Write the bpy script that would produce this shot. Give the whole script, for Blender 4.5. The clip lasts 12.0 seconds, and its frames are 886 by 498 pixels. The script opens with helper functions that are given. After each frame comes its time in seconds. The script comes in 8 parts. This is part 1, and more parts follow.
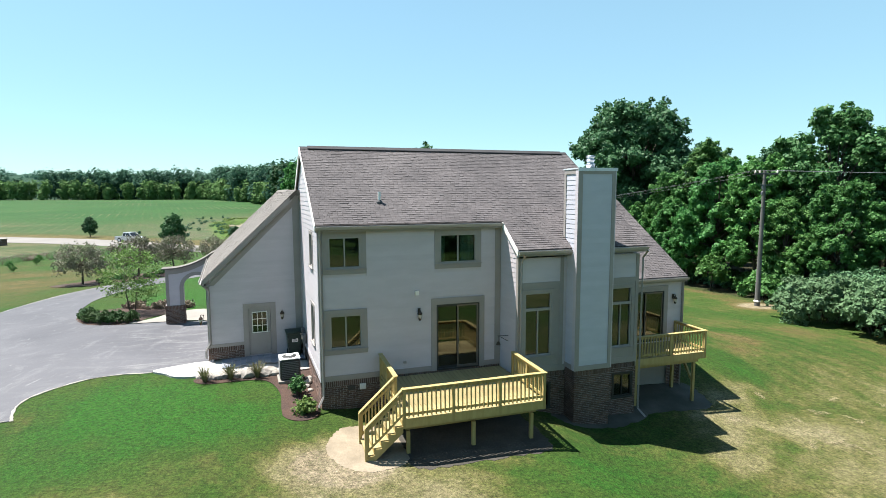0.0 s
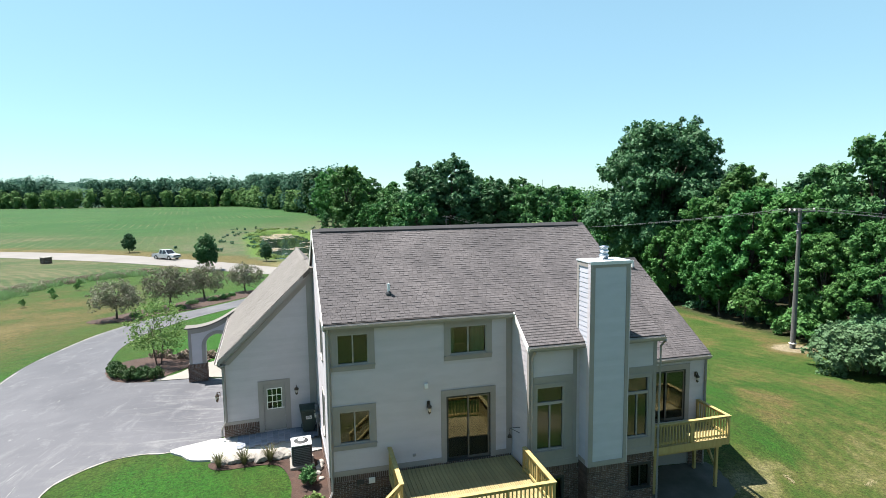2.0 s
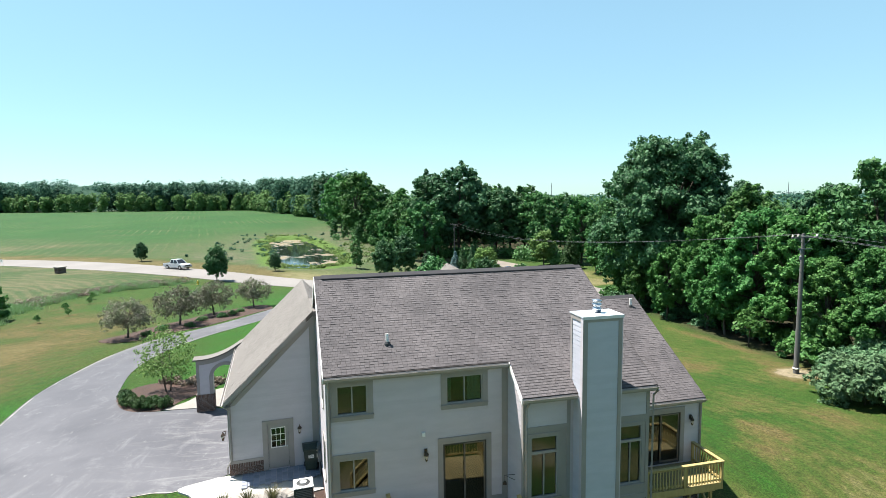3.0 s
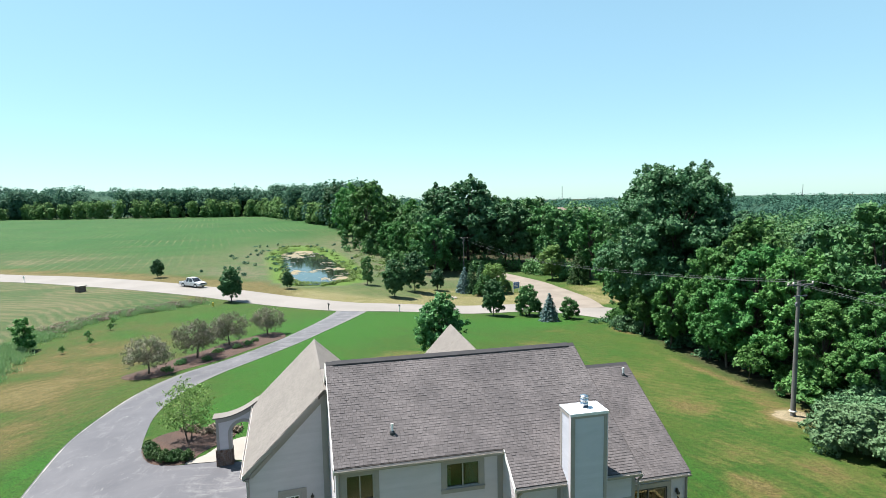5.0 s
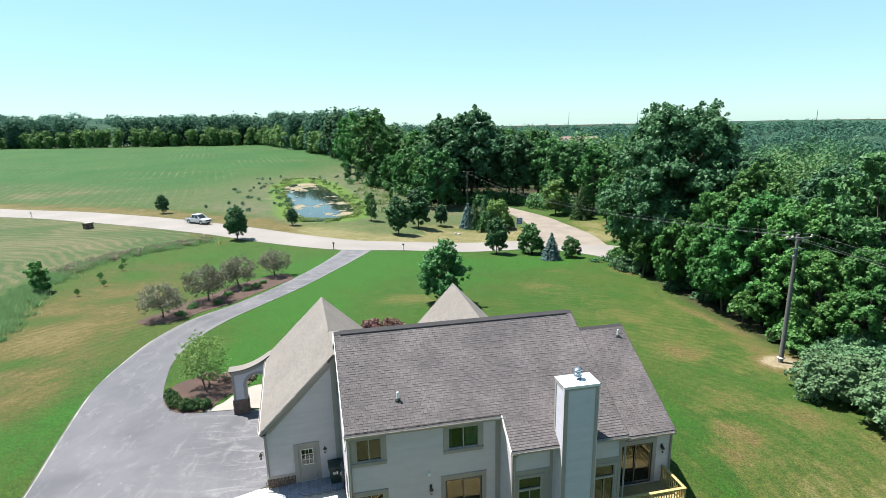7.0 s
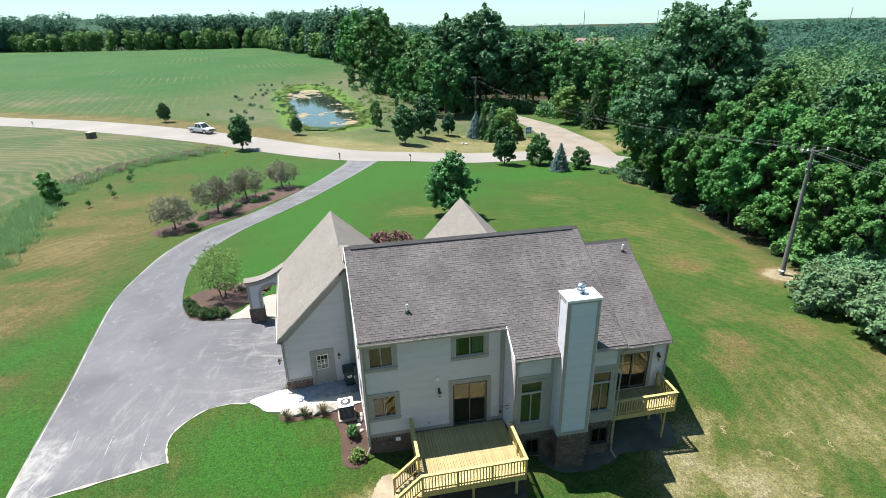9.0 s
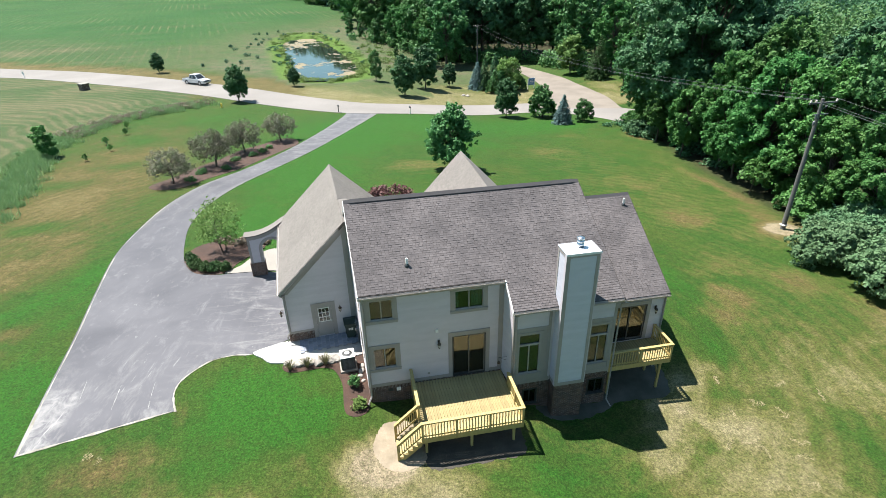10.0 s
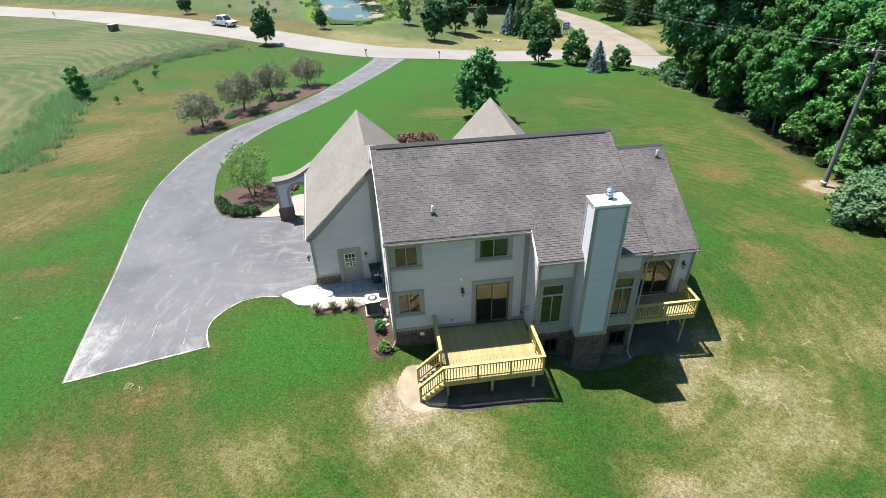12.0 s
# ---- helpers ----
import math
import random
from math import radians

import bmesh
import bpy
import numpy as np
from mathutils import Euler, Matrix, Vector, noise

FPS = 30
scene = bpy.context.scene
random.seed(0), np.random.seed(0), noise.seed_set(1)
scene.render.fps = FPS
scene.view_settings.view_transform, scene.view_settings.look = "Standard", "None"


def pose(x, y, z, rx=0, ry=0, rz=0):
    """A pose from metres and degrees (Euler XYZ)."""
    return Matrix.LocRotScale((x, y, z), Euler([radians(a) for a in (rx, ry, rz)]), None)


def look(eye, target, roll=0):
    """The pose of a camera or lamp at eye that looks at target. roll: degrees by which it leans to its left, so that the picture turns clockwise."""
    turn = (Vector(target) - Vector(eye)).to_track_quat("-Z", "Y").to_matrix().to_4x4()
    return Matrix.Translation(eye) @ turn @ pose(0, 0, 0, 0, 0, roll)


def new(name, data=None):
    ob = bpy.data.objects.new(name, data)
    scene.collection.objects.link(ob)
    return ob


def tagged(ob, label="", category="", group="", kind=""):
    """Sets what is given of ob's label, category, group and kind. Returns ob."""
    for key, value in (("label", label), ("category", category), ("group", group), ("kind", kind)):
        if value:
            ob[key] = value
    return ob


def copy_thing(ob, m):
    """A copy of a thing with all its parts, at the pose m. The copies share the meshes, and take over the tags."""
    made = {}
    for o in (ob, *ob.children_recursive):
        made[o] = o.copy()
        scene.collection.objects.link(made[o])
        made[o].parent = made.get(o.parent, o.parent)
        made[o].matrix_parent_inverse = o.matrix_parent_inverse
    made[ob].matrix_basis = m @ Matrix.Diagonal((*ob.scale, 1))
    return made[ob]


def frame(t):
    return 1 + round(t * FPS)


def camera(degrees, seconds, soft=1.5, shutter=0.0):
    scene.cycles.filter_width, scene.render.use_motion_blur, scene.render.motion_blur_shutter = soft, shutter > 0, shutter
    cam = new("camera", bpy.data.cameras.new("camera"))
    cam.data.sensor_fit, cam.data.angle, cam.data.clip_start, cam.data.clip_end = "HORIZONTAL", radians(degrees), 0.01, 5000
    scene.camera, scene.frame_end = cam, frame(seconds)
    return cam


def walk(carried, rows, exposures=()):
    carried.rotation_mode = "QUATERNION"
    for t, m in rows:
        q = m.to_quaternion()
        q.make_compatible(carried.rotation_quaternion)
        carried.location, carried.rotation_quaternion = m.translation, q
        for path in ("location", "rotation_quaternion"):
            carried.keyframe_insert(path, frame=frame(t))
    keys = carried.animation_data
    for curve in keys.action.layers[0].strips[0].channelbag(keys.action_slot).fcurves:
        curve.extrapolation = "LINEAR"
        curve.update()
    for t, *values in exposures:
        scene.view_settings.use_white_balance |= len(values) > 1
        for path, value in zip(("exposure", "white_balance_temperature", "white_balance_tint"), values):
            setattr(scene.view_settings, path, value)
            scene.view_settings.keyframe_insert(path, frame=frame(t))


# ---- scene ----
cam = camera(80.2, 12.0, soft=0.6)
PATH = [
    (0, (-1.319, -18.69, 6.964), (-0.716, -16.795, 6.754), -0.2),
    (0.5, (-1.015, -18.394, 7.599), (-0.464, -16.483, 7.39), -0.4),
    (1, (-0.784, -18.234, 8.341), (-0.259, -16.316, 8.132), -0.6),
    (1.5, (-0.597, -18.275, 9.209), (-0.088, -16.352, 9.004), -0.7),
    (2, (-0.416, -18.379, 10.144), (0.076, -16.451, 9.941), -0.7),
    (2.5, (-0.257, -18.623, 11.104), (0.218, -16.691, 10.904), -0.7),
    (3, (-0.057, -18.868, 12.033), (0.401, -16.931, 11.838), -0.7),
    (5, (0.11, -20.35, 16.073), (0.528, -18.403, 15.882), -1.0),
    (5.5, (0.156, -20.374, 16.79), (0.573, -18.43, 16.577), -1.0),
    (6, (0.169, -20.471, 17.437), (0.582, -18.537, 17.142), -1.1),
    (6.5, (0.206, -20.5, 17.946), (0.612, -18.578, 17.567), -1.1),
    (7, (0.176, -20.557, 18.307), (0.566, -18.651, 17.844), -1.1),
    (9, (0.114, -20.642, 18.663), (0.451, -18.835, 17.876), -1.3),
    (9.5, (0.171, -20.604, 18.657), (0.498, -18.832, 17.791), -1.4),
    (10, (0.186, -20.624, 18.593), (0.502, -18.888, 17.651), -1.4),
    (10.5, (0.184, -20.646, 18.543), (0.489, -18.95, 17.527), -1.5),
    (11, (0.162, -20.662, 18.503), (0.455, -19.008, 17.417), -1.6),
    (11.5, (0.151, -20.693, 18.482), (0.421, -19.044, 17.382), -1.6),
    (12, (0.152, -20.688, 18.498), (0.355, -19.03, 17.398), -1.6),
]
walk(cam, [(t, look(eye, target, roll)) for t, eye, target, roll in PATH])

# ---- light ----
SUN = Vector((-0.318, 0.248, 0.92)).normalized()
world = bpy.data.worlds.new("sky")
scene.world = world
world.use_nodes = True
wn = world.node_tree.nodes
sky = wn.new("ShaderNodeTexSky")
sky.sky_type = 'NISHITA'
sky.sun_disc = False
sky.sun_elevation = math.asin(SUN.z)
sky.sun_rotation = math.atan2(SUN.x, SUN.y)
sky.air_density, sky.dust_density, sky.ozone_density = 1.0, 0.25, 0.6
wn["Background"].inputs["Strength"].default_value = 0.064
haze = wn.new("ShaderNodeMix")
haze.data_type = 'RGBA'
aloft = wn.new("ShaderNodeSeparateXYZ")
world.node_tree.links.new(wn.new("ShaderNodeTexCoord").outputs["Generated"], aloft.inputs[0])
thin_air = wn.new("ShaderNodeMapRange")
thin_air.interpolation_type = 'SMOOTHSTEP'
thin_air.inputs[1].default_value, thin_air.inputs[2].default_value, thin_air.inputs[3].default_value, thin_air.inputs[4].default_value = 0.2, 0.9, 0.52, 0.0
world.node_tree.links.new(aloft.outputs["Z"], thin_air.inputs[0])
world.node_tree.links.new(thin_air.outputs[0], haze.inputs[0])
haze.inputs[7].default_value = (2.65, 4.5, 5.6, 1)
tint = wn.new("ShaderNodeMix")
tint.data_type, tint.blend_type = 'RGBA', 'MULTIPLY'
tint.inputs[0].default_value = 1.0
tint.inputs[7].default_value = (0.775, 1.0, 0.96, 1)
world.node_tree.links.new(sky.outputs["Color"], tint.inputs[6])
world.node_tree.links.new(tint.outputs[2], haze.inputs[6])
world.node_tree.links.new(haze.outputs[2], wn["Background"].inputs["Color"])
lamp = bpy.data.lights.new("sun", 'SUN')
lamp.energy, lamp.angle, lamp.color = 5.0, radians(0.55), (1.0, 0.955, 0.90)
sun = new("sun", lamp)
sun.matrix_world = look(SUN * 60, (0, 0, 0))
scene.view_settings.exposure = 1.55


# ---- materials ----
def shader(name):
    m = bpy.data.materials.new(name)
    m.use_nodes = True
    return m, m.node_tree.nodes, m.node_tree.links, m.node_tree.nodes["Principled BSDF"]


def ramp_mix(n, l, fac, a, b):
    mix = n.new("ShaderNodeMix")
    mix.data_type = 'RGBA'
    if hasattr(fac, "links"):
        l.new(fac, mix.inputs[0])
    else:
        mix.inputs[0].default_value = fac
    for k, v in ((6, a), (7, b)):
        if hasattr(v, "links"):
            l.new(v, mix.inputs[k])
        else:
            mix.inputs[k].default_value = (*v, 1)
    return mix.outputs[2]


def noise_at(n, l, scale, detail=4.0, vector=None, rough=0.55, distort=0.0):
    t = n.new("ShaderNodeTexNoise")
    t.inputs["Scale"].default_value, t.inputs["Detail"].default_value = scale, detail
    t.inputs["Roughness"].default_value, t.inputs["Distortion"].default_value = rough, distort
    l.new(vector, t.inputs["Vector"])
    return t.outputs["Fac"]


def level(n, l, v, lo, hi, a=0.0, b=1.0):
    r = n.new("ShaderNodeMapRange")
    l.new(v, r.inputs[0])
    for k, x in zip((1, 2, 3, 4), (lo, hi, a, b)):
        r.inputs[k].default_value = x
    return r.outputs[0]


def scaled(n, l, vector, s):
    m = n.new("ShaderNodeMapping")
    l.new(vector, m.inputs["Vector"])
    m.inputs["Scale"].default_value = s
    return m.outputs[0]


def bumped(n, l, bsdf, height, strength, distance=0.01):
    b = n.new("ShaderNodeBump")
    b.inputs["Strength"].default_value, b.inputs["Distance"].default_value = strength, distance
    l.new(height, b.inputs["Height"])
    l.new(b.outputs[0], bsdf.inputs["Normal"])


def surface(name, a, b, rough=0.7, coarse=0.8, fine=30.0, stretch=(1, 1, 1), bump=0.3, metal=0.0, pieces="", spread=0.25, lo=0.35, hi=0.65, depth=0.01):
    """A painted, grained or weathered surface: two tones at a coarse scale, grain at a fine one; pieces vary by island or by object."""
    m, n, l, p = shader(name)
    co = scaled(n, l, n.new("ShaderNodeTexCoord").outputs["Object"], stretch)
    big, small = noise_at(n, l, coarse, 4, co), noise_at(n, l, fine, 3, co)
    col = ramp_mix(n, l, level(n, l, big, lo, hi), a, b)
    dark = tuple(0.78 * v for v in a)
    col = ramp_mix(n, l, level(n, l, small, 0.45, 0.75, 0, 0.55), col, dark)
    if pieces:
        src = n.new("ShaderNodeObjectInfo").outputs["Random"] if pieces == "object" else n.new("ShaderNodeNewGeometry").outputs["Random Per Island"]
        h = n.new("ShaderNodeHueSaturation")
        l.new(level(n, l, src, 0, 1, 1 - spread, 1 + spread), h.inputs["Value"])
        l.new(col, h.inputs["Color"])
        col = h.outputs[0]
    l.new(col, p.inputs["Base Color"])
    l.new(level(n, l, small, 0.3, 0.7, max(rough - 0.08, 0), min(rough + 0.08, 1)), p.inputs["Roughness"])
    p.inputs["Metallic"].default_value = metal
    if bump:
        bumped(n, l, p, small, bump, depth)
    return m


siding_mat = surface("siding_paint", (0.490, 0.455, 0.480), (0.450, 0.420, 0.442), 0.55, 1.2, 40, (1, 1, 3), 0.15, pieces="object", spread=0.03)
trim_mat = surface("trim_paint", (0.285, 0.262, 0.245), (0.25, 0.232, 0.218), 0.55, 1.5, 45, bump=0.15)
# The sky's blue reflected on the chimney front is mixed into its siding colour
chimney_mat = surface("chimney_siding_paint", (0.455, 0.462, 0.515), (0.42, 0.428, 0.478), 0.5, 1.2, 40, (1, 1, 3), 0.15, pieces="object", spread=0.03)
sash_mat = surface("sash_paint", (0.30, 0.285, 0.27), (0.265, 0.25, 0.238), 0.45, 2, 50, bump=0.1)
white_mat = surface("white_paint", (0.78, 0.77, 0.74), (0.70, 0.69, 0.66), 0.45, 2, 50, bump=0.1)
door_mat = surface("door_paint", (0.28, 0.265, 0.25), (0.25, 0.238, 0.226), 0.45, 2, 50, bump=0.1)
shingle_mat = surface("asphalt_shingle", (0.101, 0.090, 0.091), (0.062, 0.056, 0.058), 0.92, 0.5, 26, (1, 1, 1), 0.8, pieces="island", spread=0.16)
shingle_piece_mat = surface("asphalt_shingle_piece", (0.101, 0.090, 0.091), (0.062, 0.056, 0.058), 0.92, 0.5, 26, (1, 1, 1), 0.8, pieces="object", spread=0.20)
# Paler copy of the shingle, with the garage slope's stronger sun in its tone
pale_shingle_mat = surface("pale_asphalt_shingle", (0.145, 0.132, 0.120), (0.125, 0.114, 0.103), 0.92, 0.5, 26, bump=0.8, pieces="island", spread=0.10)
under_shingle_mat = surface("shingle_underlayer", (0.041, 0.034, 0.031), (0.034, 0.029, 0.027), 0.92, 0.6, 26, bump=0.6)
gutter_mat = surface("gutter_paint", (0.32, 0.298, 0.28), (0.285, 0.266, 0.25), 0.45, 1.5, 45, bump=0.1)
ridge_mat = surface("ridge_shingle", (0.034, 0.033, 0.036), (0.024, 0.024, 0.027), 0.9, 1, 50, bump=0.4)
brick_mat = surface("clay_brick", (0.124, 0.076, 0.058), (0.084, 0.056, 0.048), 0.85, 2.0, 60, bump=0.4, pieces="island", spread=0.32)
mortar_mat = surface("mortar", (0.36, 0.345, 0.33), (0.30, 0.29, 0.28), 0.95, 3, 70, bump=0.4)
deck_mat = surface("treated_pine", (0.385, 0.300, 0.118), (0.310, 0.232, 0.084), 0.65, 1.2, 16, (6, 6, 0.8), 0.25, pieces="object", spread=0.08)
floor_mat = surface("treated_pine_decking", (0.365, 0.290, 0.132), (0.200, 0.150, 0.064), 0.7, 1.0, 16, (7, 0.7, 7), 0.25, pieces="object", spread=0.12)
concrete_mat = surface("concrete", (0.225, 0.205, 0.180), (0.185, 0.171, 0.150), 0.85, 0.5, 25, bump=0.3)
road_mat = surface("pale_road_surface", (0.178, 0.165, 0.152), (0.146, 0.136, 0.124), 0.9, 0.12, 4, bump=0.3)
gravel_mat = surface("gravel_road_surface", (0.172, 0.148, 0.122), (0.130, 0.112, 0.092), 0.95, 0.25, 8, bump=0.5)
mulch_mat = surface("bark_mulch", (0.058, 0.030, 0.020), (0.034, 0.019, 0.014), 0.95, 1.5, 18, bump=1.0, depth=0.05)
sand_mat = surface("bare_sandy_soil", (0.262, 0.215, 0.152), (0.170, 0.138, 0.095), 0.95, 1.6, 14, bump=0.8, depth=0.03)
# Soil colour lowered so the ground under the deck reads as deeply shaded
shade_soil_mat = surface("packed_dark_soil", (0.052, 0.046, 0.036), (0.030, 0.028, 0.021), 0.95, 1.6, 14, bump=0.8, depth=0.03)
cap_mat = surface("pale_sheet_metal", (0.62, 0.65, 0.68), (0.55, 0.58, 0.61), 0.38, 2, 30, bump=0.05, metal=0.15)
metal_mat = surface("galvanised_steel", (0.55, 0.57, 0.60), (0.45, 0.47, 0.50), 0.32, 4, 40, bump=0.1, metal=1.0)
black_mat = surface("black_plastic", (0.025, 0.028, 0.03), (0.018, 0.02, 0.022), 0.5, 3, 60, bump=0.1)
bark_mat = surface("bark", (0.088, 0.068, 0.051), (0.054, 0.044, 0.034), 0.95, 2, 12, (3, 3, 0.6), 0.8, depth=0.03)
pole_mat = surface("weathered_pole_timber", (0.122, 0.119, 0.113), (0.088, 0.086, 0.082), 0.9, 1, 18, (4, 4, 0.4), 0.5)
room_mat = surface("room_paint", (0.17, 0.165, 0.16), (0.14, 0.136, 0.13), 0.8, 1, 20, bump=0.0)
blind_mat = surface("window_blind", (0.17, 0.165, 0.15), (0.145, 0.14, 0.128), 0.8, 2, 30, (1, 1, 8), 0.2)
curtain_mat = surface("green_curtain_cloth", (0.55, 0.82, 0.56), (0.46, 0.70, 0.47), 0.85, 3, 60, (4, 4, 0.5), 0.2)
room_floor_mat = surface("room_floor_boards", (0.11, 0.06, 0.03), (0.085, 0.045, 0.024), 0.45, 1, 15, (6, 1, 1), 0.1)


def foliage(name, a, b, dry=None, through_light=0.24, gloss=0.25):
    """Leaves: matt, a little translucent, each one its own green."""
    m, n, l, p = shader(name)
    co = n.new("ShaderNodeTexCoord").outputs["Object"]
    rnd = n.new("ShaderNodeNewGeometry").outputs["Random Per Island"]
    col = ramp_mix(n, l, rnd, a, b)
    if dry:
        col = ramp_mix(n, l, level(n, l, noise_at(n, l, 1.6, 2, co), 0.42, 0.62), col, dry)
    h = n.new("ShaderNodeHueSaturation")
    l.new(level(n, l, n.new("ShaderNodeObjectInfo").outputs["Random"], 0, 1, 0.8, 1.2), h.inputs["Value"])
    hue = n.new("ShaderNodeMath")
    hue.operation = 'MULTIPLY'
    l.new(n.new("ShaderNodeObjectInfo").outputs["Random"], hue.inputs[0])
    hue.inputs[1].default_value = 7.31
    part_of = n.new("ShaderNodeMath")
    part_of.operation = 'FRACT'
    l.new(hue.outputs[0], part_of.inputs[0])
    l.new(level(n, l, part_of.outputs[0], 0, 1, 0.482, 0.512), h.inputs["Hue"])
    l.new(col, h.inputs["Color"])
    p.inputs["Roughness"].default_value = 0.6
    p.inputs["Specular IOR Level"].default_value = gloss
    l.new(h.outputs[0], p.inputs["Base Color"])
    tr = n.new("ShaderNodeBsdfTranslucent")
    l.new(h.outputs[0], tr.inputs["Color"])
    mix = n.new("ShaderNodeMixShader")
    mix.inputs[0].default_value = through_light
    l.new(p.outputs[0], mix.inputs[1])
    l.new(tr.outputs[0], mix.inputs[2])
    l.new(mix.outputs[0], n["Material Output"].inputs["Surface"])
    return m


oak_leaf = foliage("oak_leaf", (0.037, 0.124, 0.035), (0.082, 0.196, 0.063))
maple_leaf = foliage("maple_leaf", (0.045, 0.155, 0.036), (0.098, 0.235, 0.066), None, 0.34)
dark_leaf = foliage("dark_leaf", (0.028, 0.092, 0.036), (0.058, 0.138, 0.058))
# Far woods' greens, shifted towards blue to stand in for distance haze
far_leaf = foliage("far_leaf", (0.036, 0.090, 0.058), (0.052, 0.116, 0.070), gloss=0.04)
thicket_leaf = foliage("thicket_leaf", (0.058, 0.138, 0.044), (0.086, 0.178, 0.062), gloss=0.05)
# The furthest leaves carry more of the haze in their colour
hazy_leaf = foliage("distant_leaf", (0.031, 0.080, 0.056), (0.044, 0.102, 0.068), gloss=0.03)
crab_leaf = foliage("crabapple_leaf", (0.140, 0.142, 0.104), (0.215, 0.198, 0.155), (0.118, 0.145, 0.076))
lime_leaf = foliage("lime_leaf", (0.095, 0.177, 0.041), (0.150, 0.231, 0.065))
olive_leaf = foliage("olive_leaf", (0.078, 0.165, 0.075), (0.130, 0.230, 0.115), gloss=0.15)
spruce_leaf = foliage("spruce_needle", (0.080, 0.150, 0.150), (0.140, 0.225, 0.225))
yew_leaf = foliage("hedge_leaf", (0.022, 0.064, 0.018), (0.045, 0.097, 0.026))
plum_leaf = foliage("plum_leaf", (0.109, 0.048, 0.054), (0.163, 0.082, 0.082))
reed_leaf = foliage("reed_leaf", (0.170, 0.330, 0.125), (0.290, 0.410, 0.205), gloss=0.1)
straw_leaf = foliage("dry_grass_leaf", (0.170, 0.143, 0.102), (0.218, 0.170, 0.136))


def glass_material():
    """Tinted thin panes: most light passes, a share is mirrored."""
    m, n, l, p = shader("tinted_window_glass")
    tr = n.new("ShaderNodeBsdfTransparent")
    tr.inputs["Color"].default_value = (0.45, 0.48, 0.48, 1)
    gl = n.new("ShaderNodeBsdfGlossy")
    gl.inputs["Color"].default_value = (0.86, 0.90, 0.90, 1)
    gl.inputs["Roughness"].default_value = 0.01
    mix = n.new("ShaderNodeMixShader")
    mix.inputs[0].default_value = 0.09
    l.new(tr.outputs[0], mix.inputs[1])
    l.new(gl.outputs[0], mix.inputs[2])
    l.new(mix.outputs[0], n["Material Output"].inputs["Surface"])
    return m


glass_mat = glass_material()


# ---- builders ----
def part(name, bm, material, parent=None, label="", smooth=False):
    me = bpy.data.meshes.new(name)
    bm.normal_update()
    bm.to_mesh(me)
    bm.free()
    if smooth:
        me.polygons.foreach_set("use_smooth", [True] * len(me.polygons))
    me.materials.append(material)
    ob = new(name, me)
    ob.parent = parent
    if label:
        ob["label"] = label
    return ob


def shape(name, verts, faces, material, parent=None, label="", smooth=False):
    me = bpy.data.meshes.new(name)
    me.from_pydata(verts, [], faces)
    if smooth:
        me.polygons.foreach_set("use_smooth", [True] * len(me.polygons))
    me.materials.append(material)
    ob = new(name, me)
    ob.parent = parent
    if label:
        ob["label"] = label
    return ob


def again(ob, m, parent=None):
    """One more object on the mesh of ob."""
    o = new(ob.name.split(".")[0], ob.data)
    o.parent = parent or ob.parent
    o.matrix_basis = m
    return o


CUBE = ((0, 3, 2, 1), (4, 5, 6, 7), (0, 1, 5, 4), (1, 2, 6, 5), (2, 3, 7, 6), (3, 0, 4, 7))


def box(bm, x0, y0, z0, x1, y1, z1, m=None):
    vs = [Vector(v) for v in ((x0, y0, z0), (x1, y0, z0), (x1, y1, z0), (x0, y1, z0), (x0, y0, z1), (x1, y0, z1), (x1, y1, z1), (x0, y1, z1))]
    vs = [bm.verts.new(m @ v if m else v) for v in vs]
    for f in CUBE:
        bm.faces.new([vs[i] for i in f])


def box_part(name, lo, hi, material, parent=None, label="", bevel=0.0, m=None):
    bm = bmesh.new()
    box(bm, *lo, *hi, m)
    if bevel:
        bmesh.ops.bevel(bm, geom=bm.edges[:], offset=bevel, segments=1, affect='EDGES')
    return part(name, bm, material, parent, label)


def prism(bm, pts, d):
    a = [bm.verts.new(Vector(p)) for p in pts]
    b = [bm.verts.new(Vector(p) + Vector(d)) for p in pts]
    n = len(pts)
    bm.faces.new(a[::-1])
    bm.faces.new(b)
    for i in range(n):
        bm.faces.new((a[i], a[(i + 1) % n], b[(i + 1) % n], b[i]))
    bmesh.ops.recalc_face_normals(bm, faces=bm.faces[:])


def tube(bm, a, b, ra, rb, n=8, cap=True):
    a, b = Vector(a), Vector(b)
    q = (b - a).to_track_quat("Z", "Y").to_matrix()
    rings = []
    for c, r in ((a, ra), (b, rb)):
        rings.append([bm.verts.new(c + q @ Vector((r * math.cos(2 * math.pi * i / n), r * math.sin(2 * math.pi * i / n), 0))) for i in range(n)])
    for i in range(n):
        bm.faces.new((rings[0][i], rings[0][(i + 1) % n], rings[1][(i + 1) % n], rings[1][i]))
    if cap:
        bm.faces.new(rings[0][::-1])
        bm.faces.new(rings[1])


def lathe(bm, rows, n=12, at=(0, 0, 0)):
    rings = [[bm.verts.new((at[0] + r * math.cos(2 * math.pi * i / n), at[1] + r * math.sin(2 * math.pi * i / n), at[2] + z)) for i in range(n)] for r, z in rows]
    for a, b in zip(rings, rings[1:]):
        for i in range(n):
            bm.faces.new((a[i], a[(i + 1) % n], b[(i + 1) % n], b[i]))
    bm.faces.new(rings[0][::-1])
    bm.faces.new(rings[-1])


def thing(name, label, category, at=(0, 0, 0), rz=0.0, group="", kind=""):
    e = new(name)
    e.matrix_basis = pose(*at, 0, 0, rz)
    return tagged(e, label, category, group, kind)


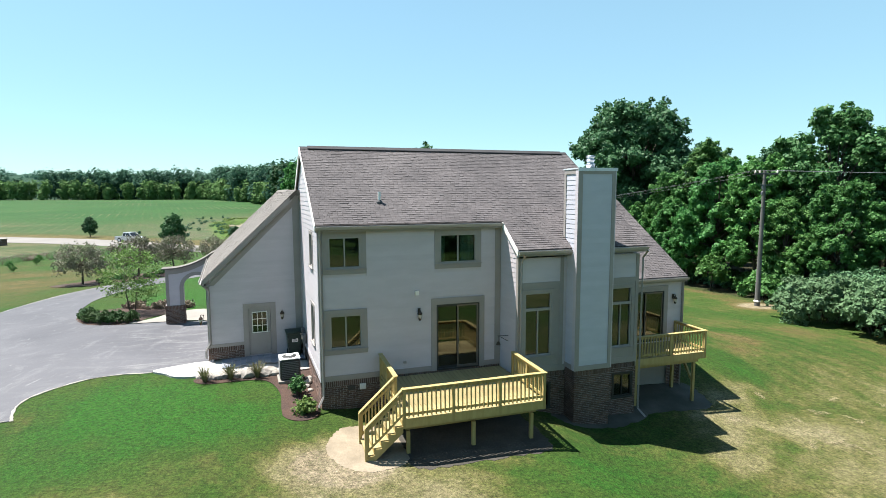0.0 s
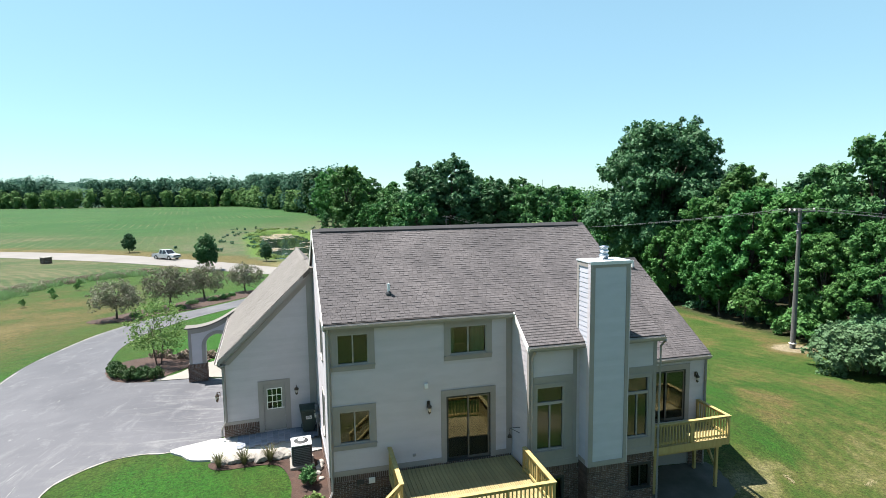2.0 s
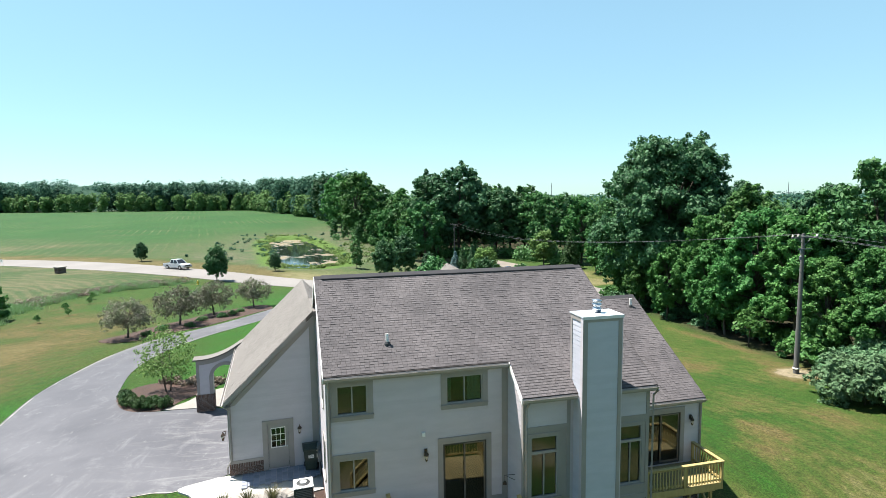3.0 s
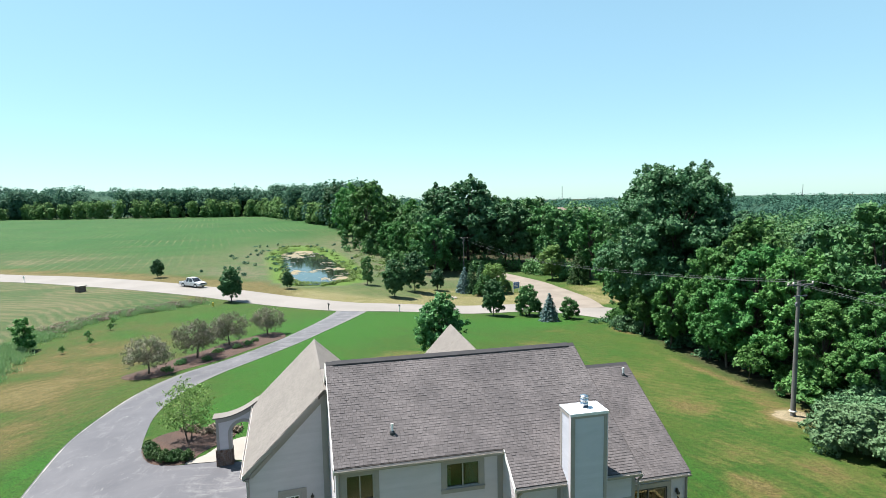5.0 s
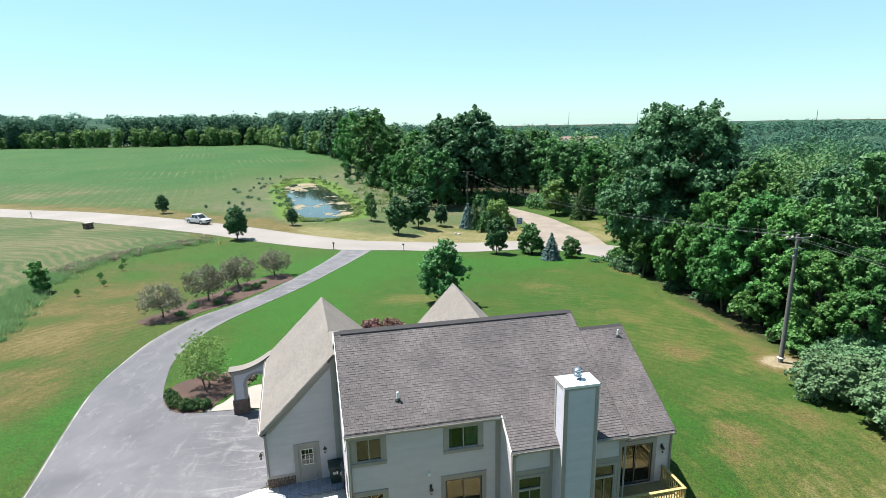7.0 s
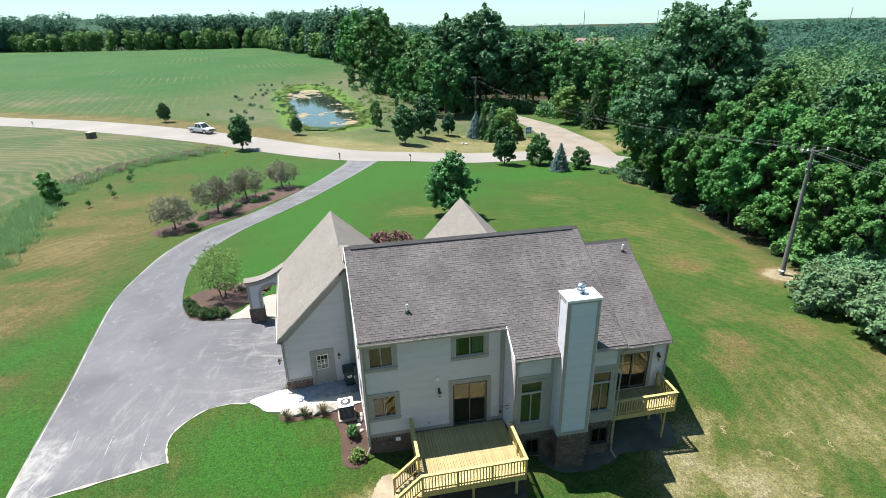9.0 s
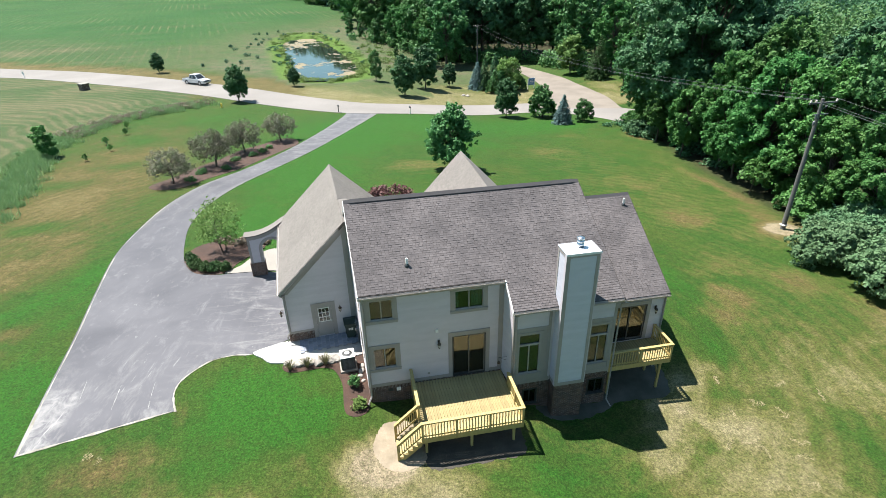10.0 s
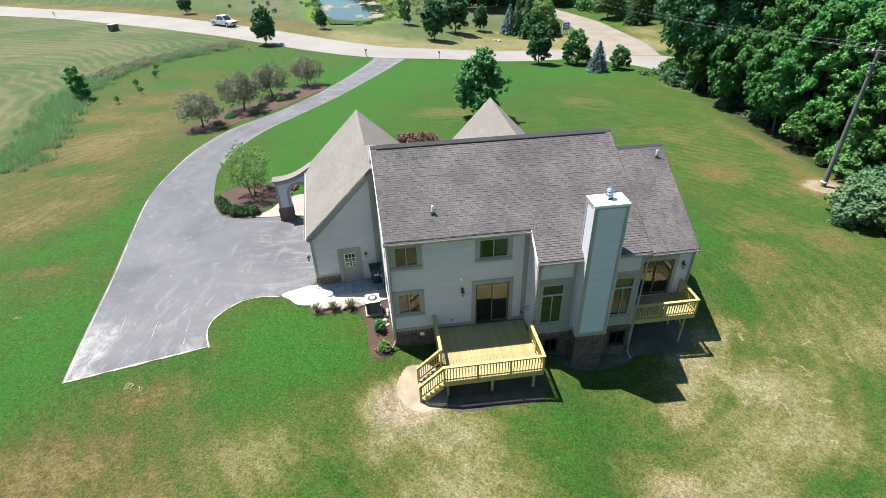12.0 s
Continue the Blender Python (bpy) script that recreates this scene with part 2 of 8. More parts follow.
# ---- land ----
def sg(v):
    return 1 / (1 + np.exp(-np.clip(v, -40, 40)))


def sp(v, k):
    return k * np.logaddexp(0, v / k)


def ground(x, y):
    """Height of the land: level by the drive, a step down round the back of the house, falling to the road."""
    south = -0.9 * sg((x + 1.2) / 1.3) * sg((1.0 - y) / 1.5) - 0.85 * sg((x - 8.3) / 0.7) * sg((4.0 - y) / 3.0)
    east = -2.6 * sg((x - 21) / 5) * sg((y - 2) / 4) - 1.2 * sg((x - 21) / 5) * (1 - sg((y - 2) / 4))
    away = -0.055 * (sp(y - 14, 6) - sp(y - 92, 12))
    cross = -0.045 * (x + 12) * sg((y - 70) / 12) * sg((170 - y) / 25) * sg((50 - np.abs(x)) / 12)
    rise = 0.024 * (sp(y - 160, 30) - sp(y - 430, 30))
    left = -0.03 * sp(-18 - x, 6) * sg((60 - y) / 15)
    return 0.05 + south + east + away + cross + rise + left


def zat(x, y):
    return float(ground(np.float64(x), np.float64(y)))

POND = ((-18.5, 188), (-15.5, 160), (-12.2, 138), (-9.5, 117), (-5.5, 112.5), (0, 113), (5.0, 121), (4.5, 138), (1.5, 160), (-4, 190), (-10, 206), (-16, 204))


def smooth_line(pts, n=8, closed=False):
    """A Catmull-Rom curve through points of the plan."""
    out, k = [], len(pts)
    for i in range(k if closed else k - 1):
        p = [Vector(pts[j % k] if closed else pts[min(max(j, 0), k - 1)]) for j in (i - 1, i, i + 1, i + 2)]
        for s in range(n):
            t = s / n
            out.append(0.5 * (2 * p[1] + (p[2] - p[0]) * t + (2 * p[0] - 5 * p[1] + 4 * p[2] - p[3]) * t * t + (3 * p[1] - p[0] - 3 * p[2] + p[3]) * t ** 3))
    if not closed:
        out.append(Vector(pts[-1]))
    return out


def inside(poly, x, y):
    """Which of the places x, y lie in the polygon."""
    hit = np.zeros(np.shape(x), bool)
    for (x0, y0), (x1, y1) in zip(poly, [*poly[1:], poly[0]]):
        if y0 != y1:
            hit ^= ((y0 > y) != (y1 > y)) & (x < (x1 - x0) * (y - y0) / (y1 - y0) + x0)
    return hit


def off_line(line, x, y):
    """The distance of the places x, y from a line."""
    best = np.full(np.shape(x), 1e9)
    for a, b in zip(line, line[1:]):
        d = np.array(b) - np.array(a)
        t = np.clip(((x - a[0]) * d[0] + (y - a[1]) * d[1]) / max(d @ d, 1e-9), 0, 1)
        best = np.minimum(best, np.hypot(x - a[0] - t * d[0], y - a[1] - t * d[1]))
    return best


ROAD = smooth_line(((-330, 232), (-200, 196), (-120, 163), (-90, 147), (-72, 137), (-53, 122.5), (-37, 110), (-22.7, 99), (-10.5, 88), (1, 79), (9, 76.8), (18, 77.5), (28, 81.5), (38, 83), (46, 78), (50.5, 70.5), (53, 62)), 6)
BRANCH = smooth_line(((46.0, 79), (50.2, 88), (52.4, 97), (53.5, 106), (53.9, 114), (53.0, 124), (50.5, 136)), 5)
EDGE_WEST = smooth_line(((-30, 20), (-33.5, 34), (-36.5, 45), (-38.5, 54), (-39.5, 64), (-36, 74), (-30, 81), (-25, 86)), 5)
pond_line = smooth_line(POND, 6, True)
pond_poly = [tuple(p) for p in pond_line]


def stretch(lo, hi, step, far, grow):
    near = list(np.arange(lo, hi, step))
    up, s = [near[-1]], step
    while up[-1] < far:
        s *= grow
        up.append(up[-1] + s)
    down, s = [near[0]], step
    while down[-1] > -far:
        s *= grow
        down.append(down[-1] - s)
    return np.array(down[:0:-1] + near + up[1:])


def blobs(x, y, spots):
    v = np.zeros_like(x)
    for cx, cy, rx, ry, a in spots:
        v = np.maximum(v, a * np.exp(-(((x - cx) / rx) ** 2 + ((y - cy) / ry) ** 2)))
    return v


DRY = ((0.25, -4.5, 1.8, 1.5, 3.2), (1.8, -6.0, 2.6, 2.0, 1.4), (-0.9, -6.4, 1.2, 1.8, 1.25), (3.0, -7.4, 2.0, 1.6, 1.15), (5.0, -5.0, 0.7, 0.4, 1.0), (2.0, -9.0, 3.4, 2.5, 1.25), (11.0, -9.9, 2.2, 1.5, 1.6), (14.0, -9.4, 2.6, 1.8, 1.2),
       (15.8, -3.0, 1.6, 1.3, 1.6), (13.2, -5.7, 1.3, 1.4, 1.45), (14.4, -4.3, 1.6, 1.4, 1.55), (18.2, -4.7, 2.5, 1.8, 1.35), (17.5, -7.8, 5.0, 2.5, 0.95), (14.0, -8.0, 3.0, 2.0, 0.75), (19.0, -0.4, 1.4, 1.0, 1.0), (17.0, -1.2, 1.6, 1.0, 1.5), (14.8, -2.6, 1.2, 0.8, 1.6),
       (23.0, 3.7, 1.8, 1.6, 1.0), (25.5, 6.0, 2.0, 2.0, 0.9), (30.4, 18.8, 3.0, 2.2, 0.95), (28.0, 9.0, 4.0, 3.0, 0.6), (27.5, -2.0, 4.0, 3.0, 0.7), (22.5, -7.0, 4.0, 3.0, 0.65), (8.5, -8.5, 3.0, 1.5, 0.65), (31.5, 7.0, 2.4, 2.0, 0.9), (34.4, 13.6, 2.6, 2.4, 0.6), (34.0, 1.0, 3.0, 4.0, 0.7))
DRY += ((4.2, -2.6, 2.6, 1.5, 2.0), (20.0, -5.0, 4.0, 3.0, 0.8), (8.0, 37.4, 4.0, 2.5, 0.75), (27.0, 45.5, 4.0, 2.5, 0.75), (34.0, 56.0, 3.0, 2.0, 0.5), (24.0, 42.0, 4.0, 2.0, 0.5), (30.0, 30.0, 5.0, 4.0, 0.4), (39.9, 27.0, 0.8, 7.0, 1.2), (38.0, 18.0, 1.2, 3.0, 1.0), (37.8, 15.3, 1.9, 1.7, 3.6), (44.2, 52.0, 1.4, 3.5, 1.2),
        (-14.6, -6.2, 4.2, 2.4, 1.08), (-19.0, -8.5, 4.0, 3.0, 1.08), (-11.6, -2.9, 2.6, 1.3, 0.85), (-11.6, -5.0, 2.6, 1.6, 0.75), (-12.0, -8.0, 6.0, 3.0, 0.9), (-6.6, -6.6, 3.6, 2.2, 0.85), (-3.2, -4.6, 2.4, 1.2, 0.36), (-9.5, -4.4, 2.0, 2.0, 0.6), (-8.7, 0.3, 0.9, 1.1, 0.9), (-21.6, 9.3, 2.6, 1.0, 0.95), (-22.0, 6.9, 2.0, 0.8, 0.5), (-24.4, 24.0, 3.4, 2.6, 1.05), (-26.2, 16.3, 4.0, 3.0, 1.05), (-24.5, 19.5, 4.0, 1.8, 1.0), (-24.0, -4.0, 5.0, 5.0, 0.5), (-3.0, -13.0, 9.0, 3.0, 0.8), (22.0, -14.0, 9.0, 3.0, 0.8))
DRY += ((-31.0, 33.5, 6.0, 8.0, 0.85), (-25.0, 31.0, 5.0, 6.0, 0.8), (-29.0, 51.0, 6.0, 7.0, 0.72), (-23.0, 20.0, 4.0, 5.0, 0.8), (-36.0, 46.0, 3.0, 6.0, 0.65), (-24.0, 66.0, 6.0, 6.0, 0.5), (-21.0, 44.0, 4.0, 8.0, 0.6), (-30.0, 22.0, 5.0, 7.0, 0.8), (-33.0, 60.0, 4.0, 6.0, 0.65), (25.0, -4.0, 14.0, 10.0, 0.55), (-28.0, 40.0, 9.0, 24.0, 1.08), (2.0, -13.0, 26.0, 5.0, 0.5), (0.0, -34.0, 60.0, 15.0, 0.85), (32.0, 22.0, 8.0, 16.0, 0.22), (20.0, 99.0, 15.0, 9.0, 1.25), (40.0, 98.0, 10.0, 9.0, 1.25), (30.0, 108.0, 10.0, 5.0, 1.1), (63.0, 100.0, 4.0, 8.0, 1.1), (0.0, 99.0, 14.0, 8.0, 1.15), (-18.0, 112.0, 13.0, 7.0, 1.1), (-21.6, 83.3, 1.3, 0.8, 1.9), (-31.1, 55.6, 0.9, 0.8, 1.1), (-32.3, 65.2, 1.0, 0.8, 1.2), (-32.6, 51.0, 1.3, 1.1, 1.9))
# the grass stays lush along the drive, before the patio and in the house's shade
LUSH = ((-18.8, 15.6, 1.6, 4.5, 0.9), (-20.3, 13.2, 1.8, 1.7, 0.9), (-22.3, 11.6, 2.4, 1.3, 0.7), (-18.3, 10.0, 1.0, 1.5, 0.7), (-18.8, 4.0, 3.0, 2.6, 0.9), (-18.2, 0.6, 2.6, 2.8, 0.95), (-17.6, -2.2, 1.7, 1.0, 0.8), (17.9, -9.9, 2.0, 1.0, 0.3), (20.9, 1.6, 1.2, 2.4, 0.7), (22.3, 7.6, 1.3, 2.6, 0.6), (27.0, 7.5, 1.6, 1.2, 0.5), (33.0, 12.0, 2.0, 2.0, 0.4), (7.4, -8.0, 1.4, 2.6, 0.75), (24.0, -8.0, 2.0, 4.0, 0.5), (-6.0, 0.6, 3.2, 2.2, 1.1), (-3.4, -1.2, 2.2, 1.6, 1.0), (-7.0, -3.6, 2.0, 1.2, 0.4), (8.0, -6.2, 2.2, 1.4, 0.6), (21.5, 4.0, 2.0, 3.0, 0.5), (0.0, 55.0, 9.0, 14.0, 0.95), (-8.0, 24.0, 3.0, 10.0, 0.75), (-4.0, 37.0, 6.0, 10.0, 0.95), (14.0, 62.0, 18.0, 9.0, 0.9), (32.0, 64.0, 12.0, 7.0, 0.8), (18.0, 48.0, 8.0, 6.0, 0.5), (-29.0, 60.0, 3.0, 2.5, 0.8), (-27.0, 47.0, 3.0, 2.0, 0.9), (-31.0, 41.0, 4.0, 2.0, 0.8), (-27.5, 27.5, 2.6, 1.5, 0.9), (-19.0, 61.0, 3.0, 5.0, 0.6), (-22.0, 73.0, 6.0, 4.0, 0.6))
WOOD_EDGE = ((-20, 36), (8, 39.0), (15.5, 40.4), (23.5, 40.8), (33, 42), (51, 46), (60, 46.8), (75, 52))


def build_ground():
    xs, ys = stretch(-27, 27, 0.55, 2600, 1.055), stretch(-24, 30, 0.55, 2600, 1.055)
    x, y = np.meshgrid(xs, ys)
    z = ground(x, y)
    in_pond = inside(pond_poly, x, y)
    near_pond = off_line([tuple(p) for p in pond_line] + [tuple(pond_line[0])], x, y)
    z = np.where(in_pond, np.minimum(z, -4.75) - 0.4, np.where(near_pond < 7, np.minimum(z, -4.15 + 0.14 * near_pond), z))
    far = np.hypot(x, y)
    z = z + 2.5 * sg((far - 1300) / 180) * (0.6 + 0.4 * np.sin(x / 310.0) * np.cos(y / 420.0))
    road_d = off_line([tuple(p) for p in ROAD], x, y)
    beyond = np.zeros_like(x, bool)
    rx, ry = np.array([p[0] for p in ROAD[:85]]), np.array([p[1] for p in ROAD[:85]])
    order = np.argsort(rx)
    beyond = y > np.interp(x, rx[order], ry[order])
    west = np.array([p[1] for p in EDGE_WEST]), np.array([p[0] for p in EDGE_WEST])
    west_x = np.interp(y, west[0], west[1])
    west_field = (~beyond) & (x < west_x) & (y > 15)
    meadow = blobs(x, y, ((26, 140, 22, 30, 1.0), (-12, 135, 34, 34, 1.0), (-6, 175, 34, 55, 1.0), (12, 200, 22, 60, 1.0)))
    crop = np.where(beyond & (x < 20), 1.0 - np.clip(meadow * 1.6, 0, 1), 0.0) * np.clip((road_d - 13) / 3, 0, 1)
    crop = np.maximum(crop, np.where(west_field, np.clip((west_x - x - 3) / 3, 0, 1), 0))
    verge = np.where(beyond, np.clip((17 + 7 * sg((x - 4) / 4) - road_d) / 5, 0, 1.1), np.clip((9 - road_d) / 4, 0, 1) * sg((-22 - x) / 4))
    verge = np.maximum(verge, np.where((~beyond) & west_field & (x < west_x - 2) & (road_d < 22), 0.55, 0))
    dry = np.maximum(blobs(x, y, DRY), verge) - blobs(x, y, LUSH)
    rough = np.where(beyond, np.clip(meadow * 1.3, 0, 1) * np.clip((road_d - 15) / 4, 0, 1), 0)
    rough = np.maximum(rough, np.where(near_pond < 6, 1.0 + np.clip(1.3 - near_pond / 5.0, 0, 1), 0))
    rough = np.where(near_pond < 6, rough, rough * (1 - np.clip(dry - 0.3, 0, 1)))
    wood = np.maximum(sg((x - np.interp(y, [p[0] for p in WOOD_EDGE], [p[1] for p in WOOD_EDGE])) / 0.5) * sg((66 - y) / 4), sg((y + 0.25 * x - 530) / 10))
    wood = np.maximum(wood, sg((x - 26) / 2) * sg((y - 147) / 4))
    me = bpy.data.meshes.new("ground")
    w = len(xs)
    idx = np.arange(x.size).reshape(x.shape)
    faces = np.stack([idx[:-1, :-1], idx[:-1, 1:], idx[1:, 1:], idx[1:, :-1]], -1).reshape(-1, 4)
    me.from_pydata(np.stack([x, y, z], -1).reshape(-1, 3).tolist(), [], faces.tolist())
    me.polygons.foreach_set("use_smooth", [True] * len(me.polygons))
    at = me.attributes.new("zones", 'FLOAT_COLOR', 'POINT')
    at.data.foreach_set("color", np.stack([dry, crop, rough, wood], -1).astype(np.float32).ravel())
    sparse = np.where(west_field, 0.66 + 0.25 * np.exp(-((west_x - x) / 16) ** 2), 0.34 * np.exp(-((road_d - 30) / 26) ** 2) + 0.08)
    at = me.attributes.new("sparse", 'FLOAT', 'POINT')
    at.data.foreach_set("value", sparse.astype(np.float32).ravel())
    me.materials.append(grass_mat)
    return tagged(new("ground", me), "mown green lawn with dry straw patches, crop fields beyond", "ground", kind="structure")


def worn_asphalt():
    """Old sealed asphalt: grey, bleached along the wheel tracks and scuffed with pale streaks."""
    m, n, l, p = shader("bleached_asphalt")
    co = n.new("ShaderNodeTexCoord").outputs["Object"]
    turned = n.new("ShaderNodeMapping")
    turned.inputs["Rotation"].default_value = (0, 0, radians(8))
    l.new(co, turned.inputs["Vector"])
    broad, grain = noise_at(n, l, 0.16, 5, co, 0.6, 0.5), noise_at(n, l, 30, 3, co)
    col = ramp_mix(n, l, level(n, l, broad, 0.35, 0.65), (0.046, 0.047, 0.056), (0.080, 0.080, 0.090))
    streak = noise_at(n, l, 1.0, 6, scaled(n, l, turned.outputs[0], (1.1, 0.55, 1)), 0.78, 0.6)
    col = ramp_mix(n, l, level(n, l, streak, 0.53, 0.74, 0, 0.48), col, (0.165, 0.165, 0.172))
    chips = noise_at(n, l, 2.6, 5, scaled(n, l, turned.outputs[0], (1, 0.45, 1)), 0.7)
    col = ramp_mix(n, l, level(n, l, chips, 0.64, 0.74, 0, 0.4), col, (0.326, 0.320, 0.303))
    axis = n.new("ShaderNodeSeparateXYZ")
    l.new(co, axis.inputs[0])
    bleach = n.new("ShaderNodeMath")
    bleach.operation = 'MULTIPLY'
    l.new(level(n, l, axis.outputs["Y"], -1.0, 7.5, 1.0, 0.0), bleach.inputs[0])
    l.new(level(n, l, noise_at(n, l, 0.7, 6, scaled(n, l, turned.outputs[0], (1.6, 0.6, 1)), 0.75, 0.5), 0.50, 0.70, 0, 0.5), bleach.inputs[1])
    col = ramp_mix(n, l, bleach.outputs[0], col, (0.252, 0.247, 0.238))
    scuff = n.new("ShaderNodeMath")
    scuff.operation = 'MULTIPLY'
    l.new(level(n, l, axis.outputs["X"], -11.0, -6.5, 0.0, 1.0), scuff.inputs[0])
    l.new(level(n, l, noise_at(n, l, 1.0, 6, scaled(n, l, turned.outputs[0], (0.4, 1.5, 1)), 0.75, 0.8), 0.50, 0.68, 0, 0.5), scuff.inputs[1])
    col = ramp_mix(n, l, scuff.outputs[0], col, (0.215, 0.213, 0.208))
    lane_at = n.new("ShaderNodeAttribute")
    lane_at.attribute_name = "lane"
    pale = n.new("ShaderNodeMath")
    pale.operation = 'MAXIMUM'
    l.new(level(n, l, lane_at.outputs["Fac"], 0.55, 0.15, 0.0, 0.2), pale.inputs[0])
    l.new(level(n, l, lane_at.outputs["Fac"], 1.40, 1.85, 0.0, 0.5), pale.inputs[1])
    col = ramp_mix(n, l, pale.outputs[0], col, (0.128, 0.126, 0.122))
    # long pale scrapes along the drive at its open end, a bleached corner beside them
    lines = n.new("ShaderNodeMath")
    lines.operation = 'MULTIPLY'
    l.new(level(n, l, axis.outputs["Y"], 2.5, 6.0, 1.0, 0.0), lines.inputs[0])
    l.new(level(n, l, noise_at(n, l, 1.0, 5, scaled(n, l, turned.outputs[0], (2.6, 0.22, 1)), 0.6, 0.1), 0.63, 0.69, 0, 0.55), lines.inputs[1])
    col = ramp_mix(n, l, lines.outputs[0], col, (0.34, 0.335, 0.325))
    corner = n.new("ShaderNodeMath")
    corner.operation = 'MULTIPLY'
    l.new(level(n, l, axis.outputs["X"], -14.6, -14.2, 1.0, 0.0), corner.inputs[0])
    l.new(level(n, l, axis.outputs["Y"], 2.6, 3.6, 0.6, 0.0), corner.inputs[1])
    film = n.new("ShaderNodeMath")
    film.operation = 'MULTIPLY'
    l.new(corner.outputs[0], film.inputs[0])
    l.new(level(n, l, noise_at(n, l, 1.1, 6, turned.outputs[0], 0.75, 0.6), 0.42, 0.66, 0.0, 1.0), film.inputs[1])
    col = ramp_mix(n, l, film.outputs[0], col, (0.27, 0.265, 0.255))
    col = ramp_mix(n, l, level(n, l, grain, 0.45, 0.75, 0, 0.3), col, (0.065, 0.065, 0.068))
    l.new(col, p.inputs["Base Color"])
    p.inputs["Roughness"].default_value = 0.8
    bumped(n, l, p, grain, 0.3, 0.01)
    return m


def ground_material():
    m, n, l, p = shader("grassland")
    co = n.new("ShaderNodeTexCoord").outputs["Object"]
    zone = n.new("ShaderNodeAttribute")
    zone.attribute_name = "zones"
    sep = n.new("ShaderNodeSeparateColor")
    l.new(zone.outputs["Color"], sep.inputs[0])
    dry, crop, rough = sep.outputs
    wood = zone.outputs["Alpha"]
    tuft, blade, patch, broad = noise_at(n, l, 4.2, 6, co, 0.78), noise_at(n, l, 15, 4, co, 0.75), noise_at(n, l, 0.55, 5, co, 0.65, 0.4), noise_at(n, l, 0.09, 4, co, 0.6)
    green = ramp_mix(n, l, level(n, l, patch, 0.35, 0.68), (0.016, 0.058, 0.0070), (0.033, 0.070, 0.0105))
    green = ramp_mix(n, l, level(n, l, broad, 0.46, 0.68, 0, 0.45), green, (0.052, 0.068, 0.012))
    brown = ramp_mix(n, l, level(n, l, noise_at(n, l, 0.8, 5, co, 0.7), 0.38, 0.62), (0.062, 0.080, 0.018), (0.092, 0.086, 0.026))
    # away from the south yard the lawn has parched to a deeper rust
    side = n.new("ShaderNodeSeparateXYZ")
    l.new(co, side.inputs[0])
    either = n.new("ShaderNodeMath")
    either.operation = 'MAXIMUM'
    l.new(level(n, l, side.outputs["X"], -5.5, -11.0), either.inputs[0])
    north = n.new("ShaderNodeMath")
    north.operation = 'MULTIPLY'
    l.new(level(n, l, side.outputs["Y"], 0.5, 4.0), north.inputs[0])
    l.new(level(n, l, side.outputs["Y"], 76.0, 68.0), north.inputs[1])
    l.new(north.outputs[0], either.inputs[1])
    rust = either.outputs[0]
    brown = ramp_mix(n, l, level(n, l, side.outputs["X"], -5.5, -11.0), brown, (0.054, 0.060, 0.016))
    straw = ramp_mix(n, l, level(n, l, patch, 0.35, 0.65), (0.158, 0.136, 0.069), (0.215, 0.186, 0.108))
    straw = ramp_mix(n, l, rust, straw, (0.128, 0.104, 0.045))
    soil = ramp_mix(n, l, level(n, l, patch, 0.35, 0.65), (0.224, 0.180, 0.119), (0.292, 0.241, 0.167))
    swirl = noise_at(n, l, 0.24, 7, co, 0.72, 1.0)
    worn = noise_at(n, l, 2.6, 6, co, 0.78, 0.4)
    total = dry
    arcs = n.new("ShaderNodeTexWave")
    arcs.wave_type, arcs.rings_direction = 'RINGS', 'Z'
    for k, v in (("Scale", 0.27), ("Distortion", 3.5), ("Detail", 4.0), ("Detail Scale", 0.8)):
        arcs.inputs[k].default_value = v
    centre = n.new("ShaderNodeMapping")
    centre.inputs["Location"].default_value = (-10, -2, 0)
    l.new(co, centre.inputs["Vector"])
    l.new(centre.outputs[0], arcs.inputs["Vector"])
    for source, size in ((swirl, 1.15), (worn, 0.6), (arcs.outputs["Fac"], 0.16)):
        add = n.new("ShaderNodeMath")
        add.operation = 'MULTIPLY_ADD'
        l.new(level(n, l, source, 0.2, 0.8, -0.5, 0.5), add.inputs[0])
        add.inputs[1].default_value = size
        l.new(total, add.inputs[2])
        total = add.outputs[0]
    green = ramp_mix(n, l, level(n, l, total, -0.62, -0.1, 0.85, 0.0), green, (0.017, 0.082, 0.0080))
    tan = ramp_mix(n, l, level(n, l, worn, 0.35, 0.65), (0.112, 0.108, 0.042), (0.160, 0.140, 0.063))
    tan = ramp_mix(n, l, rust, tan, ramp_mix(n, l, level(n, l, worn, 0.35, 0.65), (0.070, 0.056, 0.019), (0.116, 0.082, 0.034)))
    col = ramp_mix(n, l, level(n, l, total, 0.05, 0.55, 0.0, 0.92), green, brown)
    col = ramp_mix(n, l, level(n, l, total, 0.50, 0.95, 0.0, 0.92), col, tan)
    col = ramp_mix(n, l, level(n, l, total, 0.88, 1.40, 0.0, 0.95), col, straw)
    col = ramp_mix(n, l, level(n, l, total, 1.55, 1.9, 0.0, 0.97), col, soil)
    # crop rows: rings in the near field, straight drills running away in the far one
    sparse = n.new("ShaderNodeAttribute")
    sparse.attribute_name = "sparse"
    rings, drills = n.new("ShaderNodeTexWave"), n.new("ShaderNodeTexWave")
    rings.wave_type, rings.rings_direction = 'RINGS', 'Z'
    drills.wave_type, drills.bands_direction = 'BANDS', 'X'
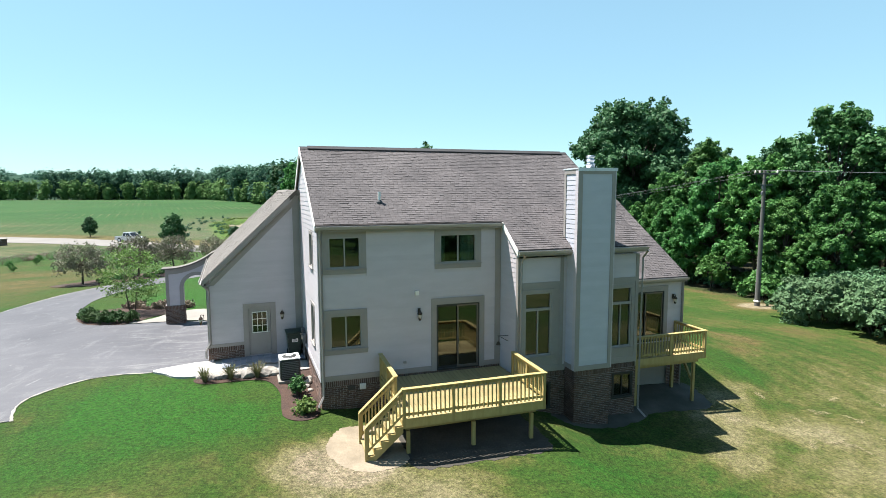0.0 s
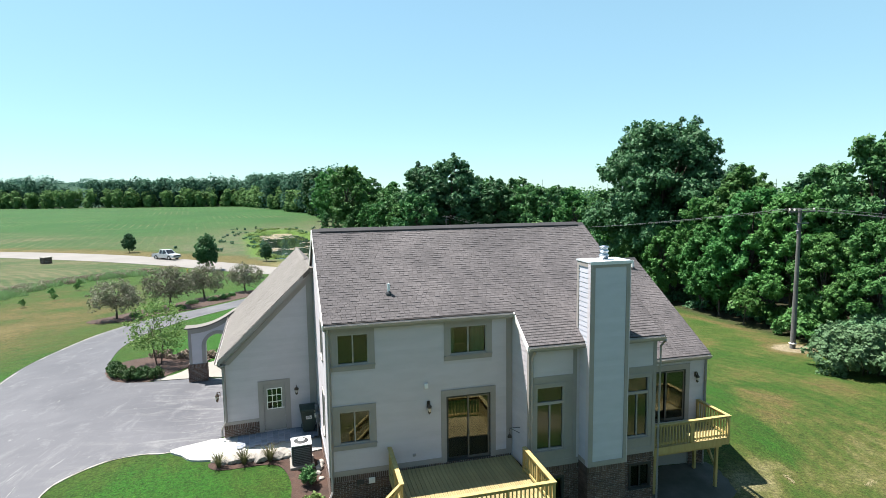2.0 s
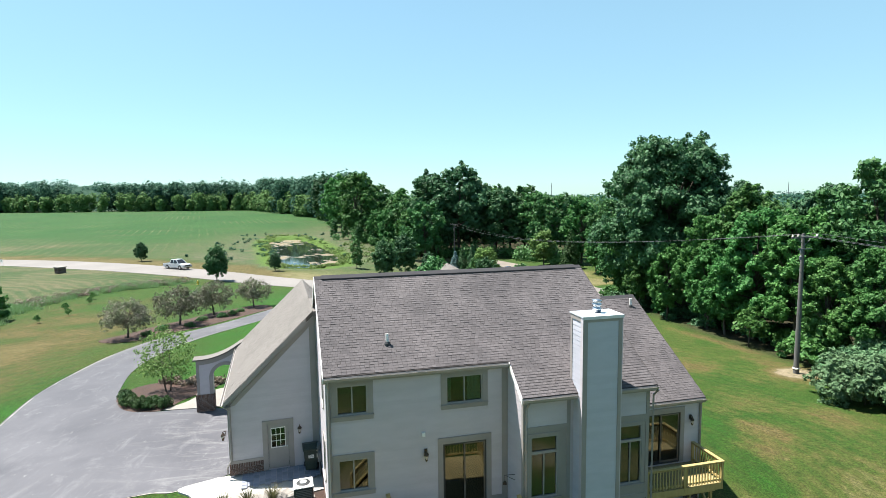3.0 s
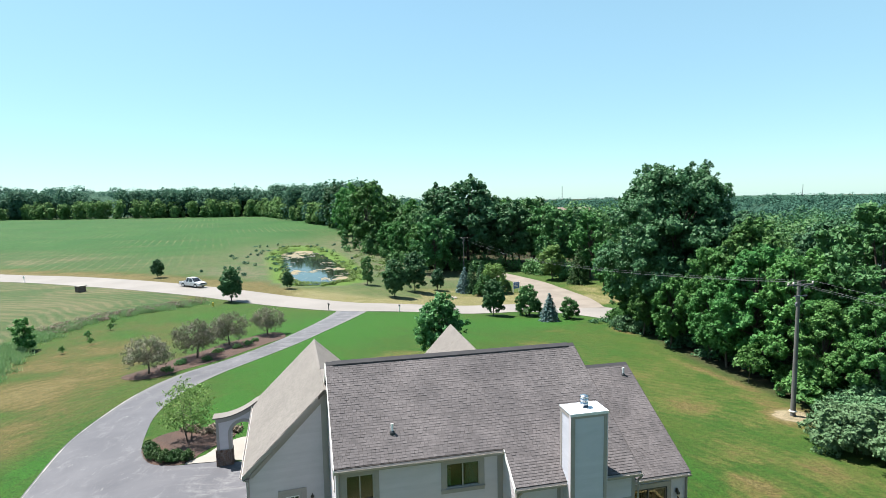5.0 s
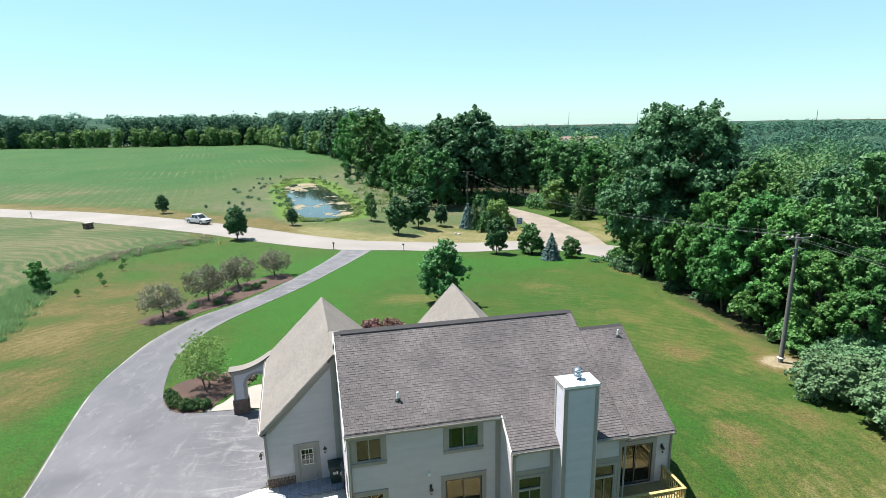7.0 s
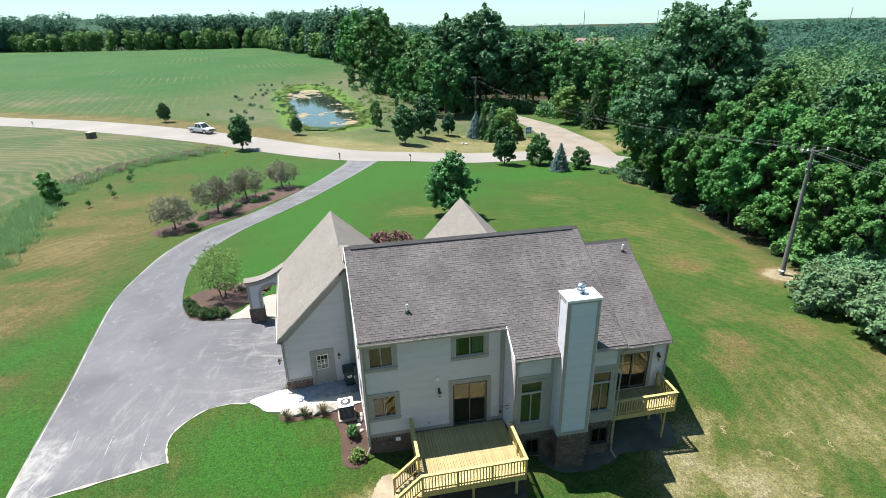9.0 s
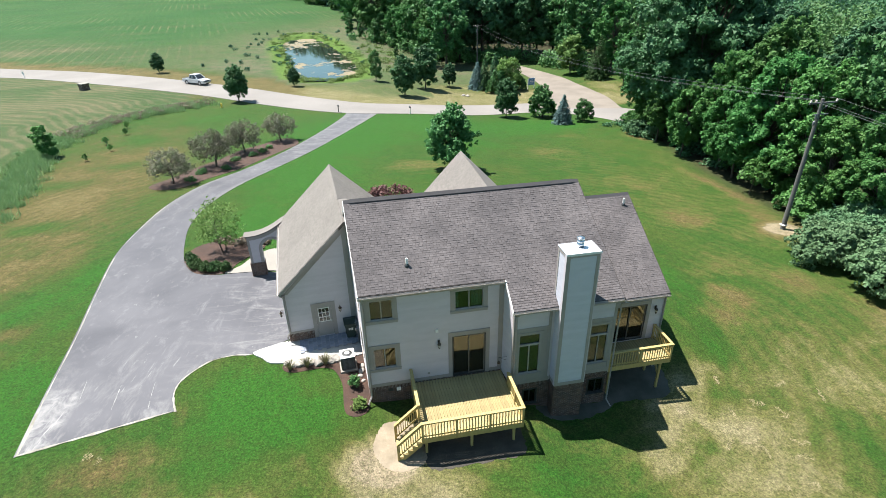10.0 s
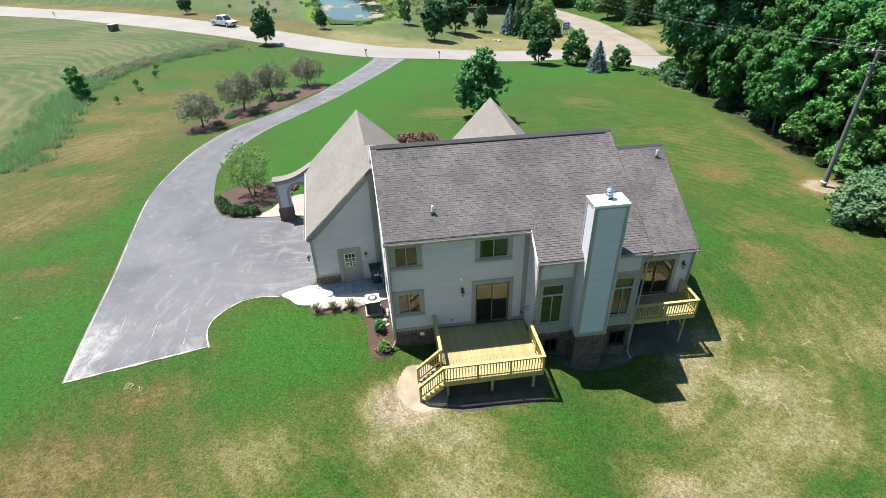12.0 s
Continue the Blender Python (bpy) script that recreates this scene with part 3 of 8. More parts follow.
    for w, v in ((rings, (0.15, 15.0, 5.0, 0.45)), (drills, (0.095, 1.6, 3.0, 0.05))):
        for k, x in zip(("Scale", "Distortion", "Detail", "Detail Scale"), v):
            w.inputs[k].default_value = x
        swing = n.new("ShaderNodeMapping")
        if w is rings:
            swing.inputs["Location"].default_value = (88, -40, 0)
        else:
            swing.inputs["Rotation"].default_value = (0, 0, radians(-11.3))
        l.new(co, swing.inputs["Vector"])
        l.new(swing.outputs[0], w.inputs["Vector"])
    near_field = level(n, l, sparse.outputs["Fac"], 0.51, 0.54)
    swap = n.new("ShaderNodeMix")
    l.new(near_field, swap.inputs[0])
    l.new(level(n, l, drills.outputs["Fac"], 0.80, 0.98), swap.inputs[2])
    l.new(level(n, l, rings.outputs["Fac"], 0.35, 0.9), swap.inputs[3])
    line_of = swap.outputs[0]
    fade = n.new("ShaderNodeMath")
    fade.operation = 'MULTIPLY_ADD'
    l.new(line_of, fade.inputs[0])
    fade.inputs[1].default_value = 0.30
    l.new(level(n, l, noise_at(n, l, 0.06, 6, scaled(n, l, co, (0.6, 1.2, 1)), 0.7, 0.5), 0.3, 0.7, -0.20, 0.62), fade.inputs[2])
    bare = n.new("ShaderNodeMath")
    bare.operation = 'MULTIPLY_ADD'
    l.new(near_field, bare.inputs[0])
    bare.inputs[1].default_value = 0.10
    l.new(fade.outputs[0], bare.inputs[2])
    stripe = bare.outputs[0]
    thin = ramp_mix(n, l, level(n, l, stripe, 0.15, 0.75, 0.05, 0.9), (0.030, 0.062, 0.019), (0.120, 0.104, 0.060))
    patchy = n.new("ShaderNodeMath")
    patchy.operation = 'MULTIPLY'
    l.new(line_of, patchy.inputs[0])
    l.new(level(n, l, noise_at(n, l, 0.016, 5, scaled(n, l, co, (1.0, 1.4, 1)), 0.7), 0.50, 0.64, 0.0, 0.75), patchy.inputs[1])
    full = ramp_mix(n, l, level(n, l, noise_at(n, l, 0.02, 5, co, 0.6), 0.4, 0.62), (0.013, 0.064, 0.013), (0.024, 0.077, 0.018))
    full = ramp_mix(n, l, patchy.outputs[0], full, (0.120, 0.126, 0.060))
    band = n.new("ShaderNodeMath")
    band.operation = 'MULTIPLY_ADD'
    l.new(noise_at(n, l, 0.035, 5, scaled(n, l, co, (0.45, 1.5, 1)), 0.65), band.inputs[0])
    band.inputs[1].default_value = 1.0
    l.new(sparse.outputs["Fac"], band.inputs[2])
    field = ramp_mix(n, l, level(n, l, band.outputs[0], 0.58, 0.98), full, thin)
    col = ramp_mix(n, l, crop, col, field)
    weeds = ramp_mix(n, l, level(n, l, noise_at(n, l, 0.22, 6, co, 0.7, 0.5), 0.36, 0.60), (0.046, 0.080, 0.030), (0.096, 0.092, 0.056))
    weeds = ramp_mix(n, l, level(n, l, rough, 1.0, 1.6, 0.0, 0.85), weeds, (0.070, 0.135, 0.018))
    col = ramp_mix(n, l, level(n, l, rough, 0.0, 1.0), col, weeds)
    col = ramp_mix(n, l, wood, col, (0.031, 0.024, 0.015))
    col = ramp_mix(n, l, level(n, l, tuft, 0.43, 0.66, 0.0, 0.55), col, (0.011, 0.023, 0.0041))
    col = ramp_mix(n, l, level(n, l, blade, 0.50, 0.70, 0.0, 0.42), col, (0.076, 0.116, 0.021))
    fleck = n.new("ShaderNodeHueSaturation")
    l.new(level(n, l, noise_at(n, l, 10.0, 4, co, 0.85), 0.32, 0.68, 0.36, 1.52), fleck.inputs["Value"])
    l.new(col, fleck.inputs["Color"])
    l.new(fleck.outputs[0], p.inputs["Base Color"])
    p.inputs["Roughness"].default_value = 0.9
    p.inputs["Specular IOR Level"].default_value = 0.15
    mixh = n.new("ShaderNodeMath")
    mixh.operation = 'ADD'
    l.new(tuft, mixh.inputs[0])
    l.new(blade, mixh.inputs[1])
    bumped(n, l, p, mixh.outputs[0], 0.9, 0.06)
    return m


grass_mat = ground_material()
build_ground()


def ribbon(name, line, width, lift, material, label, category, kind="structure", skirt=0.12, cross=6):
    """A road laid on the land: crowned top and a side skirt that goes into the ground."""
    verts, faces = [], []
    for i, p in enumerate(line):
        d = (line[min(i + 1, len(line) - 1)] - line[max(i - 1, 0)]).normalized()
        side = Vector((d.y, -d.x))
        w = width[i] if hasattr(width, "__len__") else width
        for k in range(cross + 3):
            s = min(max((k - 1) / cross, 0), 1) - 0.5
            q = p + side * (s * w)
            z = zat(q.x, q.y) + lift - (skirt + lift if k in (0, cross + 2) else 0)
            verts.append((q.x, q.y, z))
    m = cross + 3
    for i in range(len(line) - 1):
        for k in range(m - 1):
            a = i * m + k
            faces.append((a, a + 1, a + m + 1, a + m))
    ob = shape(name, verts, faces, material, smooth=False)
    return tagged(ob, label, category, kind=kind)


def slab(name, outline, lift, material, label, category, kind="structure", step=0.6, skirt=0.2, level_z=None):
    """A flat area with a free outline laid on the land, with an edge."""
    poly = [tuple(p) for p in outline]
    bm = bmesh.new()
    vs = [bm.verts.new((x, y, 0)) for x, y in poly]
    f = bm.faces.new(vs)
    if f.normal.z < 0 or sum((b[0] - a[0]) * (b[1] + a[1]) for a, b in zip(poly, [*poly[1:], poly[0]])) > 0:
        f.normal_flip()
    x0, x1, y0, y1 = min(p[0] for p in poly), max(p[0] for p in poly), min(p[1] for p in poly), max(p[1] for p in poly)
    for axis, lo, hi in ((0, x0, x1), (1, y0, y1)):
        for c in np.arange(lo + step, hi, step):
            at, no = [0, 0, 0], [0, 0, 0]
            at[axis], no[axis] = float(c), 1
            bmesh.ops.bisect_plane(bm, geom=bm.verts[:] + bm.edges[:] + bm.faces[:], plane_co=at, plane_no=no)
    rim = [e for e in bm.edges if len(e.link_faces) == 1]
    for v in bm.verts:
        v.co.z = (zat(v.co.x, v.co.y) if level_z is None else level_z) + lift
    ext = bmesh.ops.extrude_edge_only(bm, edges=rim)
    for v in ext["geom"]:
        if isinstance(v, bmesh.types.BMVert):
            v.co.z -= skirt
    bmesh.ops.recalc_face_normals(bm, faces=bm.faces[:])
    if max(bm.faces, key=lambda g: g.calc_area()).normal.z < 0:
        bmesh.ops.reverse_faces(bm, faces=bm.faces[:])
    return tagged(part(name, bm, material), label, category, kind=kind)


ribbon("road", ROAD, 10.6, 0.05, road_mat, "pale sunlit concrete road curving past the lawns", "road")
ribbon("gravel_road", BRANCH, [float(np.interp(i, (0, 5, 10, 15, 20, 25, 30), (18, 14, 11, 8.8, 8, 6, 5))) for i in range(len(BRANCH))], 0.075, gravel_mat, "tan gravel side road leading into the woods", "road")


def pond_water():
    """Still water with rafts of tan scum."""
    m, n, l, p = shader("pond_water")
    co = n.new("ShaderNodeTexCoord").outputs["Object"]
    raft = level(n, l, noise_at(n, l, 0.11, 7, scaled(n, l, co, (1, 0.6, 1)), 0.72, 0.6), 0.54, 0.58)
    l.new(ramp_mix(n, l, raft, (0.016, 0.022, 0.015), (0.165, 0.135, 0.075)), p.inputs["Base Color"])
    l.new(level(n, l, raft, 0, 1, 0.04, 0.85), p.inputs["Roughness"])
    bumped(n, l, p, noise_at(n, l, 1.2, 3, co), 0.04, 0.05)
    return m


water_mat = pond_water()
slab("pond", pond_line, 0.0, water_mat, "small still pond with scum patches and green banks", "pond", step=6, level_z=-4.55, skirt=0.3)

rim_mat = surface("crumbled_edge", (0.30, 0.285, 0.25), (0.16, 0.15, 0.125), 0.95, 1.6, 14, bump=0.5)
# drive: a broad court west of the garage that narrows to a lane towards the road
west_edge = smooth_line(((-15.75, -1.1), (-16.25, 3.0), (-16.8, 8.0), (-17.5, 12.8), (-18.3, 19.0), (-18.2, 24.0), (-17.4, 30.2), (-15.4, 35.8), (-11.6, 41.0), (-8.0, 47.5), (-4.8, 55), (-2.0, 63), (0.2, 70.5), (0.8, 74.0)), 6)
east_edge = smooth_line(((6.2, 72.5), (5.0, 69.2), (2.4, 62.5), (-1.2, 54), (-4.4, 47), (-8.0, 40.5), (-11.4, 34.6), (-13.4, 29), (-13.9, 24.2), (-13.4, 20.0), (-12.7, 16.9), (-11.6, 14.7), (-10.0, 13.9), (-7.6, 13.7), (-5.4, 13.2), (-4.6, 12.6)), 6)
court = smooth_line(((-4.0, 5.2), (-4.3, 4.9), (-6.1, 4.05), (-7.2, 4.15), (-8.3, 3.95), (-9.0, 3.4), (-9.6, 2.6), (-9.75, 1.8), (-9.6, 1.0), (-9.35, 0.3)), 5)
drive = slab("driveway", west_edge + east_edge + court, 0.022, worn_asphalt(), "grey weathered asphalt driveway with pale worn marks", "driveway")
# the lane is paler along its crown and its two shoulders than in the wheel tracks
crown = smooth_line(((-16.05, 20.0), (-16.05, 24.1), (-15.4, 29.6), (-13.4, 35.2), (-9.8, 40.8), (-6.2, 47.2), (-3.0, 54.5), (0.2, 62.8), (2.6, 69.9), (3.4, 74)), 6)
co = np.empty(len(drive.data.vertices) * 3)
drive.data.vertices.foreach_get("co", co)
co = co.reshape(-1, 3)
lane = drive.data.attributes.new("lane", 'FLOAT', 'POINT')
share = sg((co[:, 1] - 24) / 2.0)
lane.data.foreach_set("value", (off_line([tuple(p) for p in crown], co[:, 0], co[:, 1]) * share + (1 - share)).astype(np.float32))
rim = [*reversed(west_edge[:37]), *(Vector((-15.75, -1.1)).lerp(Vector((-9.35, 0.3)), k / 24) for k in range(1, 24))]
rim_rnd = random.Random(4)
ribbon("drive_edge", [p + Vector((0.03, -0.05)) for p in court[6:]], [rim_rnd.uniform(0.03, 0.11) for p in court[6:]], 0.027, rim_mat, "pale crumbling gravel edge along the asphalt", "edging", skirt=0.05, cross=2)
ribbon("drive_edge", [p + Vector((0.10, 0.06)) for p in rim], [rim_rnd.choice((0.012, 0.03, 0.05, 0.09)) if p.y > 3.6 else 0.04 + 0.16 * abs(math.sin(p.x * 1.3 + p.y * 0.9)) * rim_rnd.uniform(0.4, 1.0) * min(1, 0.2 + (-8.9 - p.x) * 0.5) for p in rim], 0.027, rim_mat, "pale crumbling gravel edge along the asphalt", "edging", skirt=0.03, cross=2)

scrape_mat = surface("chalky_scrape", (0.25, 0.245, 0.24), (0.15, 0.15, 0.148), 0.9, 3, 40, bump=0.2)
for a, b, w in (((-12.47, 1.08), (-12.56, 2.6), 0.05), ((-10.90, 2.7), (-10.81, 1.7), 0.06), ((-10.76, 1.3), (-10.70, 0.75), 0.06), ((-14.5, 3.7), (-14.3, 2.2), 0.045)):
    ribbon("drive_mark", [Vector(a).lerp(Vector(b), k / 8) for k in range(9)], [w * rim_rnd.uniform(0.15, 1.0) for k in range(9)], 0.026, scrape_mat, "pale scraped mark on the worn asphalt", "mark", skirt=0.01, cross=2)


# ---- house ----
class Face:
    """A wall plane: o is a point at height 0, u runs along the wall, n points out of it."""

    def __init__(self, o, u, n):
        self.o, self.u, self.n = Vector((*o, 0)), Vector((*u, 0)).normalized(), Vector((*n, 0)).normalized()

    def __call__(self, u, d, z):
        return self.o + self.u * u + self.n * d + Vector((0, 0, z))

    def box(self, bm, u0, d0, z0, u1, d1, z1):
        ps = [self(u, d, z) for z in (z0, z1) for u, d in ((u0, d0), (u1, d0), (u1, d1), (u0, d1))]
        vs = [bm.verts.new(p) for p in ps]
        flip = self.u.cross(self.n).z < 0
        for f in CUBE:
            bm.faces.new([vs[i] for i in (f[::-1] if flip else f)])


def face_part(name, face, rects, material, parent, label=""):
    bm = bmesh.new()
    for r in rects:
        face.box(bm, *r)
    return part(name, bm, material, parent, label)


def cells(u0, u1, z0, z1, holes):
    """The rectangles left of a wall with rectangular holes."""
    us = sorted({u0, u1, *(min(max(h[k], u0), u1) for h in holes for k in (0, 2))})
    out = []
    for a, b in zip(us, us[1:]):
        cuts = sorted((h[1], h[3]) for h in holes if h[0] < (a + b) / 2 < h[2])
        z = z0
        for lo, hi in cuts:
            if lo > z:
                out.append((a, z, b, min(lo, z1)))
            z = max(z, hi)
        if z < z1:
            out.append((a, z, b, z1))
    return out


def wall_of(name, face, u0, u1, z0, z1, holes, parent, thick=0.16, material=None):
    return face_part(name, face, [(a, -thick, b, c, -0.002, d) for a, b, c, d in cells(u0, u1, z0, z1, holes)], material or siding_mat, parent)


def siding(face, z0, z1, span, holes, wall, material, lap=0.172, proud=0.016):
    """Lap boards, each its own piece, cut round the openings. span(z) gives the ends of the wall at a height."""
    z = z0
    while z < z1 - 0.03:
        top = min(z + lap, z1)
        (a0, b0), (a1, b1) = span(z), span(top)
        blocked = sorted((h[0], h[2]) for h in holes if h[1] < top - 0.01 and h[3] > z + 0.01)
        runs = []
        cur = a0
        for h0, h1 in blocked:
            if h0 > cur + 0.03:
                runs.append((cur, h0, cur if cur != a0 else a1, h0))
            cur = max(cur, h1)
        if b0 > cur + 0.03:
            runs.append((cur, b0, cur if cur != a0 else a1, b1))
        for a, b, c, d in runs:
            if d - c < 0.02:
                c = d = (c + d) / 2
            pts = [face(a, 0, z), face(b, 0, z), face(d, 0, top), face(c, 0, top), face(a, proud, z), face(b, proud, z), face(d, 0.005, top), face(c, 0.005, top)]
            fs = ((4, 5, 6, 7), (0, 1, 5, 4), (1, 2, 6, 5), (3, 0, 4, 7))
            if face.u.cross(face.n).z > 0:
                fs = tuple(f[::-1] for f in fs)
            shape("siding_board", pts, fs, material, wall)
        z = top


def drape(face, u0, u1, z0, z1, d, parent):
    """A curtain in soft folds behind the glass."""
    n = max(int((u1 - u0) / 0.03), 6)
    verts = [face(u0 + (u1 - u0) * k / n, d + 0.025 * math.sin(k * 1.3), z) for k in range(n + 1) for z in (z0, z1)]
    shape("curtain", verts, [(2 * k, 2 * k + 2, 2 * k + 3, 2 * k + 1) for k in range(n)], curtain_mat, parent, "green curtain drawn aside behind the glass", True)


def window(face, u0, u1, z0, z1, parent, casing=0.22, lights=2, transom=0.0, name="window", label="", blinds=(), curtains=(), frame_mat=None, case_mat=None):
    """A flat casing, a proud sash frame with mullions, and panes set back in the opening."""
    win = face_part(name, face, [(u0 - casing, 0.0, z0 - casing, u1 + casing, 0.035, z0), (u0 - casing, 0.0, z1, u1 + casing, 0.035, z1 + casing),
                                 (u0 - casing, 0.0, z0, u0, 0.035, z1), (u1, 0.0, z0, u1 + casing, 0.035, z1)], case_mat or trim_mat, parent, label)
    f, d0, d1 = 0.05, -0.10, 0.012
    fr = [(u0, d0, z0, u1, d1, z0 + f), (u0, d0, z1 - f, u1, d1, z1), (u0, d0, z0 + f, u0 + f, d1, z1 - f), (u1 - f, d0, z0 + f, u1, d1, z1 - f)]
    zt = z1 - transom if transom else z1 - f
    if transom:
        fr.append((u0 + f, d0, zt - f, u1 - f, d1, zt + f))
    step = (u1 - u0) / lights
    for k in range(1, lights):
        fr.append((u0 + k * step - f * 0.45, d0, z0 + f, u0 + k * step + f * 0.45, d1 - 0.01, zt - (f if transom else 0)))
    face_part("frame", face, fr, frame_mat or sash_mat, win)
    for a, b in curtains:
        drape(face, u0 + f + a * (u1 - u0 - 2 * f), u0 + f + b * (u1 - u0 - 2 * f), z0 + f, z1 - f, d0 - 0.035, win)
    for a, b in blinds:
        face_part("blind", face, [(u0 + a * (u1 - u0) + f, d0 - 0.05, z0 + f, u0 + b * (u1 - u0) - f, d0 - 0.04, z1 - f)], blind_mat, win, "pale window blind behind the glass")
    panes = [(u0 + k * step + f * 0.45, u0 + (k + 1) * step - f * 0.45, z0 + f, zt - (f if transom else 0)) for k in range(lights)]
    if transom:
        panes.append((u0 + f, u1 - f, zt + f, z1 - f))
    for a, b, c, d in panes:
        g = face_part("pane", face, [(a - 0.005, -0.05, c - 0.005, b + 0.005, -0.044, d + 0.005)], glass_mat, win)
        g.visible_shadow = False
    face_part("sill", face, [(u0 - casing - 0.02, 0.036, z0 - 0.05, u1 + casing + 0.02, 0.075, z0 - 0.012)], case_mat or trim_mat, win)
    return win


def bricks(face, u0, u1, z0, z1, holes, parent, wall_name, keep=0, soldier=True):
    """A brick facing: mortar behind, courses of single bricks in front, a soldier course on top."""
    wall = face_part(wall_name, face, [(a, -0.16, b, c, 0.0, d) for a, b, c, d in cells(u0, u1, z0, z1, holes)], mortar_mat, parent, "brown brick facing of the basement wall")
    L, Hh, j = 0.203, 0.0585, 0.011
    verts, faces, count = [], [], 0
    top = z1 - (0.215 if soldier else 0)
    items = []
    z, row = top - Hh, 0
    while z > z0 - Hh:
        u = u0 - (L + j) * (0.5 if row % 2 else 0)
        while u < u1:
            a, b = max(u, u0), min(u + L, u1)
            for c, d, e, f in cells(a, b, max(z, z0), z + Hh, [h for h in holes if h[0] < b and h[2] > a and h[1] < z + Hh and h[3] > max(z, z0)]) if b - a > 0.04 else ():
                if e - c > 0.02 and f - d > 0.012:
                    items.append((c, d, e, f))
            u += L + j
        z -= Hh + j
        row += 1
    if soldier:
        u = u0
        while u < u1 - 0.03:
            items.append((u, z1 - 0.205, min(u + Hh, u1), z1))
            u += Hh + j
    rnd = random.Random(5)
    for k, (a, b, c, d) in enumerate(items):
        out = 0.016 + rnd.uniform(-0.004, 0.004)
        ps = [face(a, 0, b), face(c, 0, b), face(c, 0, d), face(a, 0, d), face(a + 0.004, out, b + 0.004), face(c - 0.004, out, b + 0.004), face(c - 0.004, out, d - 0.004), face(a + 0.004, out, d - 0.004)]
        fs = ((4, 5, 6, 7), (0, 1, 5, 4), (1, 2, 6, 5), (2, 3, 7, 6), (3, 0, 4, 7))
        if face.u.cross(face.n).z > 0:
            fs = tuple(f[::-1] for f in fs)
        if k < keep:
            shape("brick", ps, fs, brick_piece_mat, wall)
        else:
            n = len(verts)
            verts += ps
            faces += [tuple(i + n for i in f) for f in fs]
    if verts:
        tagged(shape("brickwork", verts, faces, brick_mat, wall), kind="stuff")
    return wall


brick_piece_mat = surface("clay_brick_piece", (0.124, 0.076, 0.058), (0.084, 0.056, 0.048), 0.85, 2.0, 60, bump=0.4, pieces="object", spread=0.32)


def shingles(o, u, v, length, height, parent, material, clip=None, keep=0, tab=0.165, row=0.118, seed=1, start=None, stop=None):
    """Courses of shingle tabs on a roof plane: o is the eave's end, u along the eave, v up the slope."""
    o, u, v = Vector(o), Vector(u).normalized(), Vector(v).normalized()
    nrm = u.cross(v)
    if nrm.z < 0:
        nrm = -nrm
    rnd = random.Random(seed)
    verts, faces, kept, proto = [], [], 0, None
    for r in range(int(height / row) + 1):
        v0, v1 = r * row, min((r + 1) * row + 0.01, height)
        if v1 - v0 < 0.03:
            continue
        a = -tab * (0.5 if r % 2 else 0.95) + rnd.uniform(-0.02, 0.02)
        while a < length:
            b = a + (tab if kept < keep else rnd.uniform(0.9, 1.1) * tab)
            x0, x1 = max(a, start(v1) if start else 0), min(b - rnd.choice((0.006, 0.010, 0.015)), stop(v1) if stop else length)
            mid = ((x0 + x1) / 2, (v0 + v1) / 2)
            if x1 - x0 > 0.02 and (clip is None or clip(*mid)):
                t = rnd.choice((0.006, 0.011, 0.017))
                dv = rnd.uniform(-0.006, 0.004)
                full = a >= (start(v1) if start else 0) and b <= (stop(v1) if stop else length) and v1 - v0 > row - 0.001
                if kept < keep and full:
                    if proto is None:
                        w = tab - 0.006
                        ps = [Vector(q) for q in ((0, 0, 0), (w, 0, 0), (w, row, 0), (0, row, 0), (0.002, 0, 0.016), (w - 0.002, 0, 0.016), (w - 0.002, row, 0.003), (0.002, row, 0.003))]
                        proto = shape("shingle", ps, ((4, 5, 6, 7), (0, 1, 5, 4), (1, 2, 6, 5), (3, 0, 4, 7)), shingle_piece_mat, parent)
                        ob = proto
                    else:
                        ob = again(proto, Matrix(), parent)
                    mm = Matrix((u, v, nrm)).transposed().to_4x4()
                    mm.translation = o + u * x0 + v * (v0 + dv)
                    ob.matrix_basis = mm
                    kept += 1
                else:
                    n = len(verts)
                    v0d = max(v0 + dv, 0.0)
                    verts += [o + u * p + v * q + nrm * h for p, q, h in ((x0, v0d, 0), (x1, v0d, 0), (x1, v1, 0), (x0, v1, 0), (x0, v0d, t), (x1, v0d, t), (x1, v1, 0.003), (x0, v1, 0.003))]
                    faces += [(n + 4, n + 5, n + 6, n + 7), (n, n + 1, n + 5, n + 4), (n + 1, n + 2, n + 6, n + 5), (n + 3, n, n + 4, n + 7)]
            a = b
    if verts:
        tagged(shape("shingle_field", verts, faces, material, parent), kind="stuff")


house = thing("house", "two-storey house with pale lap siding and brown shingle roofs", "house", (0, 0, 0))
S, RY, RZ = 0.70, 3.30, 8.82          # slope and ridge of the main roof
X1, YB = 11.5, -0.64                   # main block: east end, back wall
BX0, BX1, BY = 6.86, 11.96, -1.84       # projecting bay at the back


SK, SKE, SKB = 0.055, 0.065, 0.13      # the gable ends and the side of the bay run a little askew


def roof_z(y):
    return RZ - S * abs(y - RY)


back, left_f = Face((0, YB), (1, 0), (0, -1)), Face((0, YB), (-SK, 1), (-1, -SK))
bay, bay_left, bay_right = Face((BX0, BY), (1, 0), (0, -1)), Face((BX0, BY), (-SKB, 1), (-1, -SKB)), Face((BX1, BY), (0, 1), (1, 0))
wing = Face((12.0, 0.2), (1, 0), (0, -1))
BD, RU = YB - BY, RY - YB              # depth of the bay, the ridge along the gable end
SILL = 0.48                            # top of the brick base

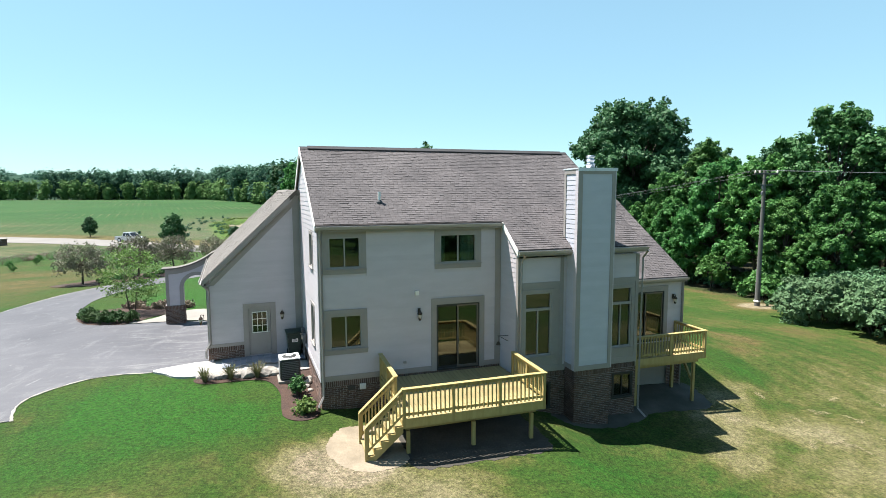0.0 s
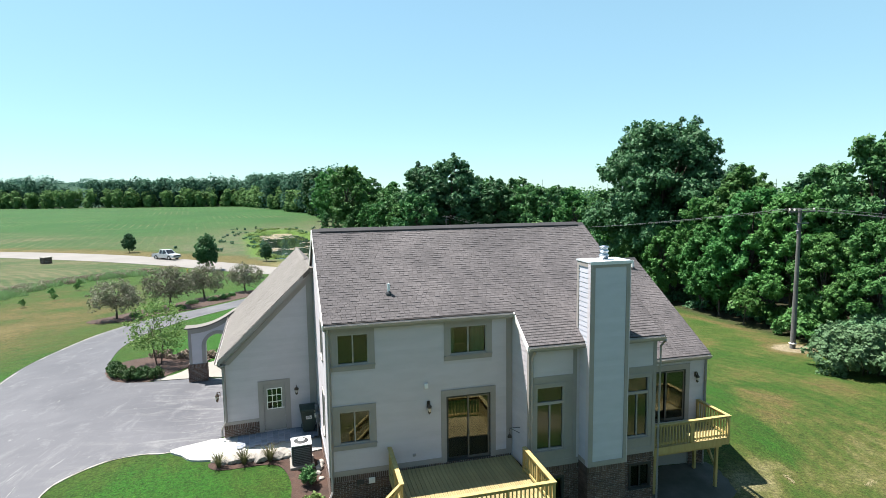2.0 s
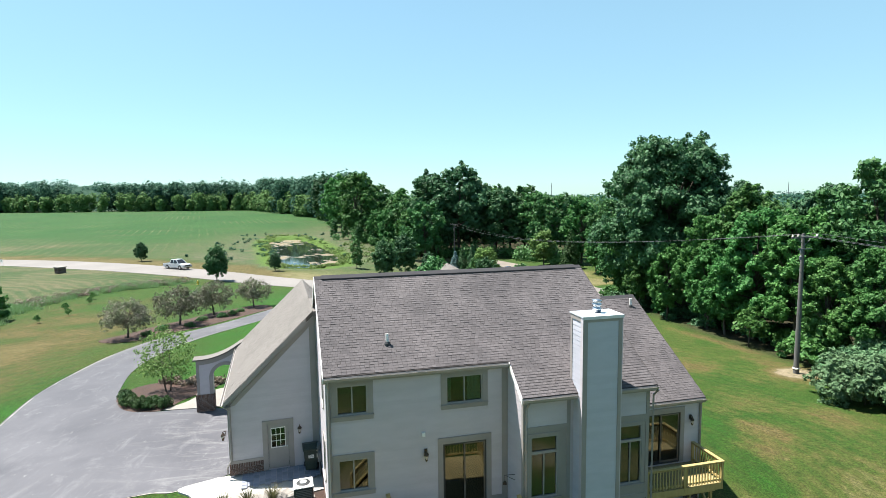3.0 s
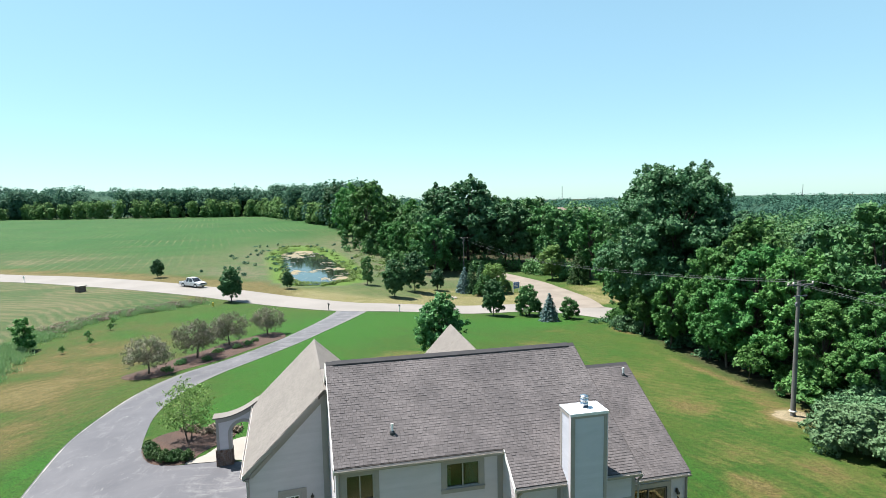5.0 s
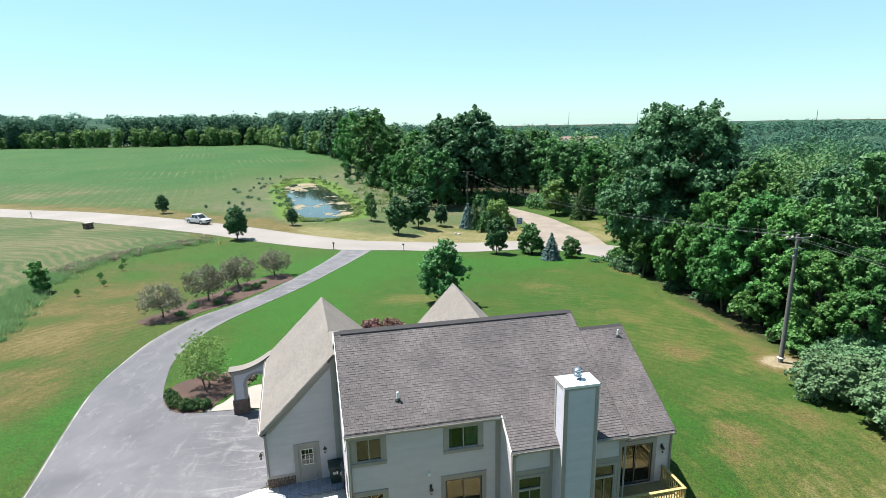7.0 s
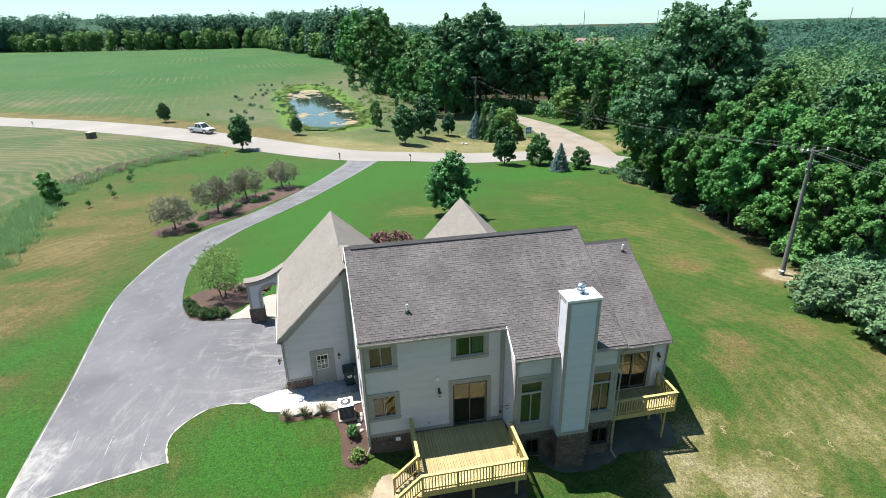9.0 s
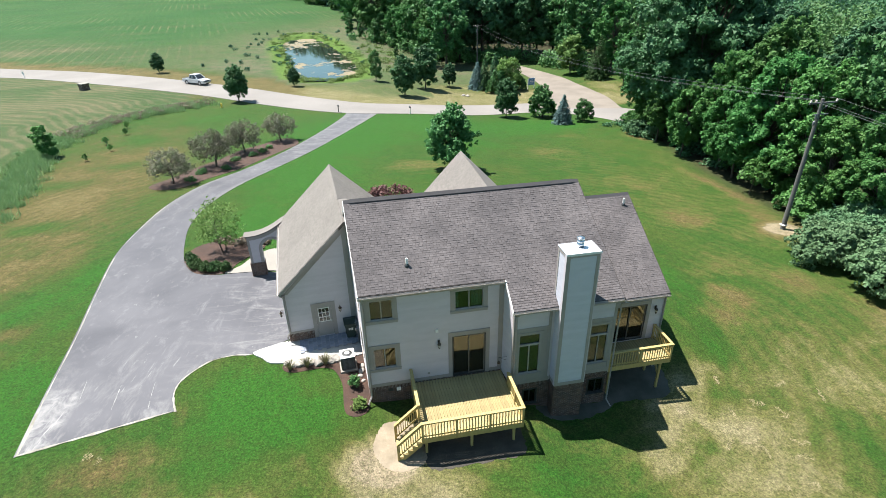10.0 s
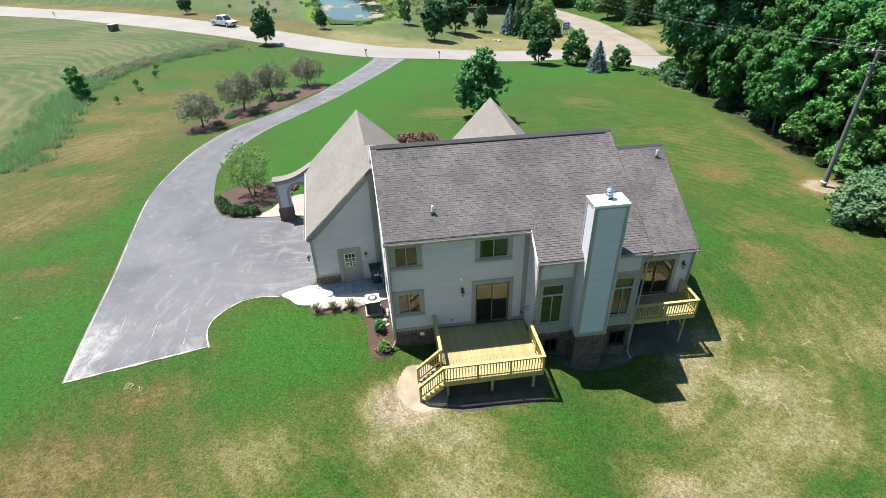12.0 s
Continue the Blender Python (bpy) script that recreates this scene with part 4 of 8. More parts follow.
# main back wall
W = {"upper_l": (0.34, 4.42, 1.43, 5.50), "upper_r": (4.30, 4.45, 5.70, 5.50), "lower_l": (0.34, 1.61, 1.43, 2.79)}
SL = (4.16, 0.46, 5.84, 2.93)
C = 0.20
wide = [(a - C, b - C, c + C, d + C) for a, b, c, d in W.values()] + [(SL[0] - C, 0.3, SL[2] + C, SL[3] + 0.24)]
wb = wall_of("wall", back, 0, BX0, SILL, 5.72, [*W.values(), SL], house)
siding(back, SILL + 0.19, 5.66, lambda z: (0.13, 6.46), wide, wb, siding_mat)
for a, b in ((0.0, SL[0] - C), (SL[2] + C, 6.68)):
    face_part("skirt_board", back, [(a, 0.0, SILL, b, 0.03, SILL + 0.19)], trim_mat, wb)
face_part("corner_board", back, [(0.0, 0.0, SILL + 0.19, 0.13, 0.032, 5.70)], trim_mat, wb)
face_part("corner_board", back, [(6.46, 0.0, SILL + 0.19, 6.69, 0.032, 5.70)], trim_mat, wb)
for k, (a, b, c, d) in W.items():
    window(back, a, c, b, d, house, C, blinds={"upper_l": ((0.0, 1.0),)}.get(k, ()), curtains={"upper_r": ((0.0, 0.13), (0.60, 1.0))}.get(k, ()))
bricks(back, 0.0, BX0 - 0.16, -1.9, SILL, [], house, "brick_wall")


leaf_frame_mat = surface("bronze_door_frame", (0.135, 0.118, 0.10), (0.11, 0.096, 0.082), 0.45, 2, 50, bump=0.1)


def slider(face, u0, z0, u1, z1, parent):
    """A sliding glass door: casing, two leaves in separate tracks, threshold."""
    door = face_part("sliding_door", face, [(u0 - C, 0, z0, u0, 0.035, z1), (u1, 0, z0, u1 + C, 0.035, z1), (u0 - C, 0, z1, u1 + C, 0.035, z1 + 0.24)], trim_mat, parent, "glass sliding door in a taupe casing")
    face_part("frame", face, [(u0, -0.12, z0, u0 + 0.04, 0.012, z1), (u1 - 0.04, -0.12, z0, u1, 0.012, z1), (u0 + 0.04, -0.12, z1 - 0.05, u1 - 0.04, 0.012, z1), (u0 + 0.04, -0.12, z0, u1 - 0.04, 0.03, z0 + 0.05)], black_mat, door)
    mid = (u0 + u1) / 2
    for a, b, d in ((u0 + 0.04, mid + 0.03, -0.06), (mid - 0.03, u1 - 0.04, -0.015)):
        f = 0.055
        leaf = face_part("door_leaf", face, [(a, d - 0.03, z0 + 0.05, b, d, z0 + 0.13), (a, d - 0.03, z1 - 0.11, b, d, z1 - 0.05), (a, d - 0.03, z0 + 0.13, a + f, d, z1 - 0.11), (b - f, d - 0.03, z0 + 0.13, b, d, z1 - 0.11)], leaf_frame_mat if d > -0.03 else black_mat, door)
        g = face_part("pane", face, [(a + f - 0.004, d - 0.018, z0 + 0.126, b - f + 0.004, d - 0.012, z1 - 0.106)], glass_mat, door)
        g.visible_shadow = False
    face_part("handle", face, [(mid + 0.0, -0.012, z0 + 0.95, mid + 0.025, 0.03, z0 + 1.15)], black_mat, door)
    return door


slider(back, *SL, house)

# gable end towards the drive
GW = ((1.39, 4.3, 2.09, 5.5), (1.39, 1.45, 2.09, 2.85))
gw = wall_of("gable_wall", left_f, 0.0, 8.24, SILL, 5.72, list(GW), house)
bm = bmesh.new()
prism(bm, [left_f(0, -0.16, 5.72), left_f(7.5, -0.16, 5.72), left_f(7.5, -0.16, roof_z(YB + 7.5) - 0.17), left_f(RU, -0.16, RZ - 0.17), left_f(0, -0.16, roof_z(YB) - 0.17)], left_f.n * 0.158)
part("gable", bm, siding_mat, gw)
siding(left_f, SILL + 0.19, 8.54, lambda z: (0.13, 7.9) if z < 5.85 else (max(0.02, RU - (8.60 - z) / S), min(7.9, RU + (8.60 - z) / S)), [(a - 0.12, b - 0.12, c + 0.12, d + 0.12) for a, b, c, d in GW], gw, siding_mat)
face_part("corner_board", left_f, [(-0.03, 0.0, SILL, 0.13, 0.032, 5.88)], siding_mat, gw)
face_part("skirt_board", left_f, [(0.13, 0.0, SILL, 7.9, 0.03, SILL + 0.19)], siding_mat, gw)
for a, b, c, d in GW:
    window(left_f, a, c, b, d, house, 0.12, 1)
bricks(left_f, 0.0, 5.4, -1.2, SILL, [], house, "brick_wall")
# far sides, plain
face_part("wall", Face((X1, 0), (0, 1), (1, 0)), [(0.0, -0.16, -1.8, 7.6, 0, 5.68)], siding_mat, house)
bm = bmesh.new()
prism(bm, [(X1, 0, 5.68), (X1, 7.0, 5.68), (X1, 7.0, 6.28), (X1, RY, RZ - 0.17), (X1, 0, 6.28)], Vector((-0.16, 0, 0)))
part("gable", bm, siding_mat, house)
face_part("wall", Face((0, 7.6), (1, 0), (0, 1)), [(0.16, -0.16, -0.4, X1 - 0.16, 0, 5.68)], siding_mat, house)

# bay
BWL, BWR, BB1, BB2 = (0.26, 1.04, 1.33, 3.38), (3.84, 1.05, 4.80, 3.38), (0.62, -0.95, 1.30, -0.05), (4.08, -0.95, 4.92, -0.03)
bw = wall_of("bay_wall", bay, 0, BX1 - BX0, 0.40, 4.66, [BWL, BWR], house)
bm = bmesh.new()
prism(bm, [bay_left(0.16, 0, 0.33), bay_left(BD, 0, 0.33), bay_left(BD, 0, roof_z(YB) - 0.18), bay_left(0.16, 0, roof_z(BY + 0.16) - 0.18)], Vector((0.16, 0, 0)))
bl = part("bay_side_wall", bm, siding_mat, house)
wall_of("bay_side_wall", bay_right, 0.16, 2.1, -1.8, 4.9, [], house)
holes = [(1.68, 0, 3.54, 9)]
siding(bay, 3.76, 4.66, lambda z: (0.14, BX1 - BX0 - 0.14), holes, bw, siding_mat)
for (a, b), h in (((0.14, 1.68), BWL), ((3.60, BX1 - BX0 - 0.14), BWR)):
    face_part("panel_board", bay, [(p, 0.0, q, u, 0.012, v) for p, q, u, v in cells(a, b, 0.62, 3.60, [(h[0] - 0.12, h[1] - 0.12, h[2] + 0.12, h[3] + 0.12)])], trim_mat, bw)
for a, b in ((0.0, 1.9), (3.5, BX1 - BX0)):
    face_part("band_board", bay, [(a + 0.14, 0.0, 3.60, b - 0.14, 0.034, 3.76)], trim_mat, bw)
    face_part("skirt_board", bay, [(a, 0.0, 0.40, b, 0.03, 0.62)], trim_mat, bw)
for a in (0.0, 1.68, 3.46, BX1 - BX0 - 0.14):
    face_part("corner_board", bay, [(a, 0.0, 0.62, a + 0.14, 0.032, 4.66)], trim_mat, bw)
siding(bay_left, 0.52, 5.75, lambda z: (0.10, BD) if z < 4.98 else (min(BD - 0.05, 0.10 + (z - 4.98) / S), BD), [], bl, siding_mat)
face_part("corner_board", bay_left, [(-0.03, 0.0, 0.33, 0.10, 0.032, 4.9)], trim_mat, bl)
window(bay, BWL[0], BWL[2], BWL[1], BWL[3], house, 0.12, 2, 0.62, blinds=((0.0, 1.0),))
window(bay, BWR[0], BWR[2], BWR[1], BWR[3], house, 0.12, 2, 0.62, blinds=((0.0, 1.0),))
bricks(bay, 0.0, BX1 - BX0, -2.4, 0.40, [BB1, BB2], house, "brick_wall", keep=150)
bricks(bay_left, 0.0, BD, -2.0, 0.33, [], house, "brick_wall")
for a, b, c, d in (BB1, BB2):
    window(bay, a, c, b, d, house, 0.05, 2, name="basement_window", frame_mat=black_mat, case_mat=black_mat)

# wing
WS = (1.08, 0.42, 2.94, 2.66)
ww = wall_of("wing_wall", wing, 0.0, 4.0, 0.30, 3.05, [WS], house)
siding(wing, 0.42, 3.0, lambda z: (0.05, 3.88), [(WS[0] - C, 0.2, WS[2] + C, WS[3] + 0.24)], ww, siding_mat)
face_part("corner_board", wing, [(3.88, 0, 0.3, 4.0, 0.032, 3.05)], trim_mat, ww)
slider(wing, *WS, house)
bricks(wing, 0.0, 4.0, -2.6, 0.30, [(1.5, -2.6, 3.2, -0.2)], house, "brick_wall")
box_part("basement_door", (13.5, 0.25, -2.4), (15.2, 0.3, -0.2), door_mat, house, "taupe basement door under the small deck")
face_part("wall", Face((16.0, 0.2), (0, 1), (1, 0)), [(0.0, -0.16, -2.6, 10.7, 0, 3.05)], siding_mat, house)
bm = bmesh.new()
prism(bm, [(16.0, 0.2, 3.05), (16.0, 10.9, 3.05), (16.0, 5.6, 6.5)], Vector((-0.16, 0, 0)))
part("gable", bm, siding_mat, house)
face_part("wall", Face((12.0, 10.9), (1, 0), (0, 1)), [(0, -0.16, -1.0, 4.0, 0, 3.05)], siding_mat, house)


# chimney
CB = 0.53


def chimney():
    x0, x1, y0, y1, zt = 8.82, 10.31, -2.49, -1.58, 7.79
    ch = box_part("chimney", (x0, y0, CB), (x1, y1, zt), chimney_mat, house, "tall boxed chimney clad in lap siding")
    for f, w in ((Face((x0, y0), (1, 0), (0, -1)), x1 - x0), (Face((x0, y0), (0, 1), (-1, 0)), y1 - y0), (Face((x1, y0), (0, 1), (1, 0)), y1 - y0)):
        siding(f, CB + 0.18, zt - 0.16, lambda z: (0.15, w - 0.13), [], ch, chimney_mat, proud=0.016 if abs(f.n.x) > 0.5 else 0.009)
        face_part("corner_board", f, [(-0.03, 0.0, CB, 0.15, 0.034, zt)], trim_mat if f.n.y < -0.5 else siding_mat, ch)
        face_part("corner_board", f, [(w - 0.13, 0.0, CB, w, 0.032, zt)], trim_mat, ch)
        face_part("band_board", f, [(0.15, 0.0, zt - 0.16, w - 0.13, 0.032, zt)], trim_mat, ch)
        face_part("band_board", f, [(0.15, 0.0, CB, w - 0.13, 0.032, CB + 0.18)], trim_mat, ch)
    base = box_part("chimney_base", (x0 + 0.04, y0 + 0.02, -2.2), (x1 - 0.04, BY, CB), mortar_mat, house)
    bricks(Face((x0, y0), (1, 0), (0, -1)), 0.0, x1 - x0, -2.2, CB, [], house, "brick_wall", keep=150)
    bricks(Face((x0, y0), (0, 1), (-1, 0)), 0.0, 0.72, -2.2, CB, [], house, "brick_wall")
    bm = bmesh.new()
    box(bm, x0 - 0.05, y0 - 0.05, zt + 0.002, x1 + 0.05, y1 + 0.05, zt + 0.05)
    box(bm, x0 - 0.06, y0 - 0.06, zt - 0.06, x1 + 0.06, y0 - 0.05, zt + 0.05)
    cap = part("chimney_cap", bm, cap_mat, ch, "sheet metal chimney cap")
    bm = bmesh.new()
    lathe(bm, ((0.15, 0.05), (0.15, 0.16), (0.17, 0.17), (0.17, 0.22), (0.13, 0.23), (0.13, 0.31), (0.17, 0.32), (0.17, 0.37), (0.13, 0.38), (0.13, 0.44), (0.17, 0.45), (0.17, 0.50), (0.05, 0.53)), 16, (9.62, -1.95, zt))
    part("flue", bm, metal_mat, ch, "round galvanised flue with a cap", True)


chimney()


# roofs
def ex(y):
    """The roof's edge over the gable end."""
    return EX0 - SK * (y - EY)


def exe(y):
    """The roof's edge at the other end."""
    return EX1 - SKE * (y - E2Y)


def roof_slab(name, pts, thick, material, label=""):
    bm = bmesh.new()
    prism(bm, pts, Vector((0, 0, -thick)))
    return part(name, bm, material, house, label)


EY, EX0, EX1 = -0.85, -0.08, 12.04
E2Y, E2X = -2.17, 6.69
main_roof = roof_slab("main_roof", [(EX0, EY, roof_z(EY)), (E2X, EY, roof_z(EY)), (E2X, E2Y, roof_z(E2Y)), (EX1, E2Y, roof_z(E2Y)), (exe(RY), RY, RZ), (ex(RY), RY, RZ)], 0.16, under_shingle_mat, "brown weathered shingle roof over the main block")
roof_slab("front_roof", [(ex(RY), RY, RZ), (exe(RY), RY, RZ), (exe(8.3), 8.3, roof_z(8.3)), (ex(8.3), 8.3, roof_z(8.3))], 0.16, shingle_mat)
up = Vector((0, 1, S)).normalized()
run = math.hypot(1, S)
shingles((ex(RY), E2Y, roof_z(E2Y) + 0.004), (1, 0, 0), up, EX1 - ex(RY), (RY - E2Y) * run - 0.06, main_roof, shingle_mat, keep=280, seed=3, start=lambda b: E2X - ex(RY) if b < (EY - E2Y) * run + 0.06 else ex(E2Y + b / run) - ex(RY), stop=lambda b: exe(E2Y + b / run) - ex(RY))
bm = bmesh.new()
prism(bm, [(ex(RY) + 0.3, RY - 0.20, RZ - 0.085), (ex(RY) + 0.3, RY - 0.19, RZ - 0.055), (ex(RY) + 0.3, RY, RZ + 0.065), (ex(RY) + 0.3, RY + 0.19, RZ - 0.055), (ex(RY) + 0.3, RY + 0.20, RZ - 0.085)], Vector((exe(RY) - ex(RY) - 0.6, 0, 0)))
for x in (ex(RY), exe(RY) - 0.3):
    prism(bm, [(x, RY - 0.16, RZ - 0.085), (x, RY, RZ + 0.03), (x, RY + 0.16, RZ - 0.085)], Vector((0.298, 0, 0)))
part("ridge_cap", bm, ridge_mat, main_roof)


def gutter(name, a, b, parent):
    """A K-style gutter on its fascia between two points of an eave."""
    a, b = Vector(a), Vector(b)
    d = (b - a).normalized()
    n = Vector((d.y, -d.x, 0))
    prof = ((0, 0), (0.02, -0.12), (0.09, -0.12), (0.125, -0.02), (0.115, -0.02), (0.085, -0.11), (0.025, -0.11), (0.012, 0))
    bm = bmesh.new()
    prism(bm, [a + n * x + Vector((0, 0, z)) for x, z in prof], b - a)
    g = part(name, bm, gutter_mat, parent, "painted metal gutter")
    bm = bmesh.new()
    prism(bm, [a - n * 0.03 + Vector((0, 0, z)) for z in (0.0, -0.2)] + [a + Vector((0, 0, z)) for z in (-0.2, 0.0)], b - a)
    part("fascia", bm, trim_mat, parent)
    return g


gutter("gutter", (EX0, EY, roof_z(EY) - 0.03), (E2X, EY, roof_z(EY) - 0.03), house)
gutter("gutter", (E2X, E2Y, roof_z(E2Y) - 0.03), (8.79, E2Y, roof_z(E2Y) - 0.03), house)
gutter("gutter", (10.38, E2Y, roof_z(E2Y) - 0.03), (EX1, E2Y, roof_z(E2Y) - 0.03), house)
box_part("soffit", (EX0 + 0.04, EY + 0.02, 5.70), (BX0 - 0.18, YB, 5.74), trim_mat, house)
box_part("soffit", (E2X + 0.02, E2Y + 0.02, roof_z(E2Y) - 0.24), (8.85, BY, roof_z(E2Y) - 0.2), trim_mat, house)
box_part("soffit", (10.33, E2Y + 0.02, roof_z(E2Y) - 0.24), (EX1 - 0.02, BY, roof_z(E2Y) - 0.2), trim_mat, house)


def rake(name, a, b, parent, out, deep=0.2, thick=0.03, material=None):
    """A barge board under the sloping edge of a roof."""
    bm = bmesh.new()
    a, b, out = Vector(a), Vector(b), Vector(out) * thick
    prism(bm, [a, b, b - Vector((0, 0, deep)), a - Vector((0, 0, deep))], out)
    # West-facing boards turn white: the sun on them is put into the colour
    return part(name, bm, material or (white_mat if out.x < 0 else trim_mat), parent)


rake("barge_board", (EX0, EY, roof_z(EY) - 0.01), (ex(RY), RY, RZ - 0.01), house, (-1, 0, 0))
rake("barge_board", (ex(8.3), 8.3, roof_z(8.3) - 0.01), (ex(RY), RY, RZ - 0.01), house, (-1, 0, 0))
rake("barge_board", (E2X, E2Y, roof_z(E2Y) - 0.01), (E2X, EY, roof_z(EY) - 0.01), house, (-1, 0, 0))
rake("barge_board", (EX1, E2Y, roof_z(E2Y) - 0.01), (exe(RY), RY, RZ - 0.01), house, (1, 0, 0), material=under_shingle_mat)

# wing roof
WR0, WR1, WEY, WEZ, WRY, WRZ = 11.50, 16.03, 0.02, 3.28, 5.59, 6.77
wing_roof = roof_slab("wing_roof", [(WR0, WEY, WEZ), (WR1, WEY, WEZ), (WR1, WRY, WRZ), (WR0, WRY, WRZ)], 0.16, under_shingle_mat, "brown shingle roof over the lower wing")
roof_slab("wing_roof_front", [(WR0, WRY, WRZ), (WR1, WRY, WRZ), (WR1, 11.6, 3.3), (WR0, 11.6, 3.3)], 0.16, shingle_mat)
wv = Vector((0, WRY - WEY, WRZ - WEZ))
shingles((WR0, WEY, WEZ + 0.004), (1, 0, 0), wv, WR1 - WR0, wv.length - 0.05, wing_roof, shingle_mat, seed=8)
bm = bmesh.new()
prism(bm, [(WR0, WRY - 0.16, WRZ - 0.08), (WR0, WRY, WRZ + 0.035), (WR0, WRY + 0.16, WRZ - 0.08)], Vector((WR1 - WR0, 0, 0)))
part("ridge_cap", bm, ridge_mat, wing_roof)
gutter("gutter", (12.1, WEY, WEZ - 0.03), (WR1, WEY, WEZ - 0.03), house)
box_part("soffit", (12.12, WEY + 0.02, 3.04), (WR1 - 0.03, 0.2, 3.08), trim_mat, house)
rake("barge_board", (WR1, WEY, WEZ - 0.01), (WR1, WRY, WRZ - 0.01), house, (1, 0, 0), material=under_shingle_mat)

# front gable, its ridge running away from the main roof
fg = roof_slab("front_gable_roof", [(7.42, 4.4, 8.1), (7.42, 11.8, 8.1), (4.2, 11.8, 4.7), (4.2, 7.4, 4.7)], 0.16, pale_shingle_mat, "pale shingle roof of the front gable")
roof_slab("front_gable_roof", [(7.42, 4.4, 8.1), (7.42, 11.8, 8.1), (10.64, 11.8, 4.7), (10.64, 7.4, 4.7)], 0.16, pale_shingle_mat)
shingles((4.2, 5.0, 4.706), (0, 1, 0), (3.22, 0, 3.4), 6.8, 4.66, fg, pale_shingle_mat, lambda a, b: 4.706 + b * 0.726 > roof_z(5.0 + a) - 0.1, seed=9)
bm = bmesh.new()
prism(bm, [(4.5, 11.5, -0.4), (10.3, 11.5, -0.4), (10.3, 11.5, 4.9), (7.42, 11.5, 7.85), (4.5, 11.5, 4.9)], Vector((0, -0.2, 0)))
part("wall", bm, siding_mat, house)
for x in (4.6, 10.34):
    box_part("wall", (x, 7.6, -0.4), (x + 0.16, 11.3, 4.8), siding_mat, house)

# rooms behind the glass
for n, lo, hi, m in (("room_floor", (0.2, YB + 0.18, 0.2), (11.3, 7.4, 0.32), room_floor_mat), ("room_floor", (0.2, YB + 0.18, 2.95), (11.3, 7.4, 3.15), room_floor_mat), ("room_floor", (7.1, -1.65, 0.2), (11.7, YB + 0.18, 0.32), room_floor_mat),
                     ("room_ceiling", (0.2, YB + 0.18, 5.5), (11.3, 7.4, 5.56), room_mat), ("room_floor", (12.0, 0.38, 0.1), (15.9, 10.7, 0.28), room_floor_mat), ("room_wall", (0.2, 5.0, -1.8), (11.3, 5.1, 5.5), room_mat), ("room_wall", (6.5, YB + 0.18, 3.15), (6.6, 5.0, 5.5), room_mat)):
    box_part(n, lo, hi, m, house)


# ---- garage, set at a slight angle to the house ----
GA = radians(4.3)
gar = thing("garage", "garage with pale siding and a steep swept shingle roof", "garage", (-0.04, 4.80, 0.1), math.degrees(GA))
GX, GZ, GL = -4.25, 3.36, 9.3      # eave line, eave height, length
gback, gleft = Face((GX + 0.14, 0), (1, 0), (0, -1)), Face((GX + 0.14, 0), (0, 1), (-1, 0))
RIDX, RIDZ = -0.40, 7.05
DO = (1.60, 0.02, 2.48, 2.06)


def gspan(z):
    return (0.14, 4.0) if z < 3.3 else (min(0.14 + (z - 3.3) * 1.0, 3.9), 4.0)


gwall = wall_of("garage_wall", gback, 0, 4.1, 0.0, 3.35, [DO], gar)
bm = bmesh.new()
prism(bm, [gback(0, -0.16, 3.35), gback(4.1, -0.16, 3.35), gback(4.1, -0.16, 6.95), gback(3.6, -0.16, 6.95)], gback.n * 0.158)
part("gable", bm, siding_mat, gwall)
siding(gback, 0.62, 6.9, gspan, [(DO[0] - 0.22, 0, DO[2] + 0.22, DO[3] + 0.2)], gwall, siding_mat)
face_part("corner_board", gback, [(0, 0, 0.52, 0.14, 0.032, 3.4)], trim_mat, gwall)
face_part("corner_board", gback, [(3.52, 0, 0.1, 3.80, 0.036, 6.9)], trim_mat, gwall)
face_part("skirt_board", gback, [(0.14, 0.0, 0.52, DO[0] - 0.22, 0.03, 0.66)], trim_mat, gwall)
bm = bmesh.new()
prism(bm, [gback(0.02, 0.034, 3.12), gback(0.3, 0.034, 3.12), gback(3.95, 0.034, 6.72), gback(3.95, 0.034, 7.02)], gback.n * -0.03)
part("frieze_board", bm, trim_mat, gwall)
bricks(gback, 0.0, DO[0] - 0.22, 0.0, 0.52, [], gar, "brick_wall")
bricks(gleft, 0.0, 0.6, 0.0, 0.52, [], gar, "brick_wall")
face_part("wall", gleft, [(0.0, -0.16, -0.2, 9.3, 0, 3.3)], siding_mat, gar)
box_part("wall", (-4.0, 9.0, -0.3), (3.4, 9.16, 3.4), siding_mat, gar)
bm = bmesh.new()
prism(bm, [(-4.0, 9.0, 3.4), (3.3, 9.0, 3.4), (-0.4, 9.0, 7.0)], Vector((0, 0.16, 0)))
part("gable", bm, siding_mat, gar)


